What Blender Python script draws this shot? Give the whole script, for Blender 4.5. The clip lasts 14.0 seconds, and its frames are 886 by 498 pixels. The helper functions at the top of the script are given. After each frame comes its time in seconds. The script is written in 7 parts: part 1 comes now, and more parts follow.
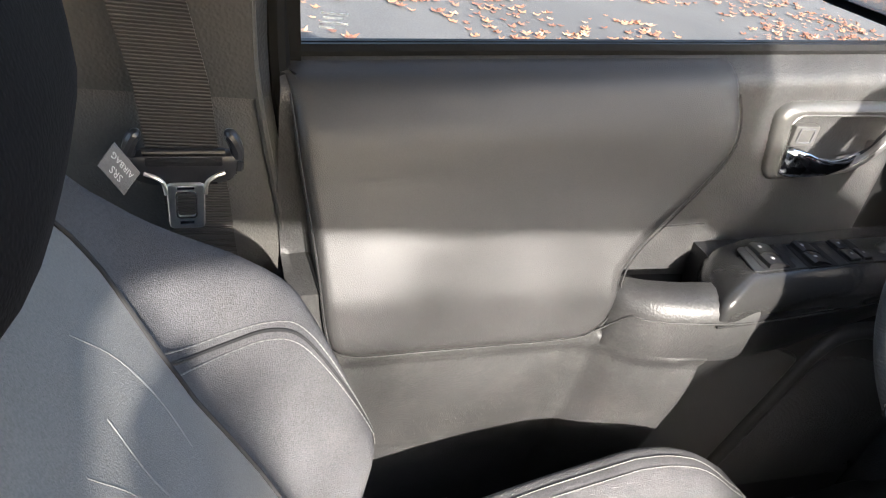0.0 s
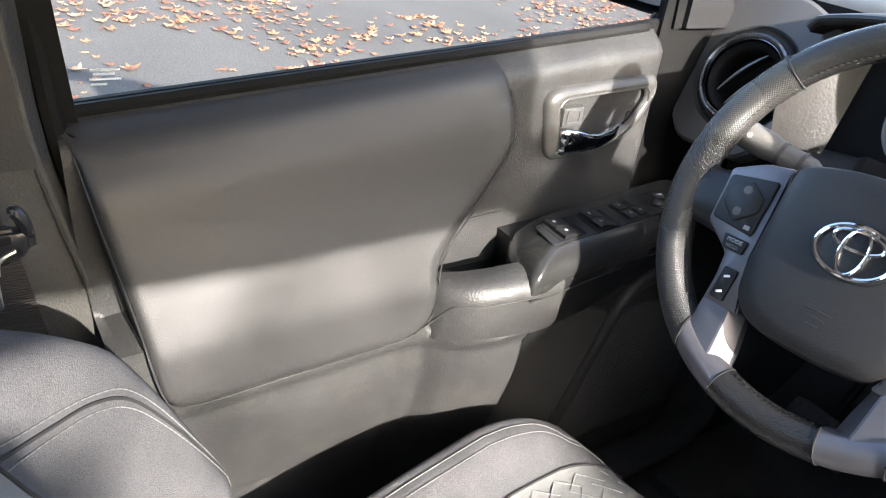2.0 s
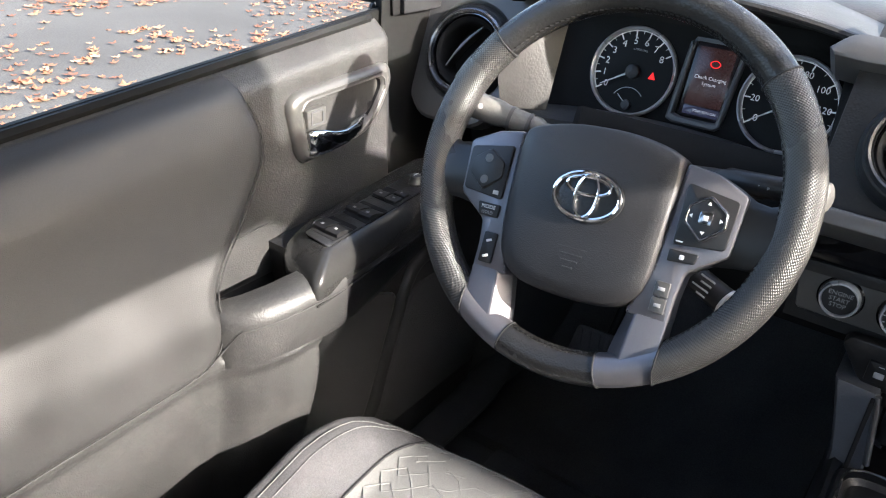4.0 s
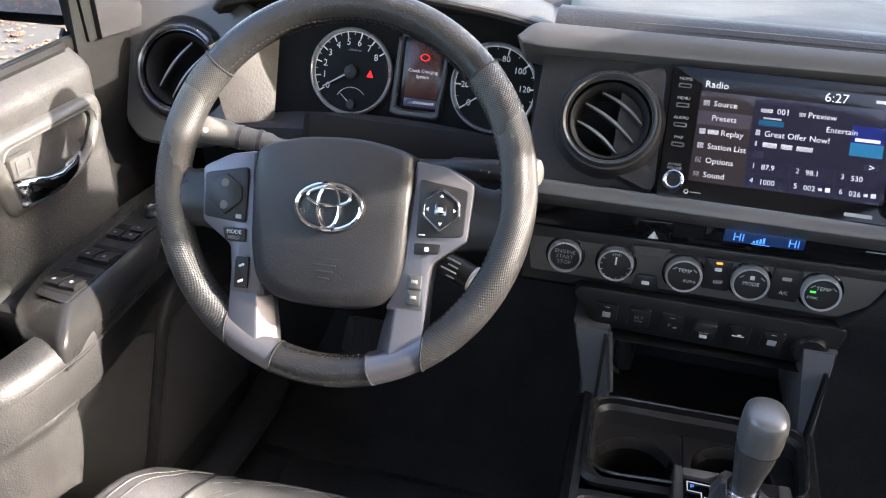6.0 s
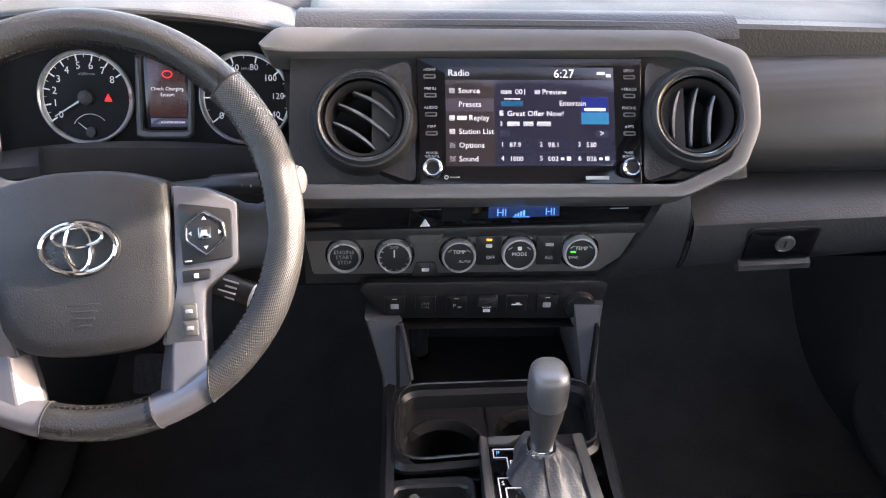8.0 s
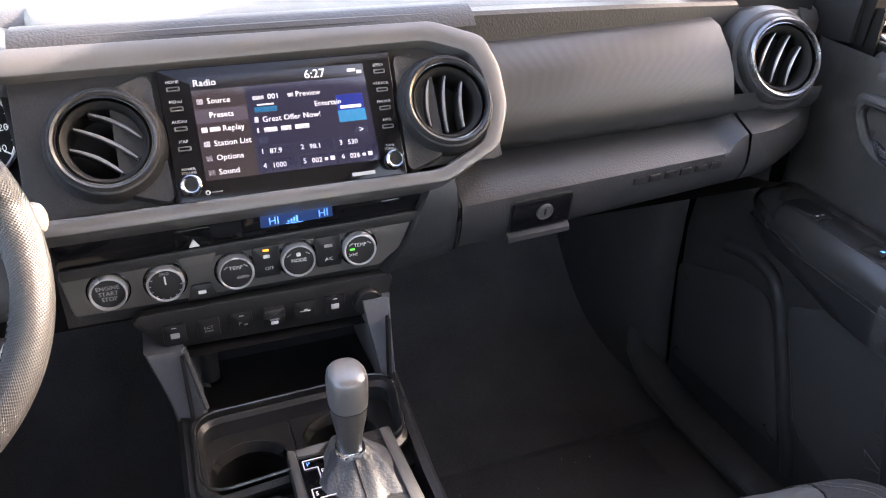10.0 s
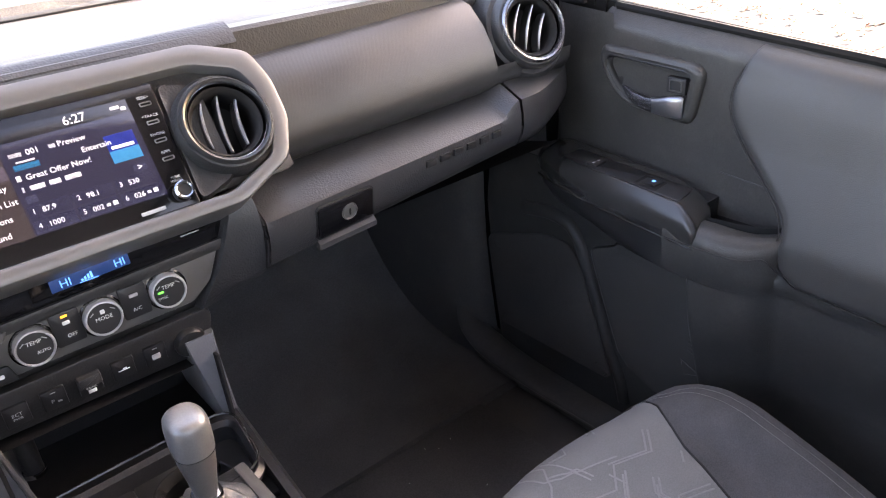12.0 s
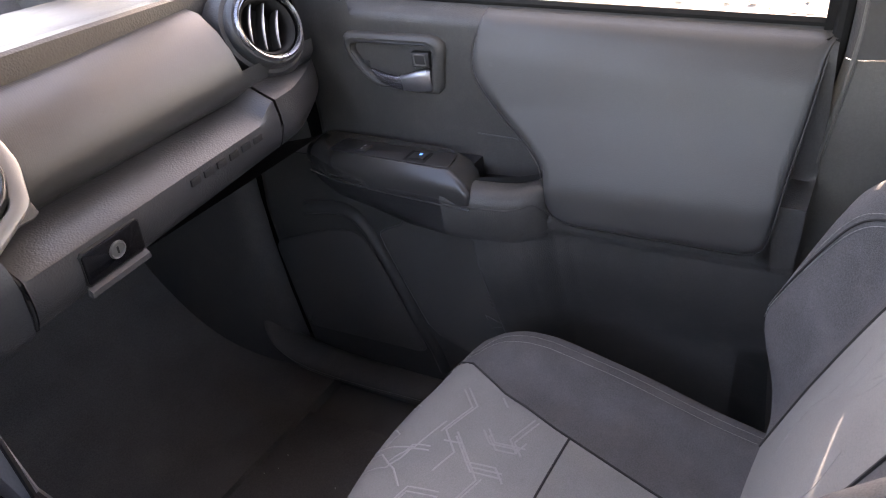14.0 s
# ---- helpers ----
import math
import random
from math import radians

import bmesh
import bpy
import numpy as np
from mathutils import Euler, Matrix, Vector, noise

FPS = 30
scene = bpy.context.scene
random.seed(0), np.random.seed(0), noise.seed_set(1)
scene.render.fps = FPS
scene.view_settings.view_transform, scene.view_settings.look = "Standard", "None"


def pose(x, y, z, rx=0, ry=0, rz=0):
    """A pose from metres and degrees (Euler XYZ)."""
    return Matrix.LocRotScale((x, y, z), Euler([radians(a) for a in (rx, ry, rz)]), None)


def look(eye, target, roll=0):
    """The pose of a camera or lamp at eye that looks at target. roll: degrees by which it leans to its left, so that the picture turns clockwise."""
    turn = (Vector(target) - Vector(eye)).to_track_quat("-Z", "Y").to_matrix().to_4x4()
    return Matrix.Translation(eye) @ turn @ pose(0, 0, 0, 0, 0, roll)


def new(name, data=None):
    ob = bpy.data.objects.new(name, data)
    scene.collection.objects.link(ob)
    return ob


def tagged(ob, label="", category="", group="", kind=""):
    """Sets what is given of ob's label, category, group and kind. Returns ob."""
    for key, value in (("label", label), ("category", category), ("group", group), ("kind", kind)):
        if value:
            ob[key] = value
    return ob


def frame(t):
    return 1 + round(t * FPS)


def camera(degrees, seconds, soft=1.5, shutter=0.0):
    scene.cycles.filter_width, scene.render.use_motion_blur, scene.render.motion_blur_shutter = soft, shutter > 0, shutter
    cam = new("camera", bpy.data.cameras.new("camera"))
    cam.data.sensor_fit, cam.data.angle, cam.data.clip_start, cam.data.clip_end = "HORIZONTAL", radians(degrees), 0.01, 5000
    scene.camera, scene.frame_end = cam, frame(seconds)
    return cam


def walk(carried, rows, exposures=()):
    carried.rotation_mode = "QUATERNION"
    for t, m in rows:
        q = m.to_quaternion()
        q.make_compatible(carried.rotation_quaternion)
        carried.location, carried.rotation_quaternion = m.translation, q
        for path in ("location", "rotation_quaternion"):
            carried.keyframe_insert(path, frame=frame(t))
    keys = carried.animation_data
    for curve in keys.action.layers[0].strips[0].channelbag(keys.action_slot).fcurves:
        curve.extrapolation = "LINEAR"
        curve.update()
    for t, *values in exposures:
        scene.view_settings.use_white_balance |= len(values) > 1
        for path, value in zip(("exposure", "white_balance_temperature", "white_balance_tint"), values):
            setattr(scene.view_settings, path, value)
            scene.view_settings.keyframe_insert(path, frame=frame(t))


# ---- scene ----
cam = camera(60.96, 14.0, soft=1.1)
PATH = [
    (0.0, pose(-0.1856, -0.7234, 0.9038, 58.116, -10.508, 73.192)),
    (0.5, pose(-0.1806, -0.7232, 0.9110, 59.038, -10.701, 69.099)),
    (1.0, pose(-0.1738, -0.7235, 0.9179, 59.845, -9.952, 64.800)),
    (1.5, pose(-0.1678, -0.7237, 0.9260, 60.325, -8.407, 61.063)),
    (2.0, pose(-0.1647, -0.7226, 0.9307, 60.897, -7.602, 56.490)),
    (2.5, pose(-0.1611, -0.7190, 0.9318, 61.280, -6.678, 51.700)),
    (3.0, pose(-0.1563, -0.7168, 0.9349, 61.699, -5.668, 46.371)),
    (5.5, pose(-0.1524, -0.7111, 0.9734, 61.551, -2.024, 20.445)),
    (6.0, pose(-0.1483, -0.7112, 0.9797, 61.619, -2.278, 15.001)),
    (6.5, pose(-0.1480, -0.7096, 0.9841, 61.660, -1.484, 10.432)),
    (7.0, pose(-0.1407, -0.7064, 0.9862, 61.804, -0.763, 5.523)),
    (7.5, pose(-0.1338, -0.7055, 0.9850, 61.960, -0.825, 1.238)),
    (10.0, pose(-0.1117, -0.7023, 0.9852, 62.039, -0.506, -20.895)),
    (10.5, pose(-0.1123, -0.7046, 0.9838, 62.280, 0.555, -25.838)),
    (11.0, pose(-0.1132, -0.7074, 0.9810, 62.370, 1.866, -30.615)),
    (11.5, pose(-0.1122, -0.7124, 0.9764, 62.434, 3.328, -35.121)),
    (12.0, pose(-0.1130, -0.7142, 0.9740, 62.290, 5.050, -39.299)),
    (12.5, pose(-0.1124, -0.7184, 0.9704, 62.069, 6.708, -43.086)),
    (13.0, pose(-0.1111, -0.7242, 0.9687, 61.534, 7.905, -47.892)),
    (13.5, pose(-0.1101, -0.7265, 0.9653, 60.749, 8.976, -53.419)),
    (14.0, pose(-0.1082, -0.7272, 0.9641, 59.684, 9.594, -59.160)),
]
walk(cam, PATH, [(0.0, 2.34, 6300, 12), (3.0, 2.36, 6300, 12), (6.0, 2.78, 6650, 15), (8.0, 3.15, 7050, 20), (10.5, 3.66, 7450, 23), (14.0, 3.82, 7900, 27)])

# ---- daylight: low sun from the front passenger side ----
SUN_DIR = Vector((1.0, 0.02, 0.435)).normalized()
world = bpy.data.worlds.new("sky")
scene.world = world
world.use_nodes = True
wn = world.node_tree.nodes
sky = wn.new("ShaderNodeTexSky")
sky.sky_type = "NISHITA"
sky.sun_disc = False
sky.dust_density = 2.0
sky.ozone_density = 0.8
sky.sun_elevation = math.asin(SUN_DIR.z)
sky.sun_rotation = math.atan2(SUN_DIR.x, SUN_DIR.y)
wn["Background"].inputs[1].default_value = 0.15
world.node_tree.links.new(sky.outputs[0], wn["Background"].inputs[0])
sun_data = bpy.data.lights.new("sun", "SUN")
sun_data.energy = 4.2
sun_data.angle = radians(0.6)
sun_data.color = (1.0, 0.93, 0.82)
sun = new("sun", sun_data)
sun.matrix_world = look(SUN_DIR * 20, (0, 0, 0))


# ---- materials ----
def mat(name, color, rough=0.6, metal=0.0, grain=0.0, grain_scale=500.0, spread=0.12, blotch=9.0, spec=0.5,
        grain_kind="voronoi", emit=None, power=0.0, wear=0.0, uv=False, dust=0.0):
    """A surface with grain relief and variation of colour and gloss at two scales."""
    m = bpy.data.materials.new(name)
    m.use_nodes = True
    nt = m.node_tree
    n, l = nt.nodes, nt.links
    b = n["Principled BSDF"]
    b.inputs["Roughness"].default_value = rough
    b.inputs["Metallic"].default_value = metal
    b.inputs["Specular IOR Level"].default_value = spec
    co = n.new("ShaderNodeTexCoord")
    src = co.outputs["UV"] if uv else co.outputs["Object"]
    big = n.new("ShaderNodeTexNoise")
    big.inputs["Scale"].default_value = blotch
    big.inputs["Detail"].default_value = 4
    l.new(co.outputs["Object"], big.inputs["Vector"])
    fine = n.new("ShaderNodeTexNoise")
    fine.inputs["Scale"].default_value = grain_scale * 0.6
    fine.inputs["Detail"].default_value = 2
    l.new(co.outputs["Object"], fine.inputs["Vector"])
    mixn = n.new("ShaderNodeMath")
    mixn.operation = "ADD"
    l.new(big.outputs[0], mixn.inputs[0])
    l.new(fine.outputs[0], mixn.inputs[1])
    ramp = n.new("ShaderNodeMapRange")
    ramp.inputs["From Min"].default_value = 0.6
    ramp.inputs["From Max"].default_value = 1.4
    ramp.inputs["To Min"].default_value = 1 - spread
    ramp.inputs["To Max"].default_value = 1 + spread
    l.new(mixn.outputs[0], ramp.inputs["Value"])
    mul = n.new("ShaderNodeVectorMath")
    mul.operation = "SCALE"
    mul.inputs[0].default_value = color
    l.new(ramp.outputs[0], mul.inputs["Scale"])
    last = mul.outputs[0]
    if dust:
        spots = n.new("ShaderNodeTexNoise")
        spots.inputs["Scale"].default_value = 26
        spots.inputs["Detail"].default_value = 8
        spots.inputs["Roughness"].default_value = 0.75
        l.new(co.outputs["Object"], spots.inputs["Vector"])
        dr = n.new("ShaderNodeMapRange")
        dr.inputs["From Min"].default_value = 0.5
        dr.inputs["From Max"].default_value = 0.78
        dr.inputs["To Max"].default_value = dust
        l.new(spots.outputs[0], dr.inputs["Value"])
        dm = n.new("ShaderNodeMix")
        dm.data_type = "RGBA"
        l.new(dr.outputs[0], dm.inputs["Factor"])
        l.new(last, dm.inputs[6])
        dm.inputs[7].default_value = (0.30, 0.28, 0.24, 1)
        last = dm.outputs[2]
    l.new(last, b.inputs["Base Color"])
    rr = n.new("ShaderNodeMapRange")
    rr.inputs["From Min"].default_value = 0.3
    rr.inputs["From Max"].default_value = 0.7
    rr.inputs["To Min"].default_value = max(0.02, rough * 0.85)
    rr.inputs["To Max"].default_value = min(1, rough * 1.15)
    l.new(big.outputs[0], rr.inputs["Value"])
    l.new(rr.outputs[0], b.inputs["Roughness"])
    if grain:
        if grain_kind == "voronoi":
            g = n.new("ShaderNodeTexVoronoi")
            g.feature = "SMOOTH_F1"
            g.inputs["Scale"].default_value = grain_scale
            out = g.outputs["Distance"]
        elif grain_kind == "dots":
            g = n.new("ShaderNodeTexVoronoi")
            g.voronoi_dimensions = "2D"
            turn = n.new("ShaderNodeMapping")
            turn.inputs["Rotation"].default_value = (0, 0, radians(45))
            l.new(src, turn.inputs["Vector"])
            src = turn.outputs[0]
            g.inputs["Randomness"].default_value = 0.0
            g.inputs["Scale"].default_value = grain_scale
            out = g.outputs["Distance"]
        elif grain_kind == "weave":
            g = n.new("ShaderNodeTexWave")
            g.bands_direction = "DIAGONAL"
            g.inputs["Scale"].default_value = grain_scale
            g.inputs["Distortion"].default_value = 1.2
            g.inputs["Detail"].default_value = 1
            out = g.outputs["Fac"]
        elif grain_kind == "ribs":
            g = n.new("ShaderNodeTexWave")
            g.bands_direction = "Z"
            g.inputs["Scale"].default_value = grain_scale
            g.inputs["Distortion"].default_value = 0.6
            g.inputs["Detail"].default_value = 2
            g.inputs["Detail Scale"].default_value = 3
            out = g.outputs["Fac"]
        else:
            g = n.new("ShaderNodeTexNoise")
            g.inputs["Scale"].default_value = grain_scale
            g.inputs["Detail"].default_value = 3
            out = g.outputs[0]
        l.new(src, g.inputs["Vector"])
        bump = n.new("ShaderNodeBump")
        bump.inputs["Strength"].default_value = grain
        bump.inputs["Distance"].default_value = 0.0008
        l.new(out, bump.inputs["Height"])
        l.new(bump.outputs[0], b.inputs["Normal"])
        if grain_kind in ("dots", "weave", "ribs"):
            hr = n.new("ShaderNodeMapRange")
            hr.inputs["From Min"].default_value = 0.15
            hr.inputs["From Max"].default_value = 0.45
            hr.inputs["To Min"].default_value = 0.45 if grain_kind == "dots" else 0.82
            hr.inputs["To Max"].default_value = 1.12
            l.new(out, hr.inputs["Value"])
            m2 = n.new("ShaderNodeVectorMath")
            m2.operation = "SCALE"
            l.new(last, m2.inputs[0])
            l.new(hr.outputs[0], m2.inputs["Scale"])
            l.new(m2.outputs[0], b.inputs["Base Color"])
    if emit:
        b.inputs["Emission Color"].default_value = (*emit, 1)
        b.inputs["Emission Strength"].default_value = power
    return m


PLASTIC = mat("black grained plastic", (0.015, 0.015, 0.0157), 0.36, grain=0.35, grain_scale=520, spread=0.12)
PLASTIC_LOW = mat("lower black plastic", (0.068, 0.067, 0.0675), 0.34, grain=0.5, grain_scale=420, spread=0.15, dust=0.10)
SOFT = mat("soft door panel vinyl", (0.030, 0.0296, 0.0292), 0.49, grain=0.4, grain_scale=620, spread=0.28, dust=0.07)
BOLSTER = mat("woven door bolster", (0.0345, 0.0338, 0.0332), 0.40, grain=0.35, grain_scale=1100, spread=0.13, grain_kind="noise")
DASH = mat("charcoal dash plastic", (0.026, 0.026, 0.0276), 0.37, grain=0.45, grain_scale=480, spread=0.08, dust=0.04)
PAD = mat("grained dash top", (0.046, 0.045, 0.044), 0.50, grain=0.40, grain_scale=420, spread=0.10)
TRIM = mat("ribbed grey trim", (0.0235, 0.0234, 0.0236), 0.36, grain=0.12, grain_scale=330, spread=0.05, grain_kind="ribs")
SILVER = mat("satin silver paint", (0.118, 0.118, 0.122), 0.36, metal=0.35, grain=0.05, grain_scale=900, spread=0.04)
GREYPAINT = mat("satin graphite paint", (0.095, 0.093, 0.090), 0.36, metal=0.3, grain=0.05, grain_scale=900, spread=0.05)
CHROME = mat("chrome", (0.85, 0.86, 0.88), 0.07, metal=1.0, spread=0.02)
SATINCHROME = mat("satin chrome", (0.58, 0.58, 0.60), 0.28, metal=0.5, spread=0.03)
DARKCHROME = mat("smoked chrome", (0.30, 0.31, 0.33), 0.16, metal=1.0, spread=0.03)
SMOKED = mat("satin smoked chrome", (0.22, 0.22, 0.24), 0.26, metal=0.9, spread=0.03)
BLOCK = mat("satin switch block plastic", (0.023, 0.0227, 0.0224), 0.22, grain=0.1, grain_scale=700, spread=0.10)
GLOSSBLACK = mat("smooth black plastic", (0.022, 0.022, 0.024), 0.30, grain=0.1, grain_scale=700, spread=0.10)
GLOSS = mat("gloss black", (0.005, 0.005, 0.006), 0.07, spread=0.05, spec=0.25)
MATTE = mat("matt black", (0.012, 0.012, 0.013), 0.7, grain=0.2, grain_scale=600, spec=0.2)
BUTTON = mat("black button plastic", (0.012, 0.012, 0.013), 0.40, grain=0.1, grain_scale=800)
LEATHER = mat("black wheel leather", (0.022, 0.0218, 0.022), 0.27, grain=0.4, grain_scale=560, spread=0.10)
PERF = mat("perforated wheel leather", (0.046, 0.045, 0.0442), 0.29, grain=0.9, grain_scale=1.0, spread=0.08, grain_kind="dots", uv=True)
AIRBAG = mat("grained airbag cover", (0.021, 0.0202, 0.0212), 0.45, grain=0.28, grain_scale=1000, spread=0.08)
FAB_LIGHT = mat("light grey seat cloth", (0.168, 0.168, 0.164), 0.9, grain=0.6, grain_scale=1200, spread=0.20, blotch=14, grain_kind="noise", spec=0.2)
FAB_DARK = mat("charcoal seat cloth", (0.076, 0.075, 0.079), 0.88, grain=1.0, grain_scale=1100, spread=0.38, blotch=18, grain_kind="noise", spec=0.25, dust=0.08)
# Black cloth, taken below its own tone for the roof's shade on it.
FAB_HEAD = mat("shaded black headrest cloth", (0.0065, 0.006, 0.007), 0.95, grain=0.5, grain_scale=600, spec=0.08)
THREAD = mat("pale stitching thread", (0.17, 0.17, 0.166), 0.8)
DARKTHREAD = mat("dark seam", (0.015, 0.015, 0.016), 0.9)
PALELINE = mat("pale woven line", (0.225, 0.225, 0.221), 0.9, spec=0.2)
# Light stalk is black plastic greyed as if sunlit; wiper cap is grey.
STALK = mat("grey and sun-greyed stalk plastic", (0.14, 0.136, 0.13), 0.42, grain=0.2, grain_scale=600, spread=0.1)
QUILT = mat("embossed line", (0.168, 0.168, 0.164), 0.9, spec=0.2)
WEB = mat("belt webbing", (0.038, 0.032, 0.027), 0.7, grain=1.0, grain_scale=125, spread=0.14, grain_kind="ribs")
STEEL = mat("brushed steel tongue", (0.82, 0.82, 0.80), 0.34, metal=1.0, grain=0.1, grain_scale=400, spread=0.1)
CARPET = mat("charcoal carpet", (0.12, 0.117, 0.117), 0.95, grain=1.0, grain_scale=700, spread=0.35, grain_kind="noise", spec=0.1)
MAT_RUB = mat("black mat pile", (0.118, 0.114, 0.115), 0.9, grain=1.0, grain_scale=600, spread=0.3, grain_kind="noise", spec=0.2)
HEADLINER = mat("grey headliner cloth", (0.68, 0.665, 0.64), 0.95, grain=0.3, grain_scale=700, grain_kind="noise", spec=0.1)
PILLAR = mat("grey pillar plastic", (0.075, 0.072, 0.066), 0.42, grain=0.55, grain_scale=620, spread=0.14)
UPPERTRIM = mat("dark grey upper trim", (0.034, 0.033, 0.032), 0.45, grain=0.4, grain_scale=420, spread=0.1)
# Black-grained edge, darkened further for the shade on its rear-facing side.
PADFRONT = mat("shaded grained pad edge", (0.017, 0.017, 0.0175), 0.45, grain=0.5, grain_scale=420, spread=0.1)
BODY = mat("body paint", (0.30, 0.31, 0.32), 0.25, metal=0.2, spread=0.03)
# Dash plastic made paler, with the skylight on the ledge put in.
LEDGE_SKYLIT = mat("ledge plastic with skylight grey", (0.062, 0.0625, 0.066), 0.40, grain=0.3, grain_scale=480, spread=0.06)
RUBBER = mat("window seal rubber", (0.008, 0.008, 0.008), 0.6, spec=0.12)
KNOBGREY = mat("satin shifter cap", (0.17, 0.17, 0.17), 0.32, metal=0.5, grain=0.05, grain_scale=900)
KNOBDARK = mat("smooth shifter leather", (0.055, 0.053, 0.051), 0.36, grain=0.2, grain_scale=700)
BOOT = mat("shifter boot leather", (0.055, 0.058, 0.062), 0.42, grain=0.5, grain_scale=420, spread=0.12)
WHITE = mat("printed white", (0.75, 0.75, 0.75), 0.6)
GREYPRINT = mat("printed grey", (0.35, 0.35, 0.36), 0.6)
LIT_WHITE = mat("lit white legend", (0.5, 0.5, 0.5), 0.5, emit=(0.85, 0.88, 1.0), power=0.075)
LIT_DIM = mat("lit dim legend", (0.5, 0.5, 0.5), 0.5, emit=(0.6, 0.6, 0.75), power=0.07)
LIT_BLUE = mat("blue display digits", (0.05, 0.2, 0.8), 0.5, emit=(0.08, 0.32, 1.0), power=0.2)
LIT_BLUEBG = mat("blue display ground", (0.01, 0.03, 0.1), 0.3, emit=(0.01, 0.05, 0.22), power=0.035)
LIT_RED = mat("red lamp", (0.5, 0.01, 0.01), 0.5, emit=(1.0, 0.02, 0.02), power=0.25)
LIT_AMBER = mat("amber lamp", (0.6, 0.2, 0.02), 0.5, emit=(1.0, 0.35, 0.03), power=0.25)
LIT_GREEN = mat("green lamp", (0.02, 0.5, 0.03), 0.5, emit=(0.05, 1.0, 0.1), power=0.18)
SCR_DARK = mat("screen header", (0.004, 0.004, 0.006), 0.12, emit=(0.10, 0.10, 0.13), power=0.0082)
SCR_MENU = mat("screen menu", (0.01, 0.01, 0.012), 0.12, emit=(0.17, 0.12, 0.14), power=0.0218)
SCR_SEL = mat("screen selected row", (0.01, 0.01, 0.012), 0.12, emit=(0.26, 0.22, 0.32), power=0.0354)
SCR_MAIN = mat("screen main", (0.006, 0.006, 0.012), 0.12, emit=(0.07, 0.07, 0.16), power=0.0286)
SCR_KEY = mat("screen key", (0.01, 0.01, 0.02), 0.12, emit=(0.14, 0.16, 0.30), power=0.0374)
SCR_CYAN = mat("screen blue tile", (0.01, 0.05, 0.1), 0.12, emit=(0.02, 0.30, 0.62), power=0.0748)
SCR_NAVY = mat("screen navy tile", (0.01, 0.02, 0.1), 0.12, emit=(0.02, 0.03, 0.35), power=0.0680)
SCR_RED = mat("cluster screen red", (0.02, 0.01, 0.01), 0.2, emit=(0.25, 0.12, 0.12), power=0.020)


def glass(name, tint=(1, 1, 1)):
    m = bpy.data.materials.new(name)
    m.use_nodes = True
    b = m.node_tree.nodes["Principled BSDF"]
    b.inputs["Base Color"].default_value = (*tint, 1)
    b.inputs["Roughness"].default_value = 0.0
    b.inputs["IOR"].default_value = 1.05
    b.inputs["Transmission Weight"].default_value = 1.0
    return m


GLASS = glass("window glass", (0.97, 0.99, 0.98))


def ground_material():
    m = bpy.data.materials.new("asphalt")
    m.use_nodes = True
    nt = m.node_tree
    n, l = nt.nodes, nt.links
    b = n["Principled BSDF"]
    b.inputs["Roughness"].default_value = 0.9
    co = n.new("ShaderNodeTexCoord")
    a = n.new("ShaderNodeTexNoise")
    a.inputs["Scale"].default_value = 90
    a.inputs["Detail"].default_value = 6
    c = n.new("ShaderNodeTexNoise")
    c.inputs["Scale"].default_value = 0.7
    c.inputs["Detail"].default_value = 5
    l.new(co.outputs["Object"], a.inputs["Vector"])
    l.new(co.outputs["Object"], c.inputs["Vector"])
    r = n.new("ShaderNodeValToRGB")
    r.color_ramp.elements[0].position, r.color_ramp.elements[0].color = 0.3, (0.080, 0.075, 0.069, 1)
    r.color_ramp.elements[1].position, r.color_ramp.elements[1].color = 0.75, (0.178, 0.168, 0.153, 1)
    l.new(a.outputs[0], r.inputs[0])
    mx = n.new("ShaderNodeMix")
    mx.data_type = "RGBA"
    mx.blend_type = "MULTIPLY"
    mx.inputs["Factor"].default_value = 0.6
    l.new(r.outputs[0], mx.inputs[6])
    l.new(c.outputs[0], mx.inputs[7])
    l.new(mx.outputs[2], b.inputs["Base Color"])
    bp = n.new("ShaderNodeBump")
    bp.inputs["Strength"].default_value = 0.6
    bp.inputs["Distance"].default_value = 0.004
    l.new(a.outputs[0], bp.inputs["Height"])
    l.new(bp.outputs[0], b.inputs["Normal"])
    return m


def leaf_material():
    m = bpy.data.materials.new("dry autumn leaf")
    m.use_nodes = True
    nt = m.node_tree
    n, l = nt.nodes, nt.links
    b = n["Principled BSDF"]
    b.inputs["Roughness"].default_value = 0.75
    g = n.new("ShaderNodeNewGeometry")
    r = n.new("ShaderNodeValToRGB")
    e = r.color_ramp.elements
    e[0].position, e[0].color = 0.0, (0.15, 0.065, 0.038, 1)
    e[1].position, e[1].color = 1.0, (0.40, 0.25, 0.15, 1)
    for p, c in ((0.35, (0.26, 0.11, 0.06, 1)), (0.7, (0.35, 0.165, 0.085, 1))):
        k = e.new(p)
        k.color = c
    l.new(g.outputs["Random Per Island"], r.inputs[0])
    l.new(r.outputs[0], b.inputs["Base Color"])
    return m


# ---- builders ----
def thing(name, base, label, category, group="", kind=""):
    ob = new(name)
    ob.location = base
    ob.empty_display_size = 0.05
    return tagged(ob, label, category, group, kind)


def root_base(ob):
    while ob.parent:
        ob = ob.parent
    return ob.location


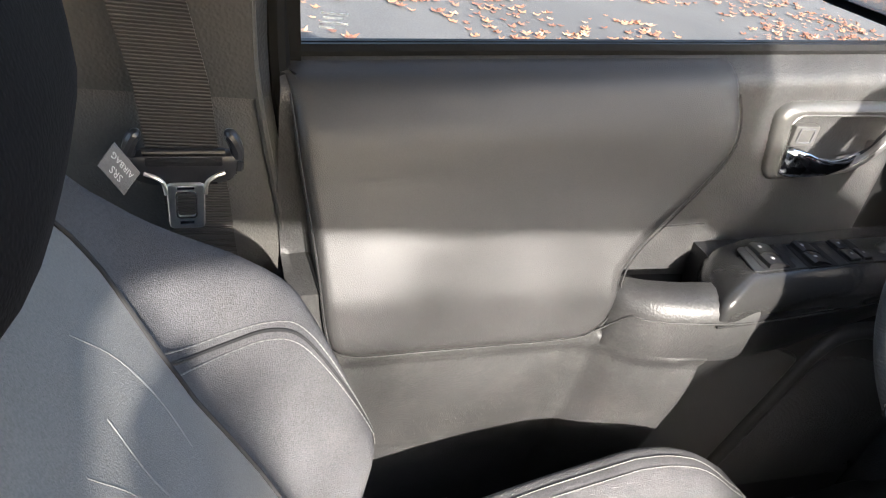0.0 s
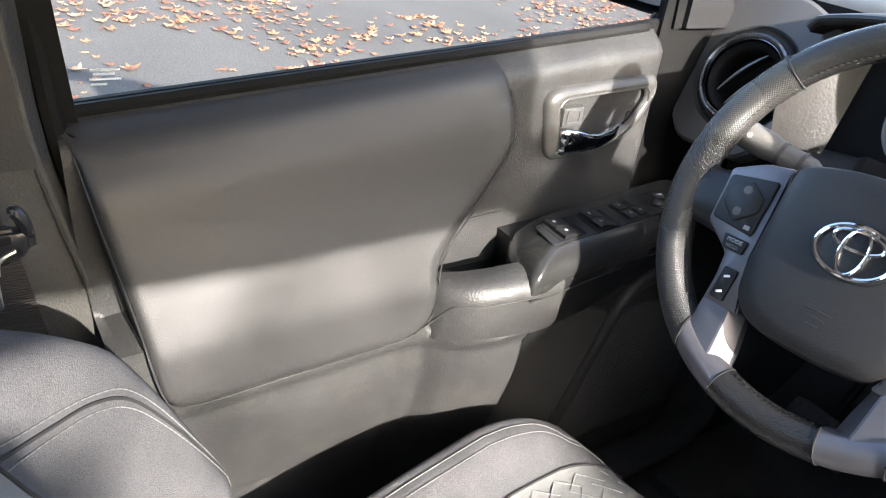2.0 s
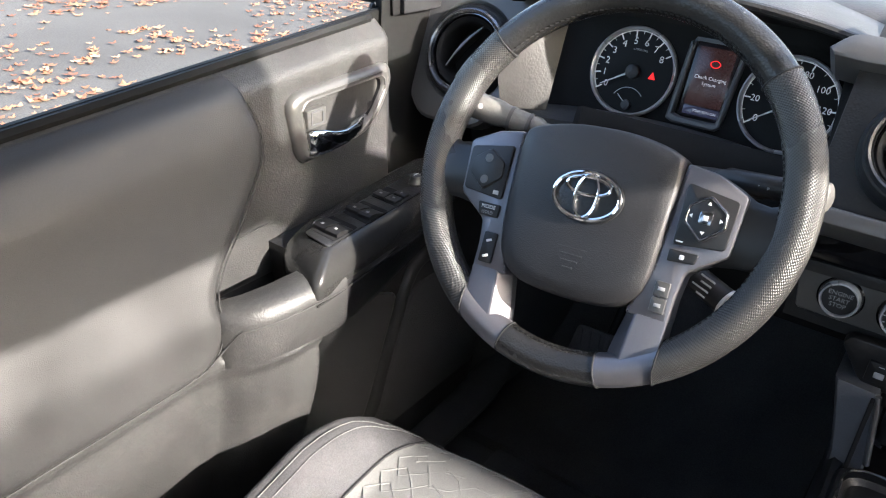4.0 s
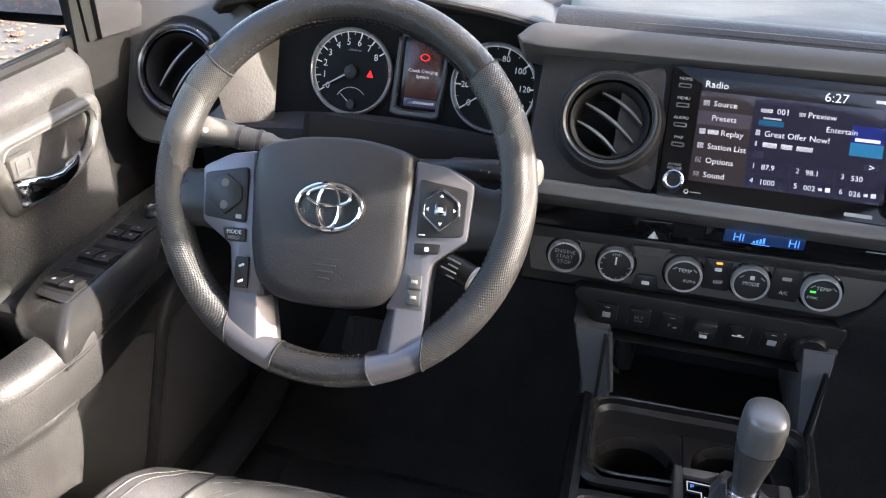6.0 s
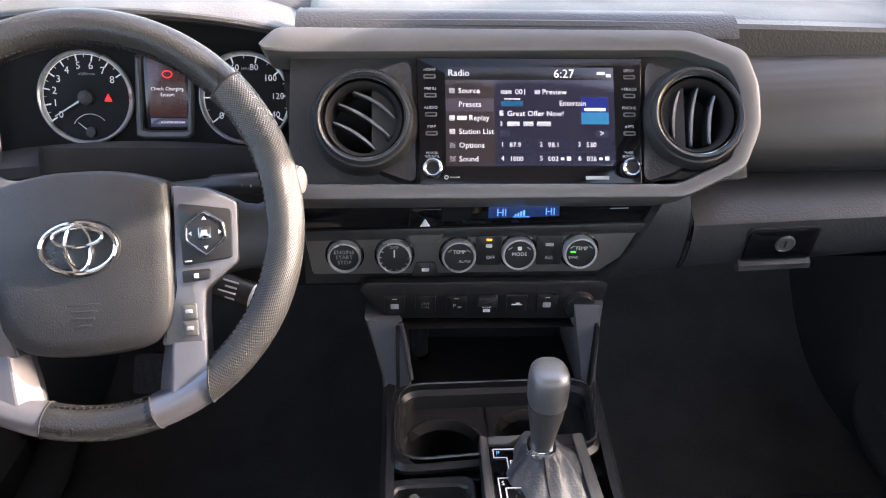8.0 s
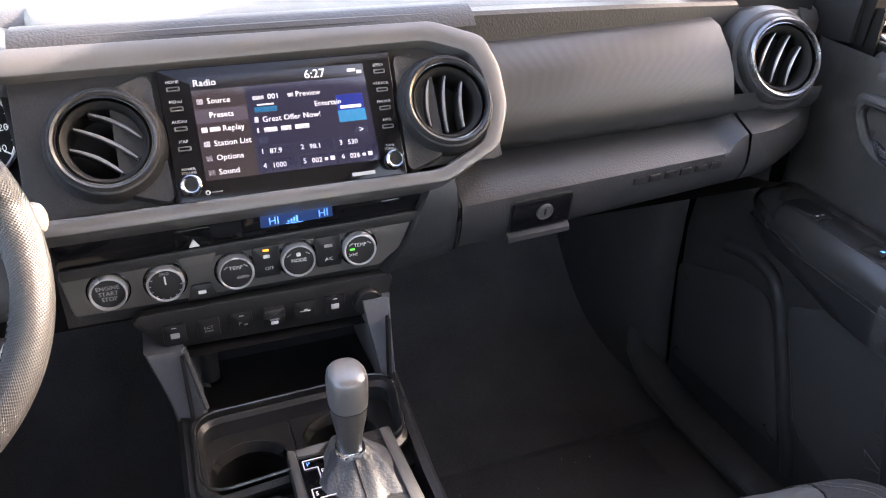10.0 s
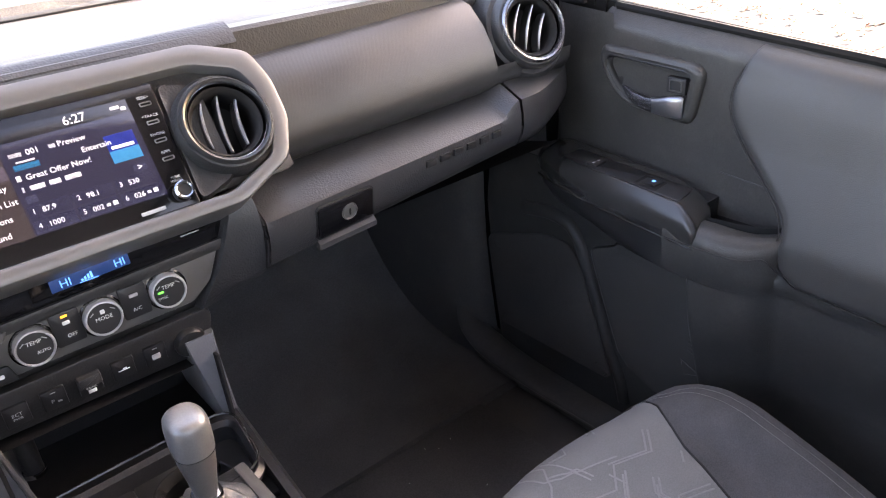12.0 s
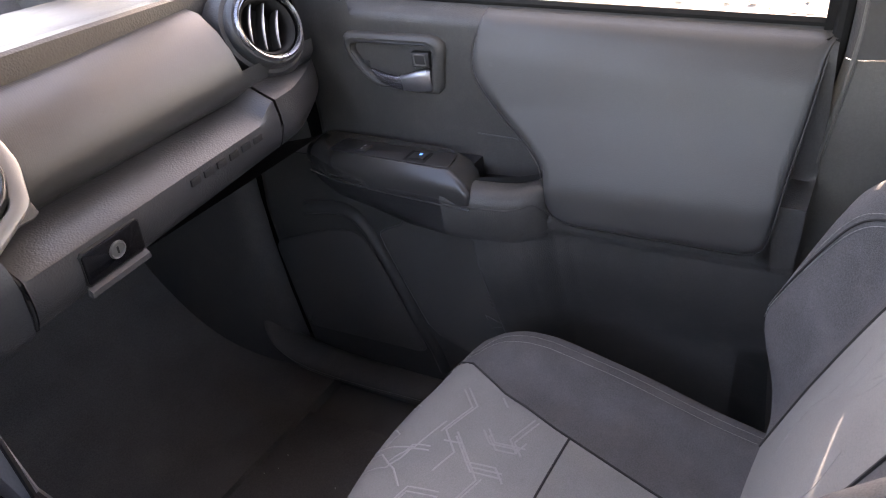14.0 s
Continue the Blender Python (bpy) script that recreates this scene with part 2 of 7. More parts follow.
def part(name, bm, material, parent=None, label="", sharp=35):
    """Links a bmesh, given in world metres, as one mesh object under a thing or a part."""
    bmesh.ops.recalc_face_normals(bm, faces=bm.faces)
    if parent:
        bmesh.ops.translate(bm, verts=bm.verts, vec=-Vector(root_base(parent)))
    lim = radians(sharp)
    for e in bm.edges:
        if len(e.link_faces) == 2 and e.calc_face_angle(0) > lim:
            e.smooth = False
    for f in bm.faces:
        f.smooth = True
    me = bpy.data.meshes.new(name)
    bm.to_mesh(me)
    bm.free()
    me.materials.append(material)
    ob = new(name, me)
    ob.parent = parent
    if label:
        ob["label"] = label
    return ob


def basis(o, u, v, w):
    u, v, w = Vector(u).normalized(), Vector(v).normalized(), Vector(w).normalized()
    m = Matrix((u, v, w)).transposed().to_4x4()
    m.translation = Vector(o)
    return m


def face_plane(o, tilt):
    """Local x to the right, y up along a face that looks backwards and up by tilt degrees, z out of the face."""
    t = radians(tilt)
    return basis(o, (1, 0, 0), (0, math.sin(t), math.cos(t)), (0, -math.cos(t), math.sin(t)))


def loft(sections, closed=True, caps=(True, True), ring=False):
    bm = bmesh.new()
    rows = [[bm.verts.new(p) for p in s] for s in sections]
    n = len(rows[0])
    pairs = list(zip(rows, rows[1:])) + ([(rows[-1], rows[0])] if ring else [])
    for a, b in pairs:
        for i in range(n if closed else n - 1):
            j = (i + 1) % n
            bm.faces.new((a[i], a[j], b[j], b[i]))
    if closed and not ring:
        if caps[0]:
            bm.faces.new(rows[0])
        if caps[1]:
            bm.faces.new(rows[-1])
    return bm


def inset(outline, d):
    """The closed outline moved inwards by d (outline given anticlockwise)."""
    n, out = len(outline), []
    for i in range(n):
        a, b, c = Vector(outline[i - 1]), Vector(outline[i]), Vector(outline[(i + 1) % n])
        e1, e2 = (b - a).normalized(), (c - b).normalized()
        n1, n2 = Vector((-e1.y, e1.x)), Vector((-e2.y, e2.x))
        k = n1 + n2
        k = k / max(k.length_squared / 2, 0.5)
        out.append((b + k * d))
    return out


def ccw(o):
    a = sum(o[i - 1][0] * o[i][1] - o[i][0] * o[i - 1][1] for i in range(len(o)))
    return list(o) if a > 0 else list(reversed(o))


def rounded(points, r, seg=4):
    """A closed outline with its corners rounded."""
    pts, out = [Vector(p) for p in ccw(points)], []
    n = len(pts)
    for i in range(n):
        a, b, c = pts[i - 1], pts[i], pts[(i + 1) % n]
        q = min(r, (a - b).length * 0.45, (c - b).length * 0.45)
        p0, p1 = b + (a - b).normalized() * q, b + (c - b).normalized() * q
        for k in range(seg + 1):
            t = k / seg
            out.append(p0 * (1 - t) ** 2 + b * 2 * t * (1 - t) + p1 * t * t)
    return out


def smooth_loop(points, sub=4):
    """Catmull-Rom through closed points."""
    n, out = len(points), []
    p = [Vector(q) for q in points]
    for i in range(n):
        a, b, c, d = p[i - 1], p[i], p[(i + 1) % n], p[(i + 2) % n]
        for k in range(sub):
            t = k / sub
            out.append(0.5 * ((2 * b) + (c - a) * t + (2 * a - 5 * b + 4 * c - d) * t * t + (3 * b - a - 3 * c + d) * t ** 3))
    return out


def smooth_path(points, sub=6):
    p = [Vector(q) for q in points]
    p = [p[0] * 2 - p[1]] + p + [p[-1] * 2 - p[-2]]
    out = []
    for i in range(1, len(p) - 2):
        a, b, c, d = p[i - 1], p[i], p[i + 1], p[i + 2]
        for k in range(sub):
            t = k / sub
            out.append(0.5 * ((2 * b) + (c - a) * t + (2 * a - 5 * b + 4 * c - d) * t * t + (3 * b - a - 3 * c + d) * t ** 3))
    out.append(p[-2])
    return out


def slab(outline, t, m, bevel=0.001, z0=0.0):
    """A plate with rounded upper edges."""
    o = ccw(outline)
    rows = [(o, z0), (o, z0 + t - bevel), (inset(o, bevel * 0.35), z0 + t - bevel * 0.3), (inset(o, bevel), z0 + t)]
    bm = loft([[Vector((p[0], p[1], z)) for p in q] for q, z in rows])
    bm.transform(m)
    return bm


def ring_plate(outer, inner, t, m, bevel=0.0015, z0=0.0, deep=None):
    """A frame: outer and inner outline with the same number of points."""
    deep = z0 if deep is None else deep
    rows = [(outer, z0), (outer, z0 + t - bevel), (inset(outer, bevel), z0 + t), (inset(inner, -bevel), z0 + t), (inner, z0 + t - bevel), (inner, deep)]
    bm = loft([[Vector((p[0], p[1], z)) for p in q] for q, z in rows], caps=(False, False))
    bm.transform(m)
    return bm


def resample(outline, n):
    p = [Vector(q) for q in outline] + [Vector(outline[0])]
    ds = [0.0]
    for a, b in zip(p, p[1:]):
        ds.append(ds[-1] + (b - a).length)
    out, k = [], 0
    for i in range(n):
        s = ds[-1] * i / n
        while ds[k + 1] < s:
            k += 1
        f = (s - ds[k]) / max(ds[k + 1] - ds[k], 1e-9)
        out.append(p[k].lerp(p[k + 1], f))
    return out


def dome(outline, rings, m, centre=None, shape=None):
    """A cushion over an outline: rings of (scale, height); shape(x, y) adds to the height."""
    o = ccw(outline)
    c = Vector(centre) if centre else sum((Vector(p) for p in o), Vector((0, 0))) / len(o)
    shape = shape or (lambda x, y: 0.0)
    secs = []
    for k, h in rings:
        q = [c + (Vector(p) - c) * k for p in o]
        secs.append([Vector((p.x, p.y, h + shape(p.x, p.y))) for p in q])
    bm = loft(secs, caps=(False, True))
    bm.transform(m)
    return bm


def revolve(profile, m, seg=40):
    secs = [[Vector((r * math.cos(2 * math.pi * i / seg), r * math.sin(2 * math.pi * i / seg), z)) for i in range(seg)] for r, z in profile]
    bm = loft(secs, caps=(False, False))
    bmesh.ops.remove_doubles(bm, verts=bm.verts, dist=1e-6)
    bm.transform(m)
    return bm


def box(sx, sy, sz, m, bevel=0.002):
    bm = bmesh.new()
    bmesh.ops.create_cube(bm, size=1)
    bmesh.ops.scale(bm, vec=(sx, sy, sz), verts=bm.verts)
    b = min(bevel, 0.45 * min(sx, sy, sz))
    if b > 0:
        bmesh.ops.bevel(bm, geom=bm.edges[:], offset=b, segments=2, affect="EDGES", profile=0.6)
    bm.transform(m)
    return bm


def tube(points, radius, seg=10, closed=False, flat=1.0, up=(0, 0, 1), uv=None):
    """A round bar along points; radius a number or a list; flat squeezes it along its own normal."""
    p = [Vector(q) for q in points]
    n = len(p)
    rad = radius if isinstance(radius, (list, tuple)) else [radius] * n
    secs = []
    for i in range(n):
        a = p[i - 1] if (closed or i) else p[0]
        b = p[(i + 1) % n] if (closed or i < n - 1) else p[-1]
        t = (b - a).normalized()
        s = t.cross(Vector(up))
        s = s.normalized() if s.length > 1e-4 else t.orthogonal().normalized()
        w = s.cross(t).normalized()
        secs.append([p[i] + (s * math.cos(2 * math.pi * k / seg) + w * math.sin(2 * math.pi * k / seg) * flat) * rad[i] for k in range(seg)])
    bm = loft(secs, ring=closed)
    if uv:
        layer = bm.loops.layers.uv.new("UVMap")
        bm.verts.index_update()
        bm.verts.ensure_lookup_table()
        for f in bm.faces:
            ids = [v.index for v in f.verts]
            rows = [q // seg for q in ids]
            cols = [q % seg for q in ids]
            for lp, r, c in zip(f.loops, rows, cols):
                c2 = c + seg if (max(cols) - min(cols) > seg / 2 and c < seg / 2) else c
                r2 = r + n if (closed and max(rows) - min(rows) > n / 2 and r < n / 2) else r
                lp[layer].uv = (r2 / n * uv[0], c2 / seg * uv[1])
    return bm


def words(text, size, m, material, parent, name="legend", align="CENTER", depth=0.0):
    """Lettering in the built-in font as a mesh, its baseline middle at the origin of m."""
    cu = bpy.data.curves.new(name, "FONT")
    cu.body, cu.size, cu.align_x, cu.align_y, cu.extrude = text, size, align, "CENTER", depth
    cu.resolution_u = 2
    tmp = new(name, cu)
    me = bpy.data.meshes.new_from_object(tmp.evaluated_get(bpy.context.evaluated_depsgraph_get()))
    bpy.data.objects.remove(tmp)
    bpy.data.curves.remove(cu)
    bm = bmesh.new()
    bm.from_mesh(me)
    bpy.data.meshes.remove(me)
    bm.transform(m)
    return part(name, bm, material, parent)


def at(m, x, y, z=0.0, turn=0.0):
    return m @ Matrix.Translation((x, y, z)) @ Matrix.Rotation(radians(turn), 4, "Z")


def plate(m, x0, y0, x1, y1, z=0.0, t=0.0006, r=0.0):
    o = [(x0, y0), (x1, y0), (x1, y1), (x0, y1)]
    if r:
        o = rounded(o, r, 3)
    return slab(o, t, m, min(0.0003, t / 2), z)


def circle(r, n=32, cx=0.0, cy=0.0, ry=None):
    ry = r if ry is None else ry
    return [(cx + r * math.cos(2 * math.pi * i / n), cy + ry * math.sin(2 * math.pi * i / n)) for i in range(n)]


def sheet(rows):
    return loft(rows, closed=False)


def thick(bm, t):
    """Gives an open sheet a thickness."""
    bmesh.ops.recalc_face_normals(bm, faces=bm.faces)
    bmesh.ops.solidify(bm, geom=bm.faces[:], thickness=t)
    return bm


def mixv(a, b, t):
    return a + (b - a) * t


def smoothstep(a, b, x):
    t = min(1, max(0, (x - a) / (b - a)))
    return t * t * (3 - 2 * t)


def table(pairs, x):
    """Linear reading of a small table of (x, value)."""
    if x <= pairs[0][0]:
        return pairs[0][1]
    for (x0, v0), (x1, v1) in zip(pairs, pairs[1:]):
        if x <= x1:
            return v0 + (v1 - v0) * (x - x0) / (x1 - x0)
    return pairs[-1][1]


# ---- ground and surroundings ----
GROUND_Z = -0.62
bm = bmesh.new()
bmesh.ops.create_grid(bm, x_segments=2, y_segments=2, size=400)
bmesh.ops.translate(bm, verts=bm.verts, vec=(0, 0, GROUND_Z))
tagged(part("ground", bm, ground_material()), "grey asphalt car park strewn with leaves", "ground", kind="structure")


def leaf_litter():
    """Curled five-lobed leaves lying on the asphalt."""
    rng = random.Random(7)
    verts, faces = [], []
    for _ in range(42000):
        x, y = -rng.uniform(1.6, 16), rng.uniform(-6, 14)
        if rng.random() < 0.35:
            x = rng.uniform(3, 16)
        if noise.noise(Vector((x * 0.9, y * 0.9, 3))) < rng.uniform(-0.45, 0.30):
            continue
        r, a0 = rng.uniform(0.018, 0.062), rng.uniform(0, 6.28)
        tilt, lift = rng.uniform(-0.5, 0.5), rng.uniform(0.004, 0.02)
        base = len(verts)
        verts.append((x, y, GROUND_Z + lift))
        lobes = 10
        for k in range(lobes):
            a = a0 + 2 * math.pi * k / lobes
            q = r * (1.0 if k % 2 == 0 else 0.62) * rng.uniform(0.6, 1.2)
            dz = abs(math.sin(a + tilt)) * r * rng.uniform(0.1, 0.55) * (k % 2 == 0)
            verts.append((x + q * math.cos(a), y + q * math.sin(a), GROUND_Z + lift + dz))
        for k in range(lobes):
            faces.append((base, base + 1 + k, base + 1 + (k + 1) % lobes))
    me = bpy.data.meshes.new("fallen_leaves")
    me.from_pydata(verts, [], faces)
    me.materials.append(leaf_material())
    tagged(new("fallen_leaves", me), "scattered dry orange and brown autumn leaves on asphalt", "leaves", kind="stuff")


leaf_litter()


def shade_tree():
    """An unseen young street tree, added beyond the passenger side so its low bough shades that half of the cab."""
    rng = random.Random(21)
    t = thing("tree", (5.3, -4.2, GROUND_Z), "unseen leafy tree with a low bough, added to shade the truck", "tree")
    bark = mat("tree bark", (0.16, 0.12, 0.09), 0.9, grain=1.0, grain_scale=60, spread=0.3, grain_kind="noise")
    part("trunk", tube(smooth_path([(5.3, -4.2, GROUND_Z), (5.35, -4.15, 0.8), (5.25, -4.0, 2.2), (5.3, -3.9, 4.2)]), [0.15 - 0.10 * i / 18 for i in range(19)], 12), bark, t)
    for a in (((5.27, -4.05, 1.72), (5.2, -3.0, 2.2), (5.1, -1.6, 2.38), (5.0, -0.2, 2.44), (5.0, 0.8, 2.48)), ((5.25, -4.0, 2.4), (5.9, -3.0, 3.0), (6.3, -2.2, 3.2)), ((5.28, -3.95, 3.2), (4.7, -4.6, 3.9), (4.4, -5.2, 4.2))):
        pts = smooth_path(a)
        part("limb", tube(pts, [0.06 - 0.048 * i / len(pts) for i in range(len(pts))], 8), bark, t)
    verts, faces = [], []
    # Bough and twig clumps are set where they cut sun rays to the cab.
    # x, y, z, size and leaves of each clump: the low bough, its thick end, the crown, and thin twigs above the bough
    clumps = [(5.0 + 0.25 * math.sin(k * 1.7), -3.1 + 0.105 * k, 1.98 + 0.02 * math.sin(k * 2.3), 0.40, 190) for k in range(33)]
    clumps += [(5.0 + 0.12 * math.sin(k * 2.1), 0.05 + 0.07 * (k % 8), 2.17 + 0.12 * (k // 8), 0.17, 90) for k in range(48)]
    clumps += [(5.3 + rng.uniform(-1.2, 1.2), -4.0 + rng.uniform(-1.5, 1.2), rng.uniform(3.2, 4.8), 0.6, 190) for _ in range(16)]
    clumps += [(5.0 + rng.uniform(-0.3, 0.3), -0.62 + 0.034 * k, 3.05 + rng.uniform(-0.04, 0.03), 0.06, 6) for k in range(18)]
    for cx, cy, cz, r, n_ in clumps:
        for _ in range(n_):
            d = Vector((rng.gauss(0, 1), rng.gauss(0, 0.8), rng.gauss(0, 1))).normalized() * r * rng.uniform(0.2, 1.0) ** 0.5
            p = Vector((cx, cy, cz)) + d
            u = Vector((rng.uniform(-1, 1), rng.uniform(-1, 1), rng.uniform(-0.7, 0.7))).normalized()
            w = u.orthogonal().normalized()
            q = rng.uniform(0.05, 0.085) if r > 0.15 else rng.uniform(0.025, 0.045)
            b = len(verts)
            verts += [p - u * q, p - u * q * 0.1 + w * q * 0.55, p + u * q, p - u * q * 0.1 - w * q * 0.55]
            faces.append((b, b + 1, b + 2, b + 3))
    me = bpy.data.meshes.new("crown")
    me.from_pydata(verts, [], faces)
    me.materials.append(mat("green-brown leaves", (0.10, 0.085, 0.03), 0.6, spread=0.3))
    cr = new("crown", me)
    cr.parent = t
    cr.location = -t.location
    return t


shade_tree()


def hedge():
    """A clipped evergreen hedge along the edge of the car park, behind the truck."""
    rng = random.Random(33)
    verts, faces = [], []
    for _ in range(15000):
        x = rng.uniform(-13, 1)
        h_ = 2.6 + 0.35 * noise.noise(Vector((x * 0.8, 0, 5)))
        z = h_ * rng.random() ** 0.7
        y = -9.5 + 0.5 * noise.noise(Vector((x * 0.9, z * 0.9, 1))) + rng.uniform(-0.25, 0.1) - 0.5 * (z > h_ - 0.15) * rng.random()
        p = Vector((x, y, GROUND_Z + 0.02 + z))
        u = Vector((rng.uniform(-1, 1), rng.uniform(-1, 1), rng.uniform(-0.9, 0.9))).normalized()
        w, q = u.orthogonal().normalized(), rng.uniform(0.05, 0.11)
        b = len(verts)
        verts += [p - u * q, p + w * q * 0.5, p + u * q, p - w * q * 0.5]
        faces.append((b, b + 1, b + 2, b + 3))
    me = bpy.data.meshes.new("hedge")
    me.from_pydata(verts, [], faces)
    me.materials.append(mat("dark hedge leaves", (0.035, 0.055, 0.028), 0.55, spread=0.4))
    tagged(new("hedge", me), "dark green leafy hedge along the car park", "hedge", kind="stuff")


hedge()


def belt(y):
    return 0.752 + (y + 0.14) * 0.088


# ---- cab shell ----
def cab_shell():
    floor = part("floor", box(1.50, 2.75, 0.04, pose(0, -0.65, -0.02), 0.0), CARPET)
    tagged(floor, "black carpeted cab floor", "floor", kind="structure")
    tun = [[Vector((x, y, z)) for x, z in ((-0.17, -0.002), (-0.15, 0.12), (-0.12, 0.20), (0.12, 0.20), (0.15, 0.12), (0.17, -0.002))] for y in (-1.6, -0.6, 0.3, 0.62)]
    tagged(part("floor_tunnel", loft(tun), CARPET), "black carpeted transmission tunnel", "floor", kind="structure")
    fw = sheet([[Vector((x, y, z)) for y, z in [(p.x, p.y) for p in smooth_path([(0.20, -0.004), (0.34, 0.012), (0.50, 0.08), (0.62, 0.22), (0.69, 0.42), (0.73, 0.62), (0.80, 0.80)], 5)]] for x in (-0.76, 0.76)])
    tagged(part("wall_front", thick(fw, 0.03), CARPET), "black carpeted firewall", "wall", kind="structure")
    roof = [[Vector((x, y, z)) for x, z in ((-0.70, 1.235), (-0.62, 1.27), (-0.3, 1.285), (0, 1.29), (0.3, 1.285), (0.62, 1.27), (0.70, 1.235),
                                            (0.72, 1.25), (0.62, 1.305), (0, 1.335), (-0.62, 1.305), (-0.72, 1.25))] for y in (-1.75, -1.0, -0.4, -0.155)]
    tagged(part("ceiling", loft(roof), HEADLINER), "light grey cloth headliner", "ceiling", kind="structure")
    for s in (-1, 1):
        ap = smooth_path([(s * 0.77, 0.86, 0.76), (s * 0.735, 0.55, 0.92), (s * 0.71, 0.16, 1.105), (s * 0.69, -0.15, 1.235)])
        tagged(part("a_pillar", tube(ap, 0.042, 12, flat=1.3), PILLAR), "grey plastic windscreen pillar trim", "pillar", kind="structure")
        rail = smooth_path([(s * 0.69, -0.14, 1.235), (s * 0.705, -0.35, 1.232), (s * 0.705, -1.0, 1.232), (s * 0.67, -1.75, 1.21)])
        tagged(part("roof_rail", tube(rail, 0.040, 10), PILLAR), "grey roof side rail trim", "trim", kind="structure")
        sill = box(0.16, 1.0, 0.14, pose(s * 0.80, -0.15, 0.0), 0.02)
        tagged(part("door_sill", sill, PLASTIC_LOW), "black plastic door sill", "sill", kind="structure")
        side = box(0.05, 1.02, 0.85, pose(s * 0.80, -1.26, 0.325), 0.02)
        tagged(part("wall_side", side, BODY), "painted cab side behind the front door", "wall", kind="structure")
        outer = box(0.06, 0.90, 0.86, pose(s * 0.865, -0.22, 0.21), 0.03)
        tagged(part("door_shell", outer, BODY), "painted outer door skin", "door", kind="structure")
        pil = smooth_path([(s * 0.79, -0.74, 0.70), (s * 0.755, -0.76, 0.95), (s * 0.70, -0.79, 1.22)])
        tagged(part("b_pillar", tube(pil, 0.06, 12, flat=0.6), PLASTIC), "grey plastic upper door pillar trim", "pillar", kind="structure")
        cp = smooth_path([(s * 0.79, -1.6, 0.70), (s * 0.755, -1.66, 0.95), (s * 0.70, -1.72, 1.22)])
        tagged(part("c_pillar", tube(cp, 0.09, 12, flat=0.6), PILLAR), "grey plastic rear pillar trim", "pillar", kind="structure")
    for s in (-1, 1):
        cowl = box(0.05, 0.84, 0.82, pose(s * 0.815, 0.49, 0.345), 0.02)
        tagged(part("wall_cowl", cowl, BODY), "painted cab side ahead of the door", "wall", kind="structure")
    for s in (-1, 1):
        # Near-black sheet closes the gap between door and dashboard.
        inner = sheet([[Vector((s * (0.772 + 0.004 * math.sin(y * 9)), y, z)) for z in (0.02, 0.25, 0.5, 0.70, 0.81)] for y in (0.02, 0.2, 0.35, 0.5, 0.62, 0.86)])
        tagged(part("wall_lining", thick(inner, 0.004), RUBBER), "near-black sheet closing the gap ahead of the door", "trim", kind="structure")
    rear = box(1.56, 0.06, 0.86, pose(0, -1.78, 0.33), 0.02)
    tagged(part("wall_rear", rear, PLASTIC), "dark rear cab wall", "wall", kind="structure")
    ws = sheet([[Vector((x * k, y, z)) for x in (-0.74, -0.37, 0, 0.37, 0.74)] for k, y, z in ((1.0, 0.88, 0.78), (0.94, 0.45, 0.98), (0.90, -0.155, 1.27))])
    pane = tagged(part("windscreen", ws, GLASS), "clear laminated windscreen", "window", kind="structure")
    pane.visible_shadow = False
    hood = [[Vector((x, y, z)) for x, z in ((-0.86, -0.1), (-0.88, 0.45), (-0.78, zt - 0.03), (0, zt), (0.78, zt - 0.03), (0.88, 0.45), (0.86, -0.1))] for y, zt in ((0.86, 0.77), (1.4, 0.74), (1.9, 0.66), (1.98, 0.5))]
    tagged(part("engine_hood", loft(hood), BODY), "painted front of the truck", "hood", kind="structure")
    bed = [[Vector((x, y, z)) for x, z in ((-0.86, -0.1), (-0.88, 0.62), (-0.80, 0.72), (0.80, 0.72), (0.88, 0.62), (0.86, -0.1))] for y in (-1.85, -3.3)]
    tagged(part("truck_bed", loft(bed), BODY), "painted truck bed behind the cab", "truck bed", kind="structure")


cab_shell()


# ---- lower door pillars with the seat belt ----
def pillar_trim(s):
    """The trim that the door closes against, in two pieces, with the rubber of the opening."""
    edge = [(-0.661, 0.76), (-0.652, 0.68), (-0.623, 0.55), (-0.597, 0.42), (-0.58, 0.30), (-0.57, 0.05)]
    low = thing("pillar_trim", (s * 0.74, -0.75, 0.0), "grey leather-grained plastic pillar trim beside the seat", "pillar trim", "pillar trims")
    rows = []
    for z in (0.672, 0.668, 0.60, 0.5, 0.42, 0.3, 0.15, 0.03):
        ye = table([(b, a) for a, b in reversed(edge)], z)
        rows.append([Vector((s * (0.782 if k == 0 else 0.757 if k == 1 else 0.747 if k < 5 else 0.765), ye - d, z))
                     for k, d in enumerate((-0.004, 0.0, 0.010, 0.06, 0.12, 0.20))])
    part("lower_cover", sheet(rows), PILLAR, low)
    rows = []
    for z in (0.93, 0.8, 0.72, 0.678, 0.674):
        ye = table([(b, a) for a, b in reversed(edge)], z)
        rows.append([Vector((s * (0.78 if k == 0 else 0.753 if k == 1 else 0.742), ye - d, z)) for k, d in enumerate((-0.004, 0.0, 0.010, 0.06, 0.12, 0.20))])
    part("upper_cover", sheet(rows), UPPERTRIM, low, "darker smooth upper pillar cover")
    part("door_seal", tube(smooth_path([(s * 0.764, a + 0.009, b) for a, b in [(-0.675, 0.9)] + edge]), 0.010, 10), RUBBER, low)
    part("edge_bead", tube(smooth_path([(s * 0.745, a - 0.010, b) for a, b in [(-0.675, 0.9)] + edge[:5]]), 0.0035, 8), PILLAR, low)


pillar_trim(-1)
pillar_trim(1)


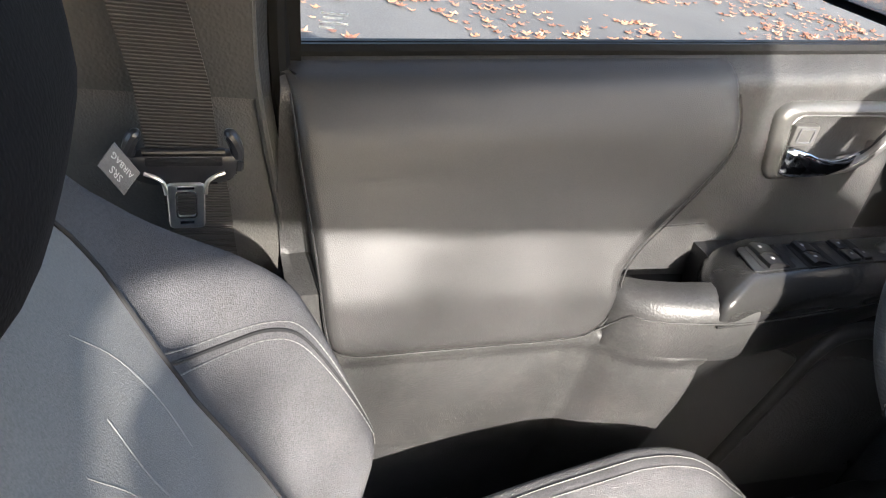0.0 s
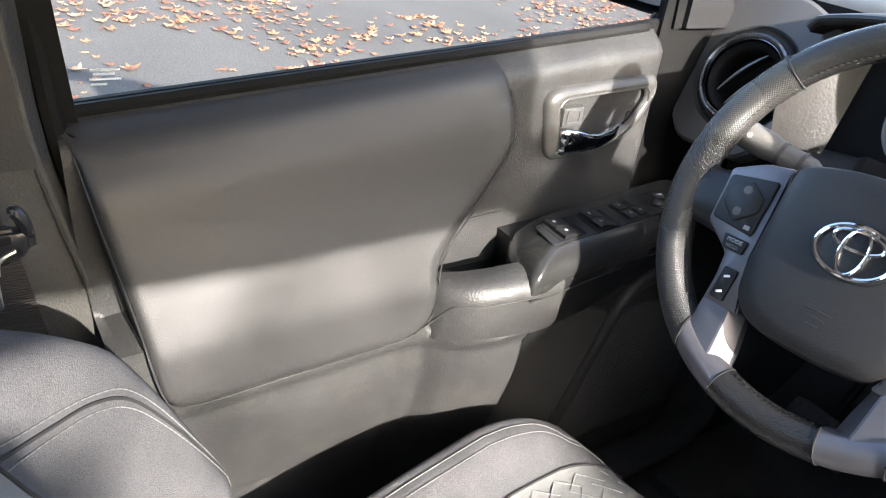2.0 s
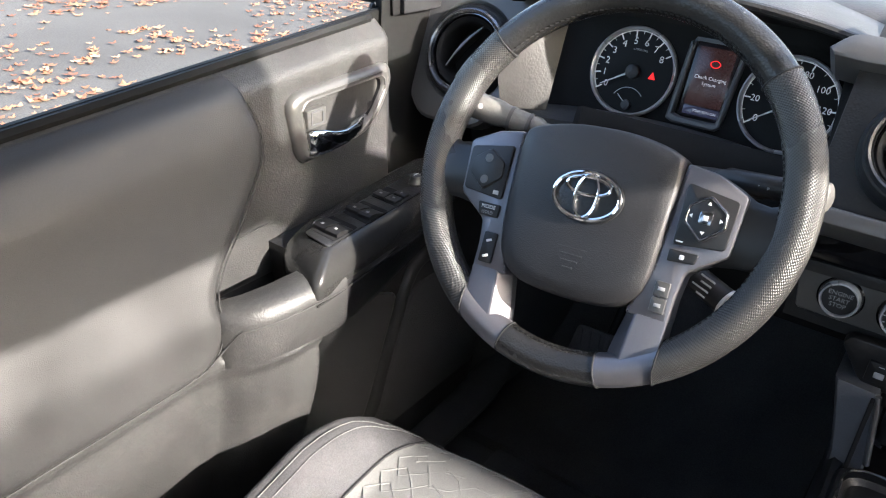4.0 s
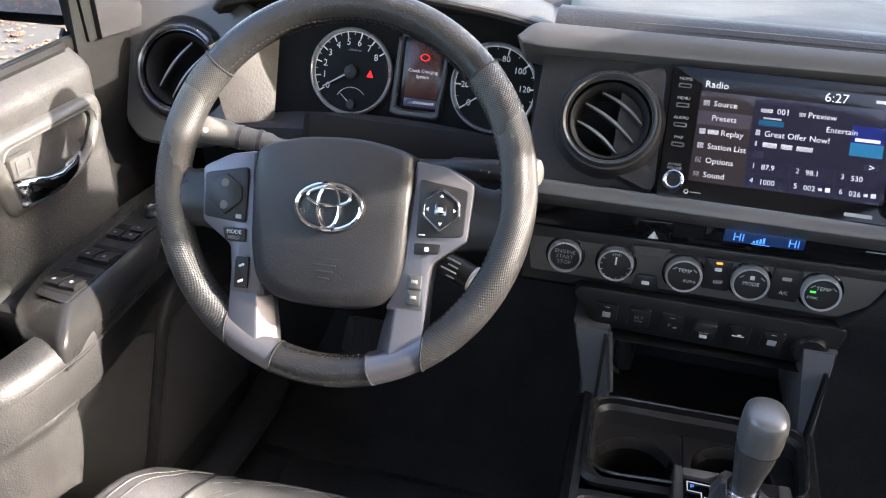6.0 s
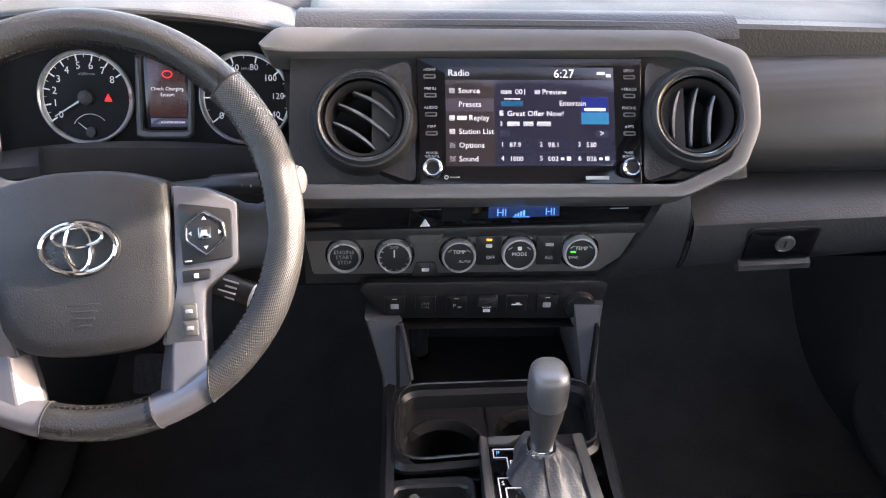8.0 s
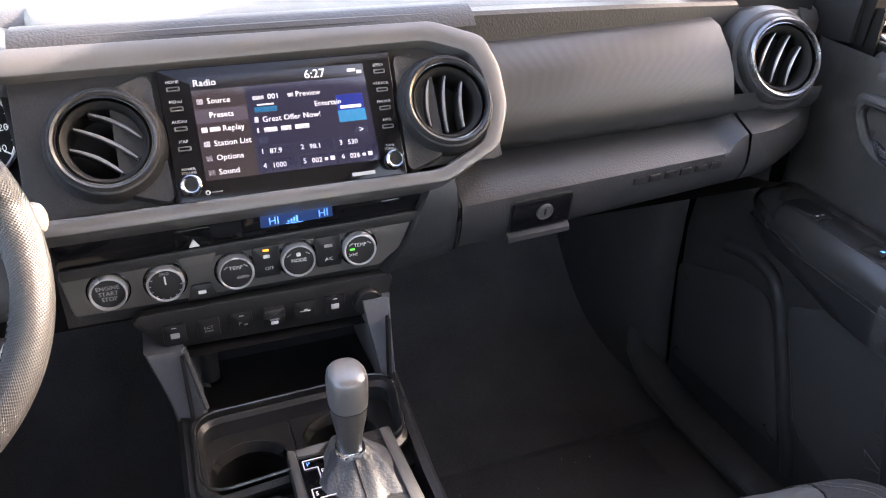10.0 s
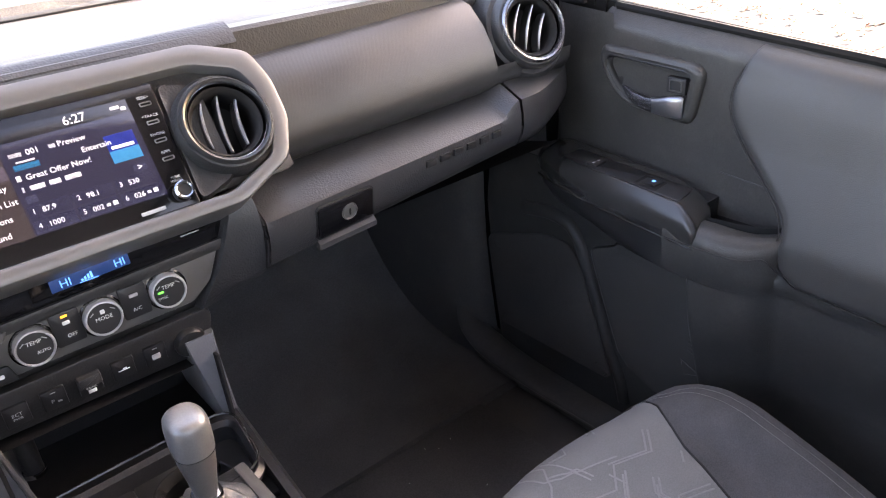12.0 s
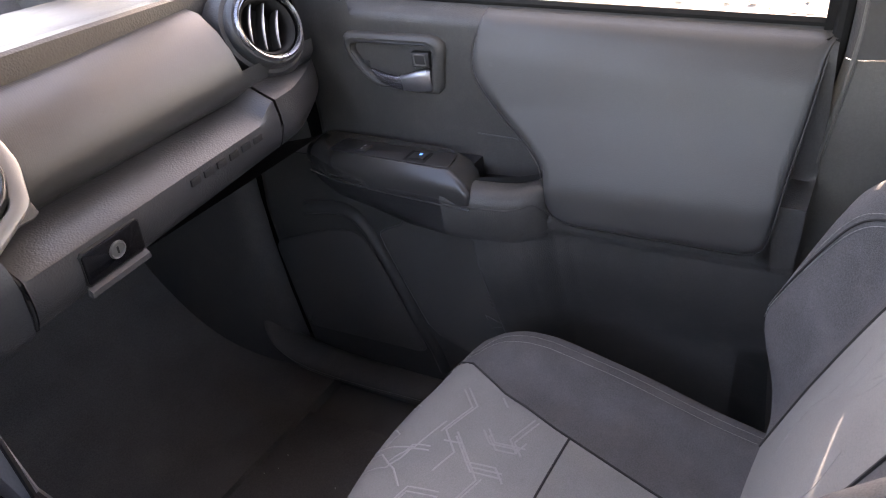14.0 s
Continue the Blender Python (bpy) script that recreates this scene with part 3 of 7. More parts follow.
def seat_belt(s):
    belt_t = thing("seat_belt", (s * 0.72, -0.71, 0.45), "dark brown woven seat belt with steel tongue on the pillar", "seat belt", "seat belts")
    # webbing from the roof anchor through the tongue down to the floor anchor
    def band(path, half, t=0.0012):
        secs = []
        for (x, y, z), (dy, dz) in path:
            d = Vector((0, dy, dz)).normalized() * half
            c = Vector((s * x, y, z))
            o = Vector((s * t, 0, 0))
            secs.append([c - d + o, c + d + o, c + d - o, c - d - o])
        return loft(secs)
    part("upper_webbing", band([((0.70, -0.785, 1.02), (1, 0.06)), ((0.700, -0.752, 0.80), (1, 0.06)), ((0.699, -0.724, 0.70), (1, 0.06)), ((0.699, -0.7165, 0.650), (1, 0.05))], 0.0245), WEB, belt_t)
    part("lower_webbing", band([((0.722, -0.7135, 0.64), (1, 0.05)), ((0.728, -0.706, 0.60), (1, 0.05)), ((0.734, -0.699, 0.55), (1, 0.06)), ((0.736, -0.688, 0.49), (1, 0.1)), ((0.738, -0.67, 0.40), (1, 0.15)), ((0.74, -0.65, 0.2), (1, 0.2))], 0.0245), WEB, belt_t)
    m = basis((s * 0.698, -0.7155, 0.645), (0, 1, 0.05), (0, -0.05, 1), (-s, 0, 0))
    # moulded yoke: two horns, a slot for the webbing and a neck that narrows to the tongue
    bar = resample(rounded([(-0.0360, 0.0040), (-0.0390, -0.0040), (-0.0345, -0.0155), (-0.0220, -0.0205), (0.0220, -0.0205), (0.0345, -0.0155), (0.0390, -0.0040), (0.0360, 0.0040)], 0.004), 56)
    gd = part("belt_guide", slab(bar, 0.011, at(m, 0, 0, -0.004), 0.003), GLOSSBLACK, belt_t, "black plastic belt yoke")
    part("guide_neck", slab(rounded([(-0.0215, -0.009), (-0.0150, -0.0160), (-0.0135, -0.0245), (0.0135, -0.0245), (0.0150, -0.0160), (0.0215, -0.009)], 0.002), 0.0085, at(m, 0, 0, -0.003), 0.002), GLOSSBLACK, gd)
    for k in (-1, 1):
        part("guide_horn", tube(smooth_path([m @ Vector((k * 0.0362, -0.0085, 0.002)), m @ Vector((k * 0.0368, 0.002, 0.002)), m @ Vector((k * 0.0352, 0.0120, 0.002)), m @ Vector((k * 0.0310, 0.0185, 0.001)), m @ Vector((k * 0.0278, 0.0165, 0.0))]), [0.0050] * 18 + [0.0046, 0.0040, 0.0034, 0.0026, 0.0018, 0.0010, 0.0004], 10), GLOSSBLACK, gd)
    part("guide_slot", slab(rounded([(-0.0262, -0.0035), (0.0262, -0.0035), (0.0262, 0.0025), (-0.0262, 0.0025)], 0.001), 0.002, at(m, 0, 0, 0.0062), 0.0005), MATTE, belt_t)
    part("guide_bar", tube([m @ Vector((x, 0.0055, 0.0035)) for x in (-0.028, 0.0, 0.028)], 0.0030, 10), BUTTON, belt_t)
    for k in (-1, 1):
        part("tongue_shoulder", tube(smooth_path([m @ Vector((k * 0.0275, -0.0095, 0.0070)), m @ Vector((k * 0.0205, -0.0118, 0.0082)), m @ Vector((k * 0.0150, -0.0165, 0.0086)), m @ Vector((k * 0.0135, -0.026, 0.0080))]), 0.0016, 8), STEEL, belt_t)
    outer = resample(rounded([(-0.0125, -0.055), (0.0125, -0.055), (0.0135, -0.017), (-0.0135, -0.017)], 0.004), 48)
    inner = resample(rounded([(-0.0062, -0.0445), (0.0062, -0.0445), (0.0062, -0.0245), (-0.0062, -0.0245)], 0.0022), 48)
    ko = min(range(48), key=lambda i: (outer[i] - Vector((-0.0125, -0.055))).length)
    ki = min(range(48), key=lambda i: (inner[i] - Vector((-0.0062, -0.0445))).length)
    ton = part("tongue", ring_plate(outer[ko:] + outer[:ko], inner[ki:] + inner[:ki], 0.0026, at(m, 0, 0, 0.0065), 0.0009), STEEL, belt_t, "worn bright steel belt tongue")
    oi = [p.copy() for p in inner]
    part("hole_collar", ring_plate(inset(ccw(oi), -0.0012), oi if ccw(oi) == oi else ccw(oi), 0.0010, at(m, 0, 0, 0.0089), 0.0003), GLOSSBLACK, ton)
    part("stamped_bar", plate(at(m, 0, -0.0205, 0.0092), -0.006, -0.0010, 0.006, 0.0010), DARKCHROME, ton)
    part("stamped_bar", plate(at(m, 0, -0.0492, 0.0092), -0.005, -0.0012, 0.005, 0.0012), DARKCHROME, ton)


seat_belt(-1)


# ---- front doors ----
BOLSTER_OUT = [(-0.245, 0.7425), (-0.222, 0.715), (-0.212, 0.68), (-0.217, 0.652), (-0.240, 0.622), (-0.270, 0.593), (-0.300, 0.565), (-0.317, 0.540),
               (-0.318, 0.512), (-0.326, 0.490), (-0.350, 0.471), (-0.42, 0.464), (-0.50, 0.459), (-0.560, 0.455), (-0.588, 0.463), (-0.600, 0.490),
               (-0.613, 0.56), (-0.628, 0.63), (-0.638, 0.685), (-0.643, 0.7065), (-0.55, 0.7155), (-0.45, 0.7245), (-0.35, 0.7335)]


def crease_z(y):
    """Height of the fold where the armrest's face turns in to the lower panel."""
    return table([(-0.64, 0.436), (-0.567, 0.441), (-0.43, 0.447), (-0.27, 0.464), (-0.20, 0.470), (0.06, 0.484)], y)


def armrest_x(y):
    """How far out the armrest's inner face lies."""
    return table([(-0.64, 0.694), (-0.42, 0.692), (-0.35, 0.688), (-0.325, 0.680), (-0.308, 0.662), (-0.29, 0.651), (-0.26, 0.641), (-0.22, 0.635), (-0.20, 0.634)], y)


def door_skin_x(y, z):
    """How far out the plain door trim lies."""
    top = belt(y) - 0.006
    x = table([(0.05, 0.738), (0.20, 0.728), (0.40, 0.722), (0.46, 0.732), (0.56, 0.742), (0.66, 0.744), (0.72, 0.747)], z)
    x += 0.024 * smoothstep(top - 0.030, top + 0.002, z) ** 2
    # the face under the bolster and armrest stands proud of the map pocket and ends in a rounded step
    zc = crease_z(y)
    face = armrest_x(y) + 0.007 * smoothstep(zc + 0.003, zc - 0.010, z) + 0.055 * smoothstep(zc - 0.02, 0.14, z)
    k = smoothstep(-0.196, -0.226, y + 0.05 * max(0.0, 0.44 - z)) * smoothstep(0.10, 0.20, z)
    # beside the pull pocket the face ends at the pocket's floor
    cut = 0.535 - 0.047 * smoothstep(-0.337, -0.324, y)
    k *= smoothstep(cut, cut - 0.013, z)
    x = mixv(x, min(x, face), k)
    # a rolled front end beside the dashboard
    x += 0.030 * smoothstep(-0.002, 0.034, y) ** 2 * smoothstep(0.50, 0.56, z)
    return x


def bolster_x(y, z):
    k = smoothstep(belt(y) - 0.06, belt(y) - 0.02, z)
    x = table([(0.45, 0.686), (0.475, 0.676), (0.52, 0.679), (0.56, 0.693), (0.62, 0.714), (0.68, 0.730), (0.715, 0.740)], z)
    return mixv(x, door_skin_x(y, max(z, 0.54)) - 0.005, k)


def pocket_front(z):
    """Front edge of the map pocket panel."""
    y = table([(0.165, -0.125), (0.178, -0.095), (0.19, -0.072), (0.21, -0.054), (0.24, -0.043), (0.30, -0.023), (0.36, -0.004), (0.385, 0.002)], z)
    return y - 0.050 * smoothstep(0.378, 0.412, z) ** 2


def door(s):
    far = s > 0
    grip = "black" if far else "chrome"
    d = thing("door_1" if s < 0 else "door_2", (s * 0.74, -0.30, 0.06), f"closed charcoal front door with grey padded bolster and {grip} handle", "door", "front doors", "structure")

    def P(x, y, z):
        return Vector((s * x, y, z))

    ys = [-0.645 + 0.684 * i / 150 for i in range(151)]
    rows = []
    for y in ys:
        top = belt(y) - 0.006
        row = []
        for k in range(101):
            z = top - (top - 0.055) * k / 100
            yy = y + (0.06 * (1 - smoothstep(0.05, 0.70, z)) if y < -0.60 else 0)
            row.append(P(door_skin_x(yy, z), yy, z))
        rows.append(row)
    part("trim_panel", sheet(rows), SOFT, d, sharp=60)
    # the lower trim runs on under the dashboard to the hinges
    fy = [0.038 + 0.262 * i / 20 for i in range(21)]
    part("lower_trim", sheet([[P(door_skin_x(0.0, z) + 0.001 + 0.05 * smoothstep(0.24, 0.30, y) ** 2, y, z) for z in [0.055 + 0.455 * k / 24 for k in range(25)]] for y in fy]), SOFT, d, sharp=60)
    if far:
        # on this side the trim runs on past the end of the dashboard
        part("front_trim", sheet([[P(min(door_skin_x(-0.012, z), 0.7475) - 0.0006 * (y > -0.01) + 0.03 * smoothstep(0.075, 0.12, y) ** 2, y, z) for z in [0.50 + (belt(y) - 0.508) * k / 16 for k in range(17)]] for y in [-0.012 + 0.132 * i / 14 for i in range(15)]]), SOFT, d, sharp=60)
    # inner edge that closes the trim to the window slot
    part("belt_top", sheet([[P(door_skin_x(y, belt(y) - 0.006) + dx, y, belt(y) - 0.006 + dz) for y in ys[::3]] for dx, dz in ((0, 0), (0.002, -0.001), (0.003, -0.006), (0.003, -0.03))]), SOFT, d)
    # padded bolster
    o = [Vector((p.x, min(p.y, belt(p.x) - 0.009))) for p in resample(smooth_loop(BOLSTER_OUT, 5), 160)]
    c = Vector((-0.43, 0.60))
    oo = ccw(o)

    def bx(p, dx):
        return min(bolster_x(p.x, p.y) + dx, door_skin_x(p.x, p.y) - 0.004 + dx * 0.3)
    secs = [[P(door_skin_x(p.x, p.y) + 0.002, p.x, p.y) for p in oo]]
    for off, dx in ((0.0008, 0.007), (0.0028, 0.003), (0.006, 0.0009)):
        secs.append([P(bx(p, dx), p.x, p.y) for p in inset(oo, off)])
    for k in (0.94, 0.87, 0.78, 0.68, 0.58, 0.48, 0.38, 0.28, 0.18, 0.07):
        secs.append([P(bx(p, 0), p.x, p.y) for p in [c + (p - c) * k for p in oo]])
    part("bolster", loft(secs, caps=(False, True)), BOLSTER, d, "grey woven padded door bolster", sharp=60)
    part("bolster_seam", tube([P(min(bolster_x(p.x, p.y), door_skin_x(p.x, p.y)) + 0.0028, p.x, p.y) for p in o[::2] if p.y < belt(p.x) - 0.025], 0.0009, 6), PIPING, d)
    dz = -0.012 if far else 0.0
    # armrest: soft pad behind, which slopes into the bolster, with a deep pull pocket
    def rest_top(y):
        return table([(-0.345, 0.520), (-0.325, 0.529), (-0.29, 0.535), (-0.25, 0.540), (-0.19, 0.544)], y) + dz * smoothstep(-0.335, -0.28, y)
    secs = []
    for i in range(17):
        y = -0.190 - 0.134 * i / 16
        xi, zt = armrest_x(y), rest_top(y)
        secs.append([P(x, y, z) for x, z in ((0.752, zt - 0.080), (xi + 0.046, zt - 0.078), (xi + 0.041, zt - 0.007), (xi + 0.037, zt - 0.001), (xi + 0.026, zt), (xi + 0.014, zt - 0.0012),
                                             (xi + 0.006, zt - 0.005), (xi + 0.0005, zt - 0.012), (xi - 0.0015, zt - 0.020), (xi - 0.0012, zt - 0.040), (xi - 0.0006, zt - 0.064), (xi + 0.004, zt - 0.074), (0.752, zt - 0.085))])
    part("armrest_rear", loft(secs), SOFT, d, sharp=50)
    part("armrest_seam", tube(smooth_path([P(armrest_x(y) - 0.0019, y, rest_top(y) - 0.0225) for y in (-0.195, -0.22, -0.25, -0.28, -0.300, -0.312)] + [P(0.6755, -0.324, 0.490), P(0.678, -0.345, 0.475)]), 0.0010, 6), PIPING, d)
    part("pocket_liner", sheet([[P(x, y, z) for x, z in ((0.748, 0.556), (0.742, 0.545), (0.738, 0.51), (0.725, 0.472), (armrest_x(y) + 0.047, 0.470), (armrest_x(y) + 0.0435, 0.53))] for y in [-0.200 - 0.122 * i / 8 for i in range(9)]]), MATTE, d)
    part("pocket_seam", tube([P(door_skin_x(y, z) - 0.0006, y, z) for y, z in ((-0.200, 0.566), (-0.25, 0.562), (-0.29, 0.557), (-0.318, 0.552))], 0.0010, 6), PLASTIC, d)
    # front of the armrest: bullnosed switch block, a lip under it and the dark underside
    secs = []
    for y, xi, zt in ((0.10, 0.700, 0.560), (0.055, 0.674, 0.560), (0.02, 0.656, 0.559), (-0.04, 0.645, 0.557), (-0.12, 0.638, 0.553), (-0.19, 0.634, 0.549), (-0.204, 0.6335, 0.5485)):
        zt += dz
        q = smoothstep(0.0, -0.16, y)          # towards the rear its face runs straight down
        secs.append([P(x, y, z) for x, z in ((0.755, zt - 0.004), (xi + 0.022, zt - 0.004), (xi + 0.010, zt - 0.008), (xi + 0.003, zt - 0.015), (xi, zt - 0.023), (xi + 0.001, zt - 0.029),
                                             (xi + 0.005 - 0.004 * q, zt - 0.031), (xi + 0.006 - 0.005 * q, zt - 0.045), (xi + 0.012 - 0.011 * q, zt - 0.065), (xi + 0.030 - 0.025 * q, zt - 0.080), (0.755, zt - 0.090))])
    part("armrest_front", loft(secs), PLASTIC, d, sharp=50)
    part("armrest_lip", tube(smooth_path([P(x, y, z + dz) for x, y, z in ((0.672, 0.07, 0.530), (0.657, 0.02, 0.529), (0.6455, -0.04, 0.527), (0.6385, -0.12, 0.523), (0.6335, -0.20, 0.5185), (0.633, -0.236, 0.5165))]), 0.0014, 6), BLOCK, d)
    m = basis((s * 0.668, -0.105, 0.5565 + dz), (s, 0, 0), (0, 1, 0.035), (0, -0.035, 1))
    rings = []
    for e, z in ((0.0, -0.030), (0.0, -0.020), (0.0008, -0.012), (0.004, -0.0045), (0.010, 0.0025), (0.0165, 0.0085), (0.019, 0.0100), (0.0205, 0.0104)):
        r_ = 2.0 * e          # the rear end slopes more than the side
        o_ = rounded([(-0.036 + e, -0.134 + r_), (0.026 - e * 0.4, -0.118 + r_), (0.054 - e * 0.3, -0.098 + r_), (0.066, 0.19 - e), (0.020 + e, 0.19 - e), (-0.012 + e, 0.125), (-0.026 + e, 0.04)], 0.013, 5)
        rings.append([Vector((p[0], p[1], z)) for p in o_])
    blkbm = loft(rings)
    blkbm.transform(m)
    sw = part("switch_block", blkbm, BLOCK, d, "satin black window switch block", sharp=50)
    plate_o = rounded([(-0.0125, -0.092), (0.030, -0.084), (0.040, 0.120), (-0.002, 0.122)], 0.006)
    part("switch_plate", slab(plate_o, 0.0014, at(m, 0, 0, 0.0102), 0.0005), PLASTIC if not far else BUTTON, sw)
    if not far:
        for yy, sc_ in ((-0.058, 1.0), (-0.005, 0.95)):
            part("switch_well", slab(rounded([(-0.0105, yy - 0.021), (0.0305, yy - 0.017), (0.0325, yy + 0.022), (-0.0085, yy + 0.020)], 0.003), 0.0006, at(m, 0, 0, 0.0114), 0.0002), MATTE, sw)
            for k in range(2):
                # a scooped rocker: raised rear lip, low front
                prof = ((-0.0175, 0.0), (-0.0170, 0.0040), (-0.0135, 0.0058), (-0.004, 0.0046), (0.005, 0.0020), (0.009, 0.0005))
                wb = loft([[Vector((x, y * sc_, z)) for y, z in prof] for x in (-0.0092, -0.0085, 0.0085, 0.0092)])
                wb.transform(at(m, 0.0005 + 0.0205 * k, yy + 0.003 + 0.002 * k, 0.0120))
                b = part("window_switch", wb, BUTTON, sw)
                part("switch_mark", plate(at(m, 0.0005 + 0.0205 * k, yy - 0.006, 0.0176), -0.0018, -0.0018, 0.0018, 0.0018, r=0.0008), GREYPRINT, b)
        part("switch_well", slab(rounded([(-0.0065, 0.030), (0.0345, 0.033), (0.0365, 0.066), (-0.0045, 0.066)], 0.003), 0.0006, at(m, 0, 0, 0.0114), 0.0002), MATTE, sw)
        for k in range(2):
            b = part("lock_switch", slab(rounded([(-0.0088, -0.008), (0.0088, -0.008), (0.0088, 0.007), (-0.0088, 0.007)], 0.002), 0.004, at(m, 0.0045 + 0.020 * k, 0.041 + 0.001 * k, 0.0118), 0.0012), BUTTON, sw)
            part("lock_mark", plate(at(m, 0.0045 + 0.020 * k, 0.041, 0.0159), -0.0016, -0.0012, 0.0016, 0.0012), GREYPRINT, b)
        b = part("lockout_switch", slab(rounded([(-0.0085, -0.006), (0.0085, -0.006), (0.0085, 0.006), (-0.0085, 0.006)], 0.002), 0.004, at(m, 0.006, 0.058, 0.0118), 0.001), BUTTON, sw)
        part("lock_mark", plate(at(m, 0.006, 0.058, 0.0159), -0.0012, -0.0014, 0.0012, 0.0014), GREYPRINT, b)
        k = part("mirror_knob", revolve([(0.0095, 0), (0.0095, 0.004), (0.0072, 0.007), (0.0068, 0.0125), (0.005, 0.0135), (0.0, 0.0135)], at(m, 0.014, 0.096, 0.0112), 20), BUTTON, sw)
        part("knob_mark", plate(at(m, 0.014, 0.096, 0.0248), -0.0012, -0.004, 0.0012, 0.004), GREYPRINT, k)
    else:
        b = part("lock_switch", slab(rounded([(-0.012, -0.009), (0.012, -0.009), (0.012, 0.009), (-0.012, 0.009)], 0.002), 0.003, at(m, 0.012, 0.066, 0.0116), 0.001), BUTTON, sw)
        for k in (-0.005, 0.005):
            part("lock_mark", plate(at(m, 0.012 + k, 0.066, 0.0147), -0.0022, -0.0016, 0.0022, 0.0016), GREYPRINT, b)
        part("switch_well", slab(rounded([(-0.009, -0.052), (0.023, -0.049), (0.025, -0.012), (-0.007, -0.014)], 0.003), 0.0006, at(m, 0, 0, 0.0114), 0.0002), MATTE, sw)
        prof = ((-0.0165, 0.0), (-0.0160, 0.0030), (-0.0125, 0.0046), (-0.004, 0.0034), (0.007, 0.0010), (0.011, 0.0004))
        wb = loft([[Vector((x, y, z)) for y, z in prof] for x in (-0.0112, -0.0105, 0.0105, 0.0112)])
        wb.transform(at(m, 0.008, -0.030, 0.0120))
        b = part("window_switch", wb, BUTTON, sw)
        part("switch_mark", plate(at(m, 0.008, -0.038, 0.0162), -0.0022, -0.0022, 0.0022, 0.0022), LIT_BLUE, b)
    # door pull bezel with a deep cup
    m = basis((s * 0.7425, -0.075, 0.672), (0, 1, 0), (0, 0, 1), (-s, 0, 0))
    outer = resample(rounded([(-0.094, 0.022), (-0.082, -0.040), (-0.072, -0.051), (0.030, -0.041), (0.058, -0.022), (0.082, 0.018), (0.076, 0.042), (-0.080, 0.033)], 0.018, 6), 64)
    inner = resample(rounded([(-0.072, 0.014), (-0.064, -0.036), (-0.054, -0.038), (0.022, -0.030), (0.044, -0.014), (0.063, 0.014), (0.060, 0.026), (-0.066, 0.019)], 0.010, 5), 64)
    k0 = min(range(64), key=lambda i: (outer[i] - Vector((-0.08, -0.046))).length)
    k1 = min(range(64), key=lambda i: (inner[i] - Vector((-0.062, -0.036))).length)
    outer, inner = outer[k0:] + outer[:k0], inner[k1:] + inner[:k1]
    mid = [a.lerp(b, 0.45) for a, b in zip(outer, inner)]
    hbm = loft([[Vector((p.x, p.y, z)) for p in q] for q, z in ((outer, -0.006), (outer, 0.0015), (inset(outer, 0.003), 0.0055), (inset(outer, 0.007), 0.0072), (mid, 0.0080), (inset(inner, -0.005), 0.0076), (inset(inner, -0.002), 0.0060), (inner, 0.002), (inner, -0.02))], caps=(False, False))
    hbm.transform(m)
    hb = part("handle_bezel", hbm, GREYPAINT if not far else SOFT, d, "satin graphite door pull bezel", sharp=60)
    part("bezel_bead", tube([m @ Vector((p.x, p.y, 0.0066)) for p in inset(inner, -0.0036)], 0.0012, 6, closed=True), GREYPAINT if not far else BUTTON, hb)
    part("handle_cup", loft([[m @ Vector((p.x * k, p.y * k, z)) for p in inner] for k, z in ((1.0, 0.002), (0.98, -0.012), (0.92, -0.026), (0.5, -0.030))], caps=(False, True)), MATTE if not far else PLASTIC, hb)
    lever = []
    for y, zc, h, w, dp in ((-0.067, -0.027, 0.0140, 0.003, 0.012), (-0.063, -0.027, 0.0160, 0.005, 0.014), (-0.045, -0.028, 0.0145, 0.006, 0.017), (-0.030, -0.0295, 0.0115, 0.006, 0.018), (-0.011, -0.0300, 0.0095, 0.006, 0.017), (0.015, -0.0265, 0.0085, 0.006, 0.012), (0.040, -0.0195, 0.0060, 0.004, 0.003), (0.050, -0.0160, 0.0030, 0.003, -0.004)):
        lever.append([m @ Vector((y, zc + h * math.copysign(abs(math.sin(a)) ** 0.6, math.sin(a)), dp - 0.006 + w * math.copysign(abs(math.cos(a)) ** 0.8, math.cos(a)))) for a in [2 * math.pi * i / 20 for i in range(20)]])
    part("door_handle", loft(lever), CHROME if not far else SMOKED, hb, "bright door handle lever")
    part("handle_hinge", box(0.010, 0.022, 0.012, pose(s * 0.748, -0.023, 0.664), 0.003), BUTTON, hb)
    part("lock_tab", slab(rounded([(-0.069, -0.010), (-0.039, -0.009), (-0.040, 0.013), (-0.070, 0.012)], 0.002), 0.009, at(m, 0, 0, 0.0), 0.0015), GREYPAINT if not far else BUTTON, hb)
    part("lock_rim", ring_plate([Vector(p) for p in resample(rounded([(-0.0645, -0.0065), (-0.0445, -0.006), (-0.0445, 0.0105), (-0.0645, 0.010)], 0.001), 24)], [Vector(p) for p in resample(rounded([(-0.0625, -0.0045), (-0.0465, -0.004), (-0.0465, 0.0085), (-0.0625, 0.008)], 0.001), 24)], 0.001, at(m, 0, 0, 0.0092), 0.0003), SILVER if not far else GREYPAINT, hb)
    # map pocket panel with its rolled front edge
    rows = []
    for k in range(41):
        z = 0.166 + 0.248 * k / 40
        yf = pocket_front(z)
        yr = -0.245
        row = [P(door_skin_x(0.0, z) + 0.002, yf + 0.0035, z), P(door_skin_x(0.0, z) - 0.0045, yf + 0.002, z), P(door_skin_x(0.0, z) - 0.0068, yf - 0.002, z)]
        row += [P(door_skin_x(0.0, z) - 0.0064, mixv(yf - 0.005, yr, j / 8), z) for j in range(9)]
        rows.append(row)
    top = rows[-1]
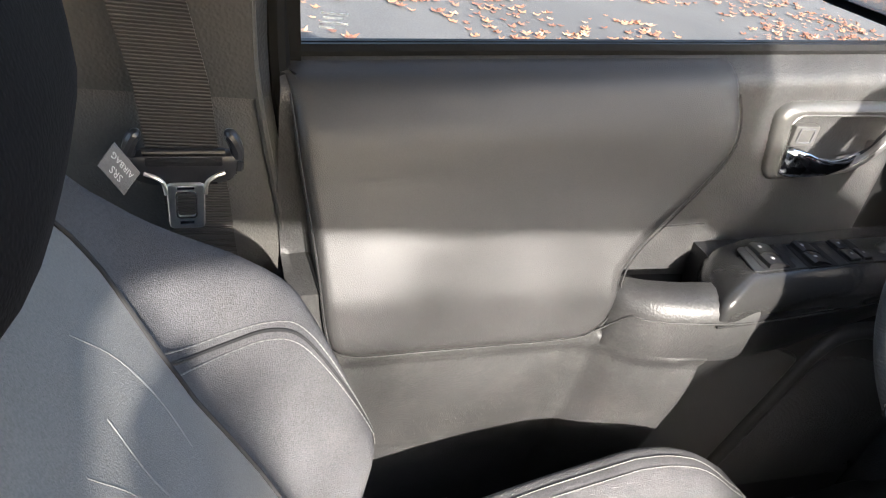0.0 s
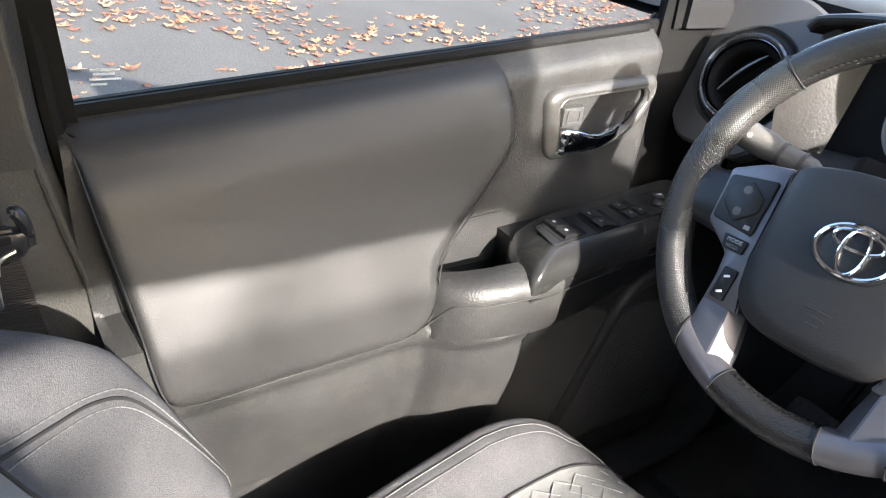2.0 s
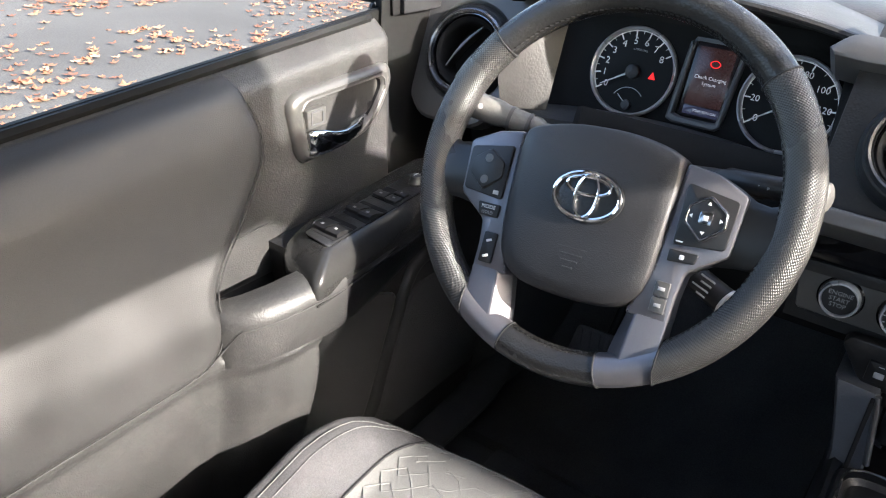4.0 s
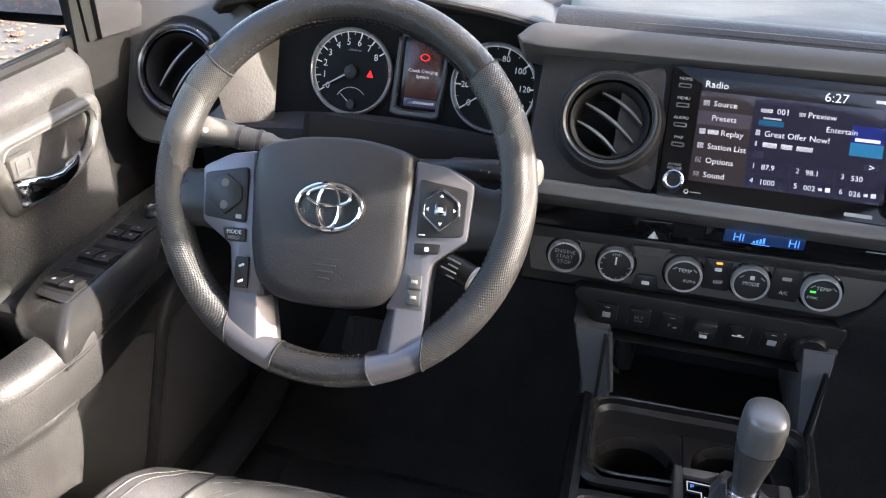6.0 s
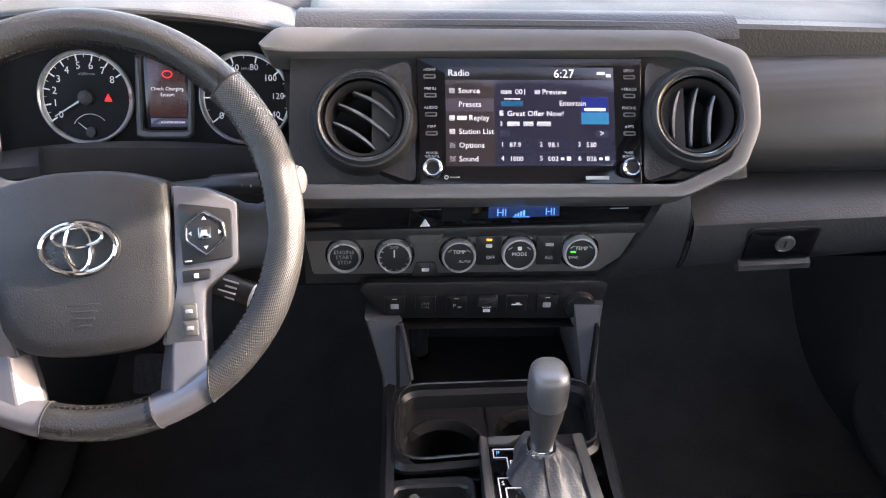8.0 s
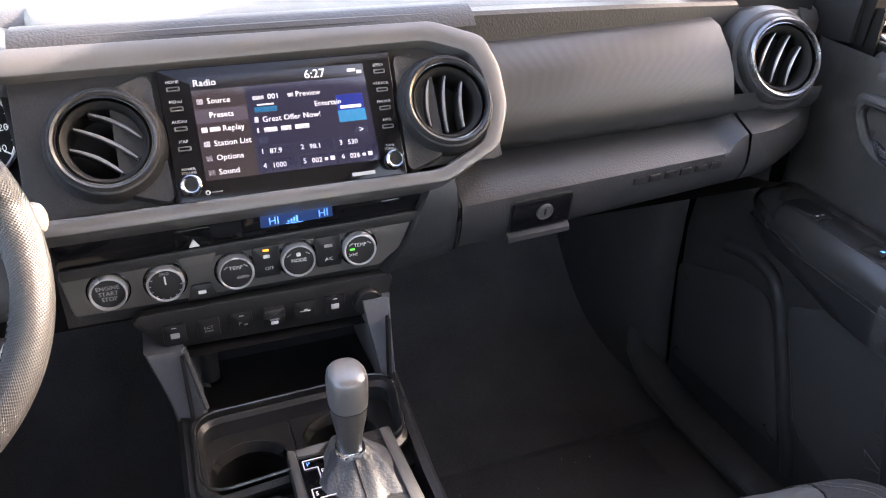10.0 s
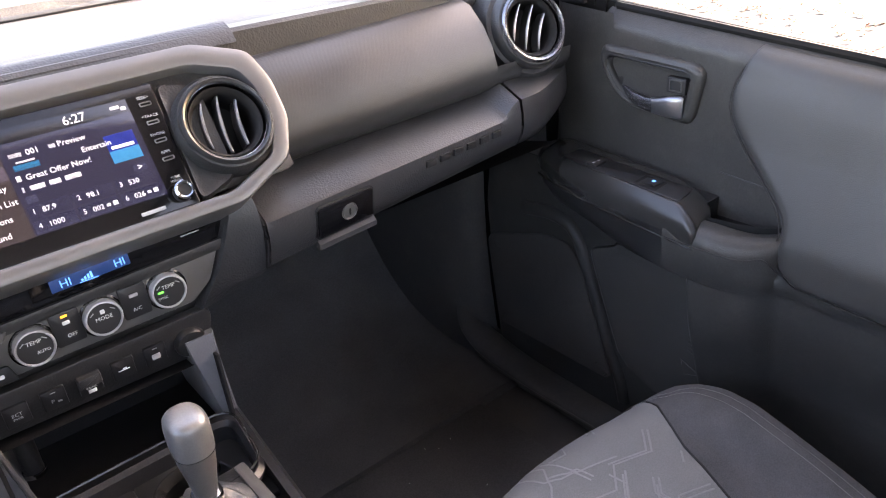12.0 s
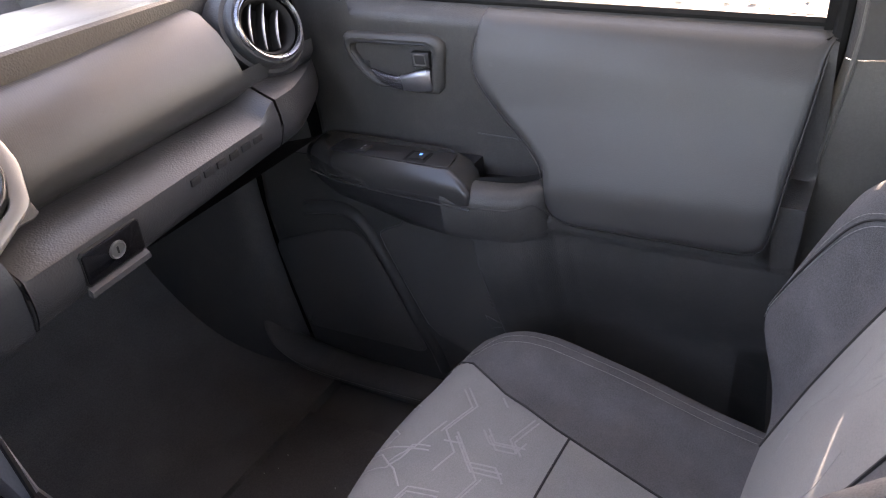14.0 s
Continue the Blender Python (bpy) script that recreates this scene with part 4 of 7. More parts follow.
    rows.append([p + Vector((s * 0.010, 0, 0.003)) for p in top])
    part("pocket_panel", sheet(rows), DOORLOW, d, "smooth map pocket panel", sharp=60)
    # raised ridge between the pocket and the grille
    ridge = smooth_path([(0.16, 0.412), (0.10, 0.420), (0.055, 0.412), (0.030, 0.388), (0.012, 0.335), (-0.010, 0.272), (-0.030, 0.205), (-0.050, 0.155), (-0.06, 0.10)])
    part("pocket_ridge", tube([P(door_skin_x(0.0, p.y) + 0.002, p.x, p.y) for p in ridge], 0.0125, 12), SOFT, d)
    gr = rounded([(0.052, 0.380), (0.028, 0.345), (0.004, 0.268), (-0.020, 0.195), (-0.034, 0.135), (0.25, 0.135), (0.26, 0.33), (0.11, 0.378)], 0.02, 5)
    g = part("speaker_grille", loft([[P(door_skin_x(0.0, p[1]) + dx, p[0], p[1]) for p in inset(ccw(gr), i)] for i, dx in ((0, 0.004), (0, -0.0035), (0.003, -0.0055), (0.03, -0.006))]), GRILLE, d, "perforated black loudspeaker grille")
    for y0 in (-0.18, -0.245):
        xk = 0.712 if y0 > -0.2 else 0.686
        tri = [(y0, 0.264), (y0 - 0.036, 0.250), (y0 - 0.008, 0.240)]
        part("moulded_mark", tube([P(xk, a, b) for a, b in tri], 0.0010, 5, closed=True), GREYPAINT, d)
    for k in range(4):
        part("moulded_bar", box(0.001, 0.014, 0.002, pose(s * 0.7135, -0.196, 0.282 + 0.007 * k, 20, 0, 0), 0.0), GREYPAINT, d)
    # window seal, glass and frame
    seal = [[P(x, y, belt(y) + dz) for x, dz in ((0.7735, -0.012), (0.7735, 0.0005), (0.776, 0.0025), (0.782, 0.0025), (0.785, -0.003), (0.785, -0.02))] for y in (-0.655, -0.4, -0.2, 0.045)]
    part("belt_seal", loft(seal), RUBBER, d)
    lip = [[P(door_skin_x(y, belt(y) + min(dz, -0.006)) + dx, y, belt(y) + dz) for dx, dz in ((0.001, -0.0072), (-0.0022, -0.0070), (-0.0030, -0.0055), (-0.0032, -0.0030), (0.0, 0.002), (0.004, 0.002), (0.004, -0.0072))] for y in [-0.645 + 0.69 * i / 30 for i in range(31)]]
    part("seal_lip", loft(lip), RUBBER, d, "black rubber window lip")
    part("sail_frame", loft([[P(0.765, y - 0.007, z), P(0.765, y + 0.010, z), P(0.792, y + 0.010, z), P(0.792, y - 0.007, z)] for y, z in ((0.045, 0.76), (0.035, 0.86), (0.01, 1.06), (-0.02, 1.15))]), RUBBER, d)
    part("rear_frame", loft([[P(x, y - 0.020, z), P(x, y + 0.012, z), P(x + 0.03, y + 0.012, z), P(x + 0.03, y - 0.020, z)] for x, y, z in ((0.762, -0.640, 0.70), (0.745, -0.660, 0.88), (0.70, -0.70, 1.15))]), RUBBER, d)
    sail = [[P(0.758, y0, z), P(0.756, mixv(y0, y1, 0.5), z), P(0.758, y1, z), P(0.785, y1, z), P(0.785, y0, z)] for z, y0, y1 in ((0.762, 0.052, 0.150), (0.80, 0.050, 0.125), (0.86, 0.044, 0.090), (0.93, 0.034, 0.048))]
    part("sail_cover", loft(sail), MATTE, d, "grained mirror sail cover", sharp=50)
    gl = sheet([[P(0.788 - 0.10 * (z - 0.70) ** 1.5, y, z) for z in (0.70, 0.80, 0.92, 1.04, 1.16)] for y in (-0.67, -0.3, 0.045)])
    w = part("window_glass", gl, GLASS, d)
    w.visible_shadow = False
    if s < 0:
        # etched maker's marks in the corner of the glass, too small to read
        for y0, y1, dz in ((-0.612, -0.590, 0.0), (-0.610, -0.594, -0.0035), (-0.613, -0.589, -0.0075), (-0.612, -0.600, -0.0115)):
            part("etched_mark", box(0.0006, y1 - y0, 0.0016, pose(-0.7860, (y0 + y1) / 2, 0.7325 + dz), 0.0), WHITE, w)
    # mirror outside
    mm = basis((s * 0.975, 0.195, 0.832), (1, 0, 0), (0, 0, 1), (0, -1, 0))
    mo = rounded([(-0.105, -0.096), (0.105, -0.092), (0.10, 0.08), (-0.09, 0.09)], 0.03, 5)
    mir = thing("side_mirror", (s * 0.86, 0.19, 0.74), "dark exterior side mirror on the door", "mirror", "side mirrors")
    mh = part("mirror_housing", dome(mo, [(1.0, 0.03), (1.02, 0.0), (0.98, -0.06), (0.8, -0.11), (0.4, -0.13)], mm), PLASTIC, mir)
    part("mirror_glass", slab(inset(ccw(mo), 0.012), 0.002, at(mm, 0, 0, 0.024) @ Matrix.Rotation(radians(-5), 4, "X") @ Matrix.Rotation(radians(-s * 9), 4, "Y"), 0.0008), CHROME, mh)
    part("mirror_arm", tube([(s * 0.80, 0.15, 0.765), (s * 0.86, 0.19, 0.77), (s * 0.92, 0.22, 0.78)], 0.028, 12), PLASTIC, mir)
    return d


GRILLE = mat("perforated grille", (0.070, 0.069, 0.068), 0.55, grain=1.0, grain_scale=300, spread=0.12, grain_kind="ribs")
DOORLOW = mat("smooth lower door plastic", (0.052, 0.0515, 0.051), 0.33, grain=0.3, grain_scale=520, spread=0.12, dust=0.03)
PIPING = mat("vinyl edge piping", (0.026, 0.0255, 0.025), 0.65, spread=0.1, spec=0.3)
door(-1)
door(1)


# ---- dashboard ----
dash = thing("dashboard", (0, 0.35, 0.45), "charcoal plastic dashboard with grained top and grey trim", "dashboard")


def strip(profile, xs, wave=None):
    """A sheet swept along x; wave(x) shifts the whole profile in y and z."""
    wave = wave or (lambda x: (0, 0))
    return sheet([[Vector((x, y + wave(x)[0], z + wave(x)[1])) for y, z in profile] for x in xs])


def spread_x(a, b, n):
    return [a + (b - a) * i / n for i in range(n + 1)]


# top pad over the whole width, its near edge rolled down; it sags a little towards the ends
def pad_wave(x):
    notch = smoothstep(-0.21, -0.235, x)      # set back behind the instruments
    return (0.02 * (abs(x) / 0.7) ** 2 + 0.125 * notch, -0.018 * (abs(x) / 0.7) ** 2)


part("top_pad", strip([(0.90, 0.775), (0.60, 0.805), (0.35, 0.822), (0.18, 0.830), (0.135, 0.829), (0.108, 0.824), (0.092, 0.815), (0.084, 0.803), (0.086, 0.78)], spread_x(-0.755, 0.755, 90), pad_wave), PAD, dash, "pebble-grained dash top pad")
part("defroster_slot", box(0.9, 0.03, 0.004, pose(0, 0.70, 0.8005, 4, 0, 0), 0.001), MATTE, dash)
# passenger side: trim panel, shelf and glove box
tp_prof = [(0.100, 0.800), (0.088, 0.796), (0.070, 0.790), (0.045, 0.765), (0.030, 0.740), (0.022, 0.715), (0.024, 0.698), (0.034, 0.684), (0.055, 0.672), (0.085, 0.662)]


def tp_wave(x):
    t = max(0, x - 0.2) / 0.5
    return (0.004 * t * t, 0.006 * t - 0.012 * max(0, t - 0.7))


part("trim_panel", strip(tp_prof, spread_x(0.215, 0.556, 24), tp_wave), TRIM, dash, "ribbed grey passenger trim panel")
part("vent_shelf", strip(tp_prof[5:], spread_x(0.556, 0.70, 8), tp_wave), TRIM, dash)
part("vent_back", box(0.20, 0.02, 0.16, pose(0.645, 0.125, 0.75), 0.0), MATTE, dash)
part("pad_front", strip([(0.104, 0.8305), (0.0850, 0.8295), (0.0805, 0.8255), (0.0795, 0.8050), (0.0815, 0.7820)], spread_x(-0.200, 0.600, 40), pad_wave), PADFRONT, dash, "dark grained edge of the dash top, darkened further for shade")
# glove box lid: a shallow shelf that rolls over into the upright face
LID = [(0.088, 0.690, 0.012), (0.066, 0.675, 0.012), (0.047, 0.6700, 0.013), (0.022, 0.6560, 0.015), (-0.0035, 0.6405, 0.018), (-0.0060, 0.6370, 0.019), (-0.0062, 0.620, 0.020), (-0.003, 0.604, 0.023), (0.003, 0.588, 0.027), (0.008, 0.580, 0.029), (0.028, 0.572, 0.029), (0.06, 0.568, 0.029)]


def lid_row(x, back=0.0, rise=0.0):
    k = (x - 0.18) / 0.38
    return [Vector((x, y + back, z + dz * k + (rise if i < 5 else 0))) for i, (y, z, dz) in enumerate(LID)]


gb = part("glove_box", sheet([lid_row(x, 0.0, 0.016 * smoothstep(0.53, 0.566, x)) for x in [0.1805, 0.1825] + spread_x(0.19, 0.53, 16) + spread_x(0.535, 0.5665, 8)]), DASH, dash, "charcoal glove box lid")
for x in (0.1785, 0.5685):
    part("lid_edge", tube([p + Vector((0, 0.003, -0.001)) for p in lid_row(x)[1:]], 0.0022, 6), MATTE, gb)
gm = basis((0.2795, -0.0025, 0.6105), (1, 0, 0.045), (0, -0.20, 0.98), (0, -0.98, -0.20))
lat = part("latch", slab(rounded([(-0.038, -0.016), (0.038, -0.016), (0.038, 0.024), (-0.038, 0.024)], 0.004), 0.007, at(gm, 0, 0.0, -0.004), 0.002), GLOSS, gb, "black glove box latch")
part("latch_frame", ring_plate([Vector(p) for p in resample(rounded([(-0.040, -0.018), (0.040, -0.018), (0.040, 0.026), (-0.040, 0.026)], 0.004), 40)], [Vector(p) for p in resample(rounded([(-0.0378, -0.0158), (0.0378, -0.0158), (0.0378, 0.0238), (-0.0378, 0.0238)], 0.004), 40)], 0.004, at(gm, 0, 0, -0.002), 0.001), MATTE, gb)
part("latch_lip", loft([[gm @ Vector((x, y, z)) for y, z in ((-0.030, -0.004), (-0.030, 0.004), (-0.027, 0.0075), (-0.021, 0.0065), (-0.017, 0.0))] for x in (-0.040, -0.034, 0.034, 0.040)]), DASH, gb)
part("lock_ring", revolve([(0.0105, 0), (0.0105, 0.002), (0.0090, 0.0028), (0.0082, 0.0015), (0.0, 0.0015)], at(gm, 0.004, 0.006, 0.0028), 28), GREYPAINT, lat)
part("key_slot", box(0.002, 0.008, 0.001, at(gm, 0.004, 0.006, 0.0048), 0.0), MATTE, lat)
# embossed badge on the lid: six plain bars
for k in range(6):
    bx = 0.408 + 0.0222 * k
    part("badge_bar", slab(rounded([(-0.0075, -0.0042), (0.0075, -0.0042), (0.0085, 0.0042), (-0.0065, 0.0042)], 0.001), 0.0030, basis((bx, -0.0058, 0.6245 + 0.052 * (bx - 0.18)), (1, 0, 0.05), (0, 0.0, 1), (0, -1, 0)), 0.0006), MATTE, gb)
part("end_panel", sheet([lid_row(x, 0.9 * max(0, x - 0.60) ** 1.3, 0.016) for x in spread_x(0.571, 0.715, 12)]), DASH, dash)
part("dash_end", sheet([[Vector((0.722, y, z)) for y in (0.10, 0.3, 0.6, 0.80)] for z in (0.52, 0.62, 0.70, 0.80)]), PLASTIC_LOW, dash)
part("under_panel", strip([(0.055, 0.566), (0.09, 0.552), (0.20, 0.53), (0.45, 0.52), (0.70, 0.52)], (0.14, 0.72)), MATTE, dash)
# the driver's side
part("knee_panel", strip([(0.06, 0.70), (0.045, 0.66), (0.06, 0.58), (0.11, 0.50), (0.22, 0.46), (0.70, 0.46)], spread_x(-0.715, -0.165, 44), lambda x: (0.115 * smoothstep(-0.50, -0.57, x), -0.055 * smoothstep(-0.50, -0.57, x))), MATTE, dash)
part("side_cheek_left", strip([(0.21, 0.81), (0.21, 0.78), (0.20, 0.72), (0.17, 0.62)], spread_x(-0.745, -0.53, 8)), MATTE, dash)


# hooded instrument binnacle
def hood_lip(t):
    """Front edge of the hood, t from its left end to its right end."""
    x = -0.6448 + 0.4232 * t
    return Vector((x, 0.118 - 0.0253 * math.sin(math.pi * t), 0.8026 + 0.0345 * math.sin(math.pi * t) ** 0.7))


lip = [hood_lip(i / 40) for i in range(41)]
lip[0].z = lip[-1].z = 0.798
BINNACLE = Matrix.Translation((-0.148, -0.711, 0.982)) @ Matrix.Scale(1.10, 4) @ Matrix.Translation((0.148, 0.711, -0.982))
top_rows = [[p + Vector((0, 0.33, -0.012 if p.z > 0.807 else 0.018)) for p in lip], [p + Vector((0, 0.2, -0.006)) for p in lip], [p + Vector((0, 0.07, 0.001)) for p in lip],
            [p + Vector((0, 0.02, 0.001)) for p in lip], [p + Vector((0, 0.004, -0.001)) for p in lip], [p + Vector((0, 0.0, -0.006)) for p in lip], [p + Vector((0, 0.004, -0.011)) for p in lip]]
for row in top_rows[:2]:
    for p in row:
        p.z = max(p.z, 0.80)
part("hood", sheet(top_rows), PAD, dash, "grained hood over the instruments")
part("hood_lip", tube([p + Vector((0, -0.001, -0.004)) for p in lip], 0.0045, 8), DASH, dash)
part("hood_underside", sheet([[p + Vector((0, 0.004, -0.011)) for p in lip], [Vector((mixv(-0.425, p.x, 0.93), 0.178, min(p.z - 0.016, 0.802))) for p in lip], [Vector((mixv(-0.425, p.x, 0.93), 0.184, 0.748)) for p in lip]]), MATTE, dash)
for s, x0, x1 in ((-1, -0.592, -0.548), (1, -0.205, -0.219)):
    bm = sheet([[Vector((x0, y0, z)) if k == 0 else Vector((mixv(x0, x1, k / 4), mixv(y0, y1, k / 4), z)) for k in range(5)] for z, y0, y1 in ((0.805, 0.008, 0.098), (0.77, 0.012, 0.086), (0.72, 0.018, 0.071), (0.685, 0.03, 0.06))])
    if s < 0:
        for v in bm.verts:      # its top falls away to the outer vent
            if v.co.z > 0.80:
                v.co.z -= 0.026 * (x1 - v.co.x) / (x1 - x0)
    bm.transform(BINNACLE if s > 0 else Matrix.Translation((-0.148, -0.711, 0.982)) @ Matrix.Scale(1.03, 4) @ Matrix.Translation((0.148, 0.711, -0.982)))
    part("cheek", bm, UPPERTRIM if s < 0 else DASH, dash)
ledge = [Vector((x, 0.028 - 0.02 * math.cos((x + 0.40) / 0.17 * 1.4), 0.688 + 0.016 * max(0, math.cos((x + 0.40) / 0.15 * 1.5)))) for x in spread_x(-0.575, -0.222, 30)]
bm = sheet([[p + Vector((0, 0.05, 0.004)) for p in ledge], [p + Vector((0, 0.01, 0.004)) for p in ledge], ledge, [p + Vector((0, 0.002, -0.012)) for p in ledge], [p + Vector((0, 0.03, -0.03)) for p in ledge]])
bm.transform(BINNACLE)
part("lower_ledge", bm, LEDGE_SKYLIT, dash, "ledge under the instruments, greyed for skylight")

# ---- centre stack ----
SCM = face_plane((0.002, 0.026, 0.740), 33.4)      # plane of the screen


def scr(x, z):
    """From x and height on the screen's plane to the plane's own coordinates."""
    return (x - 0.002, (z - 0.740) / math.cos(radians(33.4)))


f_out = rounded([scr(-0.262, 0.806), scr(-0.245, 0.672), scr(0.158, 0.6735), scr(0.222, 0.699), scr(0.2405, 0.735), scr(0.2405, 0.772), scr(0.228, 0.802), scr(0.172, 0.8195), scr(-0.240, 0.8195)], 0.012, 5)


def soft_line(points, r, seg=4):
    """An open line with its corners rounded, the same number of points for each corner."""
    p = [Vector(q) for q in points]
    out = [p[0]]
    for a, b, c in zip(p, p[1:], p[2:]):
        q = min(r, (a - b).length * 0.45, (c - b).length * 0.45)
        p0, p1 = b + (a - b).normalized() * q, b + (c - b).normalized() * q
        out += [p0 * (1 - t) ** 2 + b * 2 * t * (1 - t) + p1 * t * t for t in [k / seg for k in range(seg + 1)]]
    return out + [p[-1]]


c_out = soft_line([scr(-0.270, 0.8055), scr(-0.254, 0.8195), scr(0.172, 0.8195), scr(0.228, 0.802), scr(0.2405, 0.772), scr(0.2405, 0.735), scr(0.222, 0.699), scr(0.158, 0.6735), scr(-0.240, 0.6725)], 0.010)
c_in = soft_line([scr(-0.263, 0.7985), scr(-0.240, 0.7965), scr(0.160, 0.8005), scr(0.207, 0.787), scr(0.2175, 0.766), scr(0.2175, 0.738), scr(0.205, 0.706), scr(0.150, 0.6860), scr(-0.232, 0.6865)], 0.010)
c_rows = []
for a, b in zip(c_out, c_in):
    n_ = (b - a).normalized()
    c_rows.append([SCM @ Vector((q.x, q.y, z)) for q, z in ((a, -0.045), (a, 0.0065), (a + n_ * 0.0016, 0.0098), (a + n_ * 0.0045, 0.0110), (b - n_ * 0.0045, 0.0110), (b - n_ * 0.0016, 0.0098), (b, 0.0065), (b, -0.045))])
part("stack_surround", loft(c_rows), SILVER, dash, "satin silver surround of the centre stack", sharp=28)
part("stack_back", slab(inset(ccw(f_out), 0.006), 0.004, SCM, 0.001, -0.055), MATTE, dash)


def holed_panel(x0, x1, y0, y1, cx, cy, r, z, name, parent, n=64, m=None, t=0.004, material=None):
    """A flat panel with a round hole."""
    oo, ci = [], []
    for i in range(n):
        a = 2 * math.pi * i / n
        ex, ey = math.cos(a), math.sin(a)
        tx = ((x1 if ex > 0 else x0) - cx) / ex if abs(ex) > 1e-6 else 9
        ty = ((y1 if ey > 0 else y0) - cy) / ey if abs(ey) > 1e-6 else 9
        q = max(min(tx, ty), r + 0.001)
        oo.append(Vector((cx + ex * q, cy + ey * q)))
        ci.append(Vector((cx + ex * r, cy + ey * r)))
    return part(name, ring_plate(oo, ci, t, m, 0.0006, z, z - 0.03), material or DASH, parent)


holed_panel(-0.243, -0.112, -0.066, 0.082, -0.167, 0.0, 0.046, -0.012, "vent_panel", dash, m=SCM)
holed_panel(0.112, 0.228, -0.058, 0.076, 0.169, 0.004, 0.046, -0.012, "vent_panel", dash, m=SCM)
for s in (-1, 1):
    wing = rounded([(s * 0.114, -0.066), (s * 0.160, -0.050), (s * 0.160, 0.052), (s * 0.120, 0.066)], 0.012)
    part("vent_wing", dome(wing, [(1.0, -0.010), (1.0, 0.0), (0.96, 0.005), (0.5, 0.002), (0.1, 0.0)], at(SCM, 0.0, 0.0)), DASH, dash)
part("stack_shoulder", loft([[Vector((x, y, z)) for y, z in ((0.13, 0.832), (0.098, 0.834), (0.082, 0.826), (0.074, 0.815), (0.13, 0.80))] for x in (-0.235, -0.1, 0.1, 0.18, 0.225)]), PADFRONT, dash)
CLM = face_plane((0.0, 0.018, 0.600), 4)


def clm(x, z):
    return (x, z - 0.600)


part("stack_column", loft([[Vector((x, y, z)) for x, y in ((-0.235, 0.022), (0.105, 0.022), (0.118, 0.03), (0.118, 0.12), (-0.235, 0.12))] for z in (0.675, 0.60, 0.562, 0.555)]), PLASTIC, dash)
part("stack_cheek", loft([[Vector((x, y, z)) for x, y in ((xl, 0.016), (xl + 0.004, 0.008), (0.176, 0.000 + dy), (0.1765, 0.06), (xl, 0.06))] for z, xl, dy in ((0.672, 0.149, 0.012), (0.655, 0.143, 0.0), (0.63, 0.133, -0.004), (0.60, 0.120, 0.002), (0.575, 0.100, 0.012), (0.562, 0.09, 0.03))]), DASH, dash)
# fascia with the climate controls
cl = thing("climate_panel", (0, 0.02, 0.60), "graphite climate control panel with three chrome-ringed knobs", "control panel")
pan = rounded([clm(-0.232, 0.6185), clm(-0.225, 0.572), clm(0.088, 0.5735), clm(0.112, 0.590), clm(0.128, 0.622), clm(0.128, 0.6275)], 0.004)
part("panel", slab(pan, 0.006, CLM, 0.0015), GREYPAINT, cl)
part("upper_strip", slab([clm(-0.232, 0.6225), clm(0.132, 0.6305), clm(0.150, 0.664), clm(-0.232, 0.656)], 0.003, CLM, 0.001), GLOSS, cl)
part("strip_lip", box(0.37, 0.012, 0.006, at(CLM, -0.045, 0.0215, 0.004, 1.2), 0.002), PLASTIC, cl)
dsp = part("display_window", slab([clm(-0.054, 0.6335), clm(0.053, 0.636), clm(0.053, 0.6555), clm(-0.054, 0.653)], 0.002, CLM, 0.0006, 0.0026), GLOSS, cl)
part("display_ground", slab([clm(-0.036, 0.637), clm(0.040, 0.639), clm(0.040, 0.6515), clm(-0.036, 0.6495)], 0.0006, CLM, 0.0002, 0.0046), LIT_BLUEBG, dsp)
for x in (-0.022, 0.030):
    words("HI", 0.0115, at(CLM, x, 0.0435 + x * 0.02, 0.0055, 1.2), LIT_BLUE, dsp, "digits")
for k in range(4):
    part("fan_bar", plate(at(CLM, -0.008 + 0.003 * k, 0.0395, 0.0053), 0, 0, 0.002, 0.002 + 0.0015 * k), LIT_BLUE, dsp)
part("fan_line", plate(at(CLM, -0.010, 0.0380, 0.0053), 0, 0, 0.018, 0.0007), LIT_BLUE, dsp)
part("card_slot", plate(at(CLM, 0.105, 0.0470, 0.0032, 1.2), -0.010, -0.0006, 0.010, 0.0006), GREYPRINT, cl)
hz = part("hazard_switch", slab(rounded([clm(-0.122, 0.6255), clm(-0.084, 0.6265), clm(-0.086, 0.6480), clm(-0.120, 0.6470)], 0.003), 0.0045, CLM, 0.0008), GLOSS, cl, "black hazard light switch")
part("hazard_mark", slab([(-0.109, 0.0275), (-0.098, 0.0278), (-0.1035, 0.0365)], 0.0005, CLM, 0.0001, 0.0047), WHITE, hz)
part("hazard_chin", dome(rounded([clm(-0.124, 0.6195), clm(-0.083, 0.6205), clm(-0.088, 0.6100), clm(-0.119, 0.6095)], 0.004), [(1, 0.004), (1, 0.008), (0.9, 0.0095), (0.4, 0.0095)], CLM), GREYPAINT, cl)


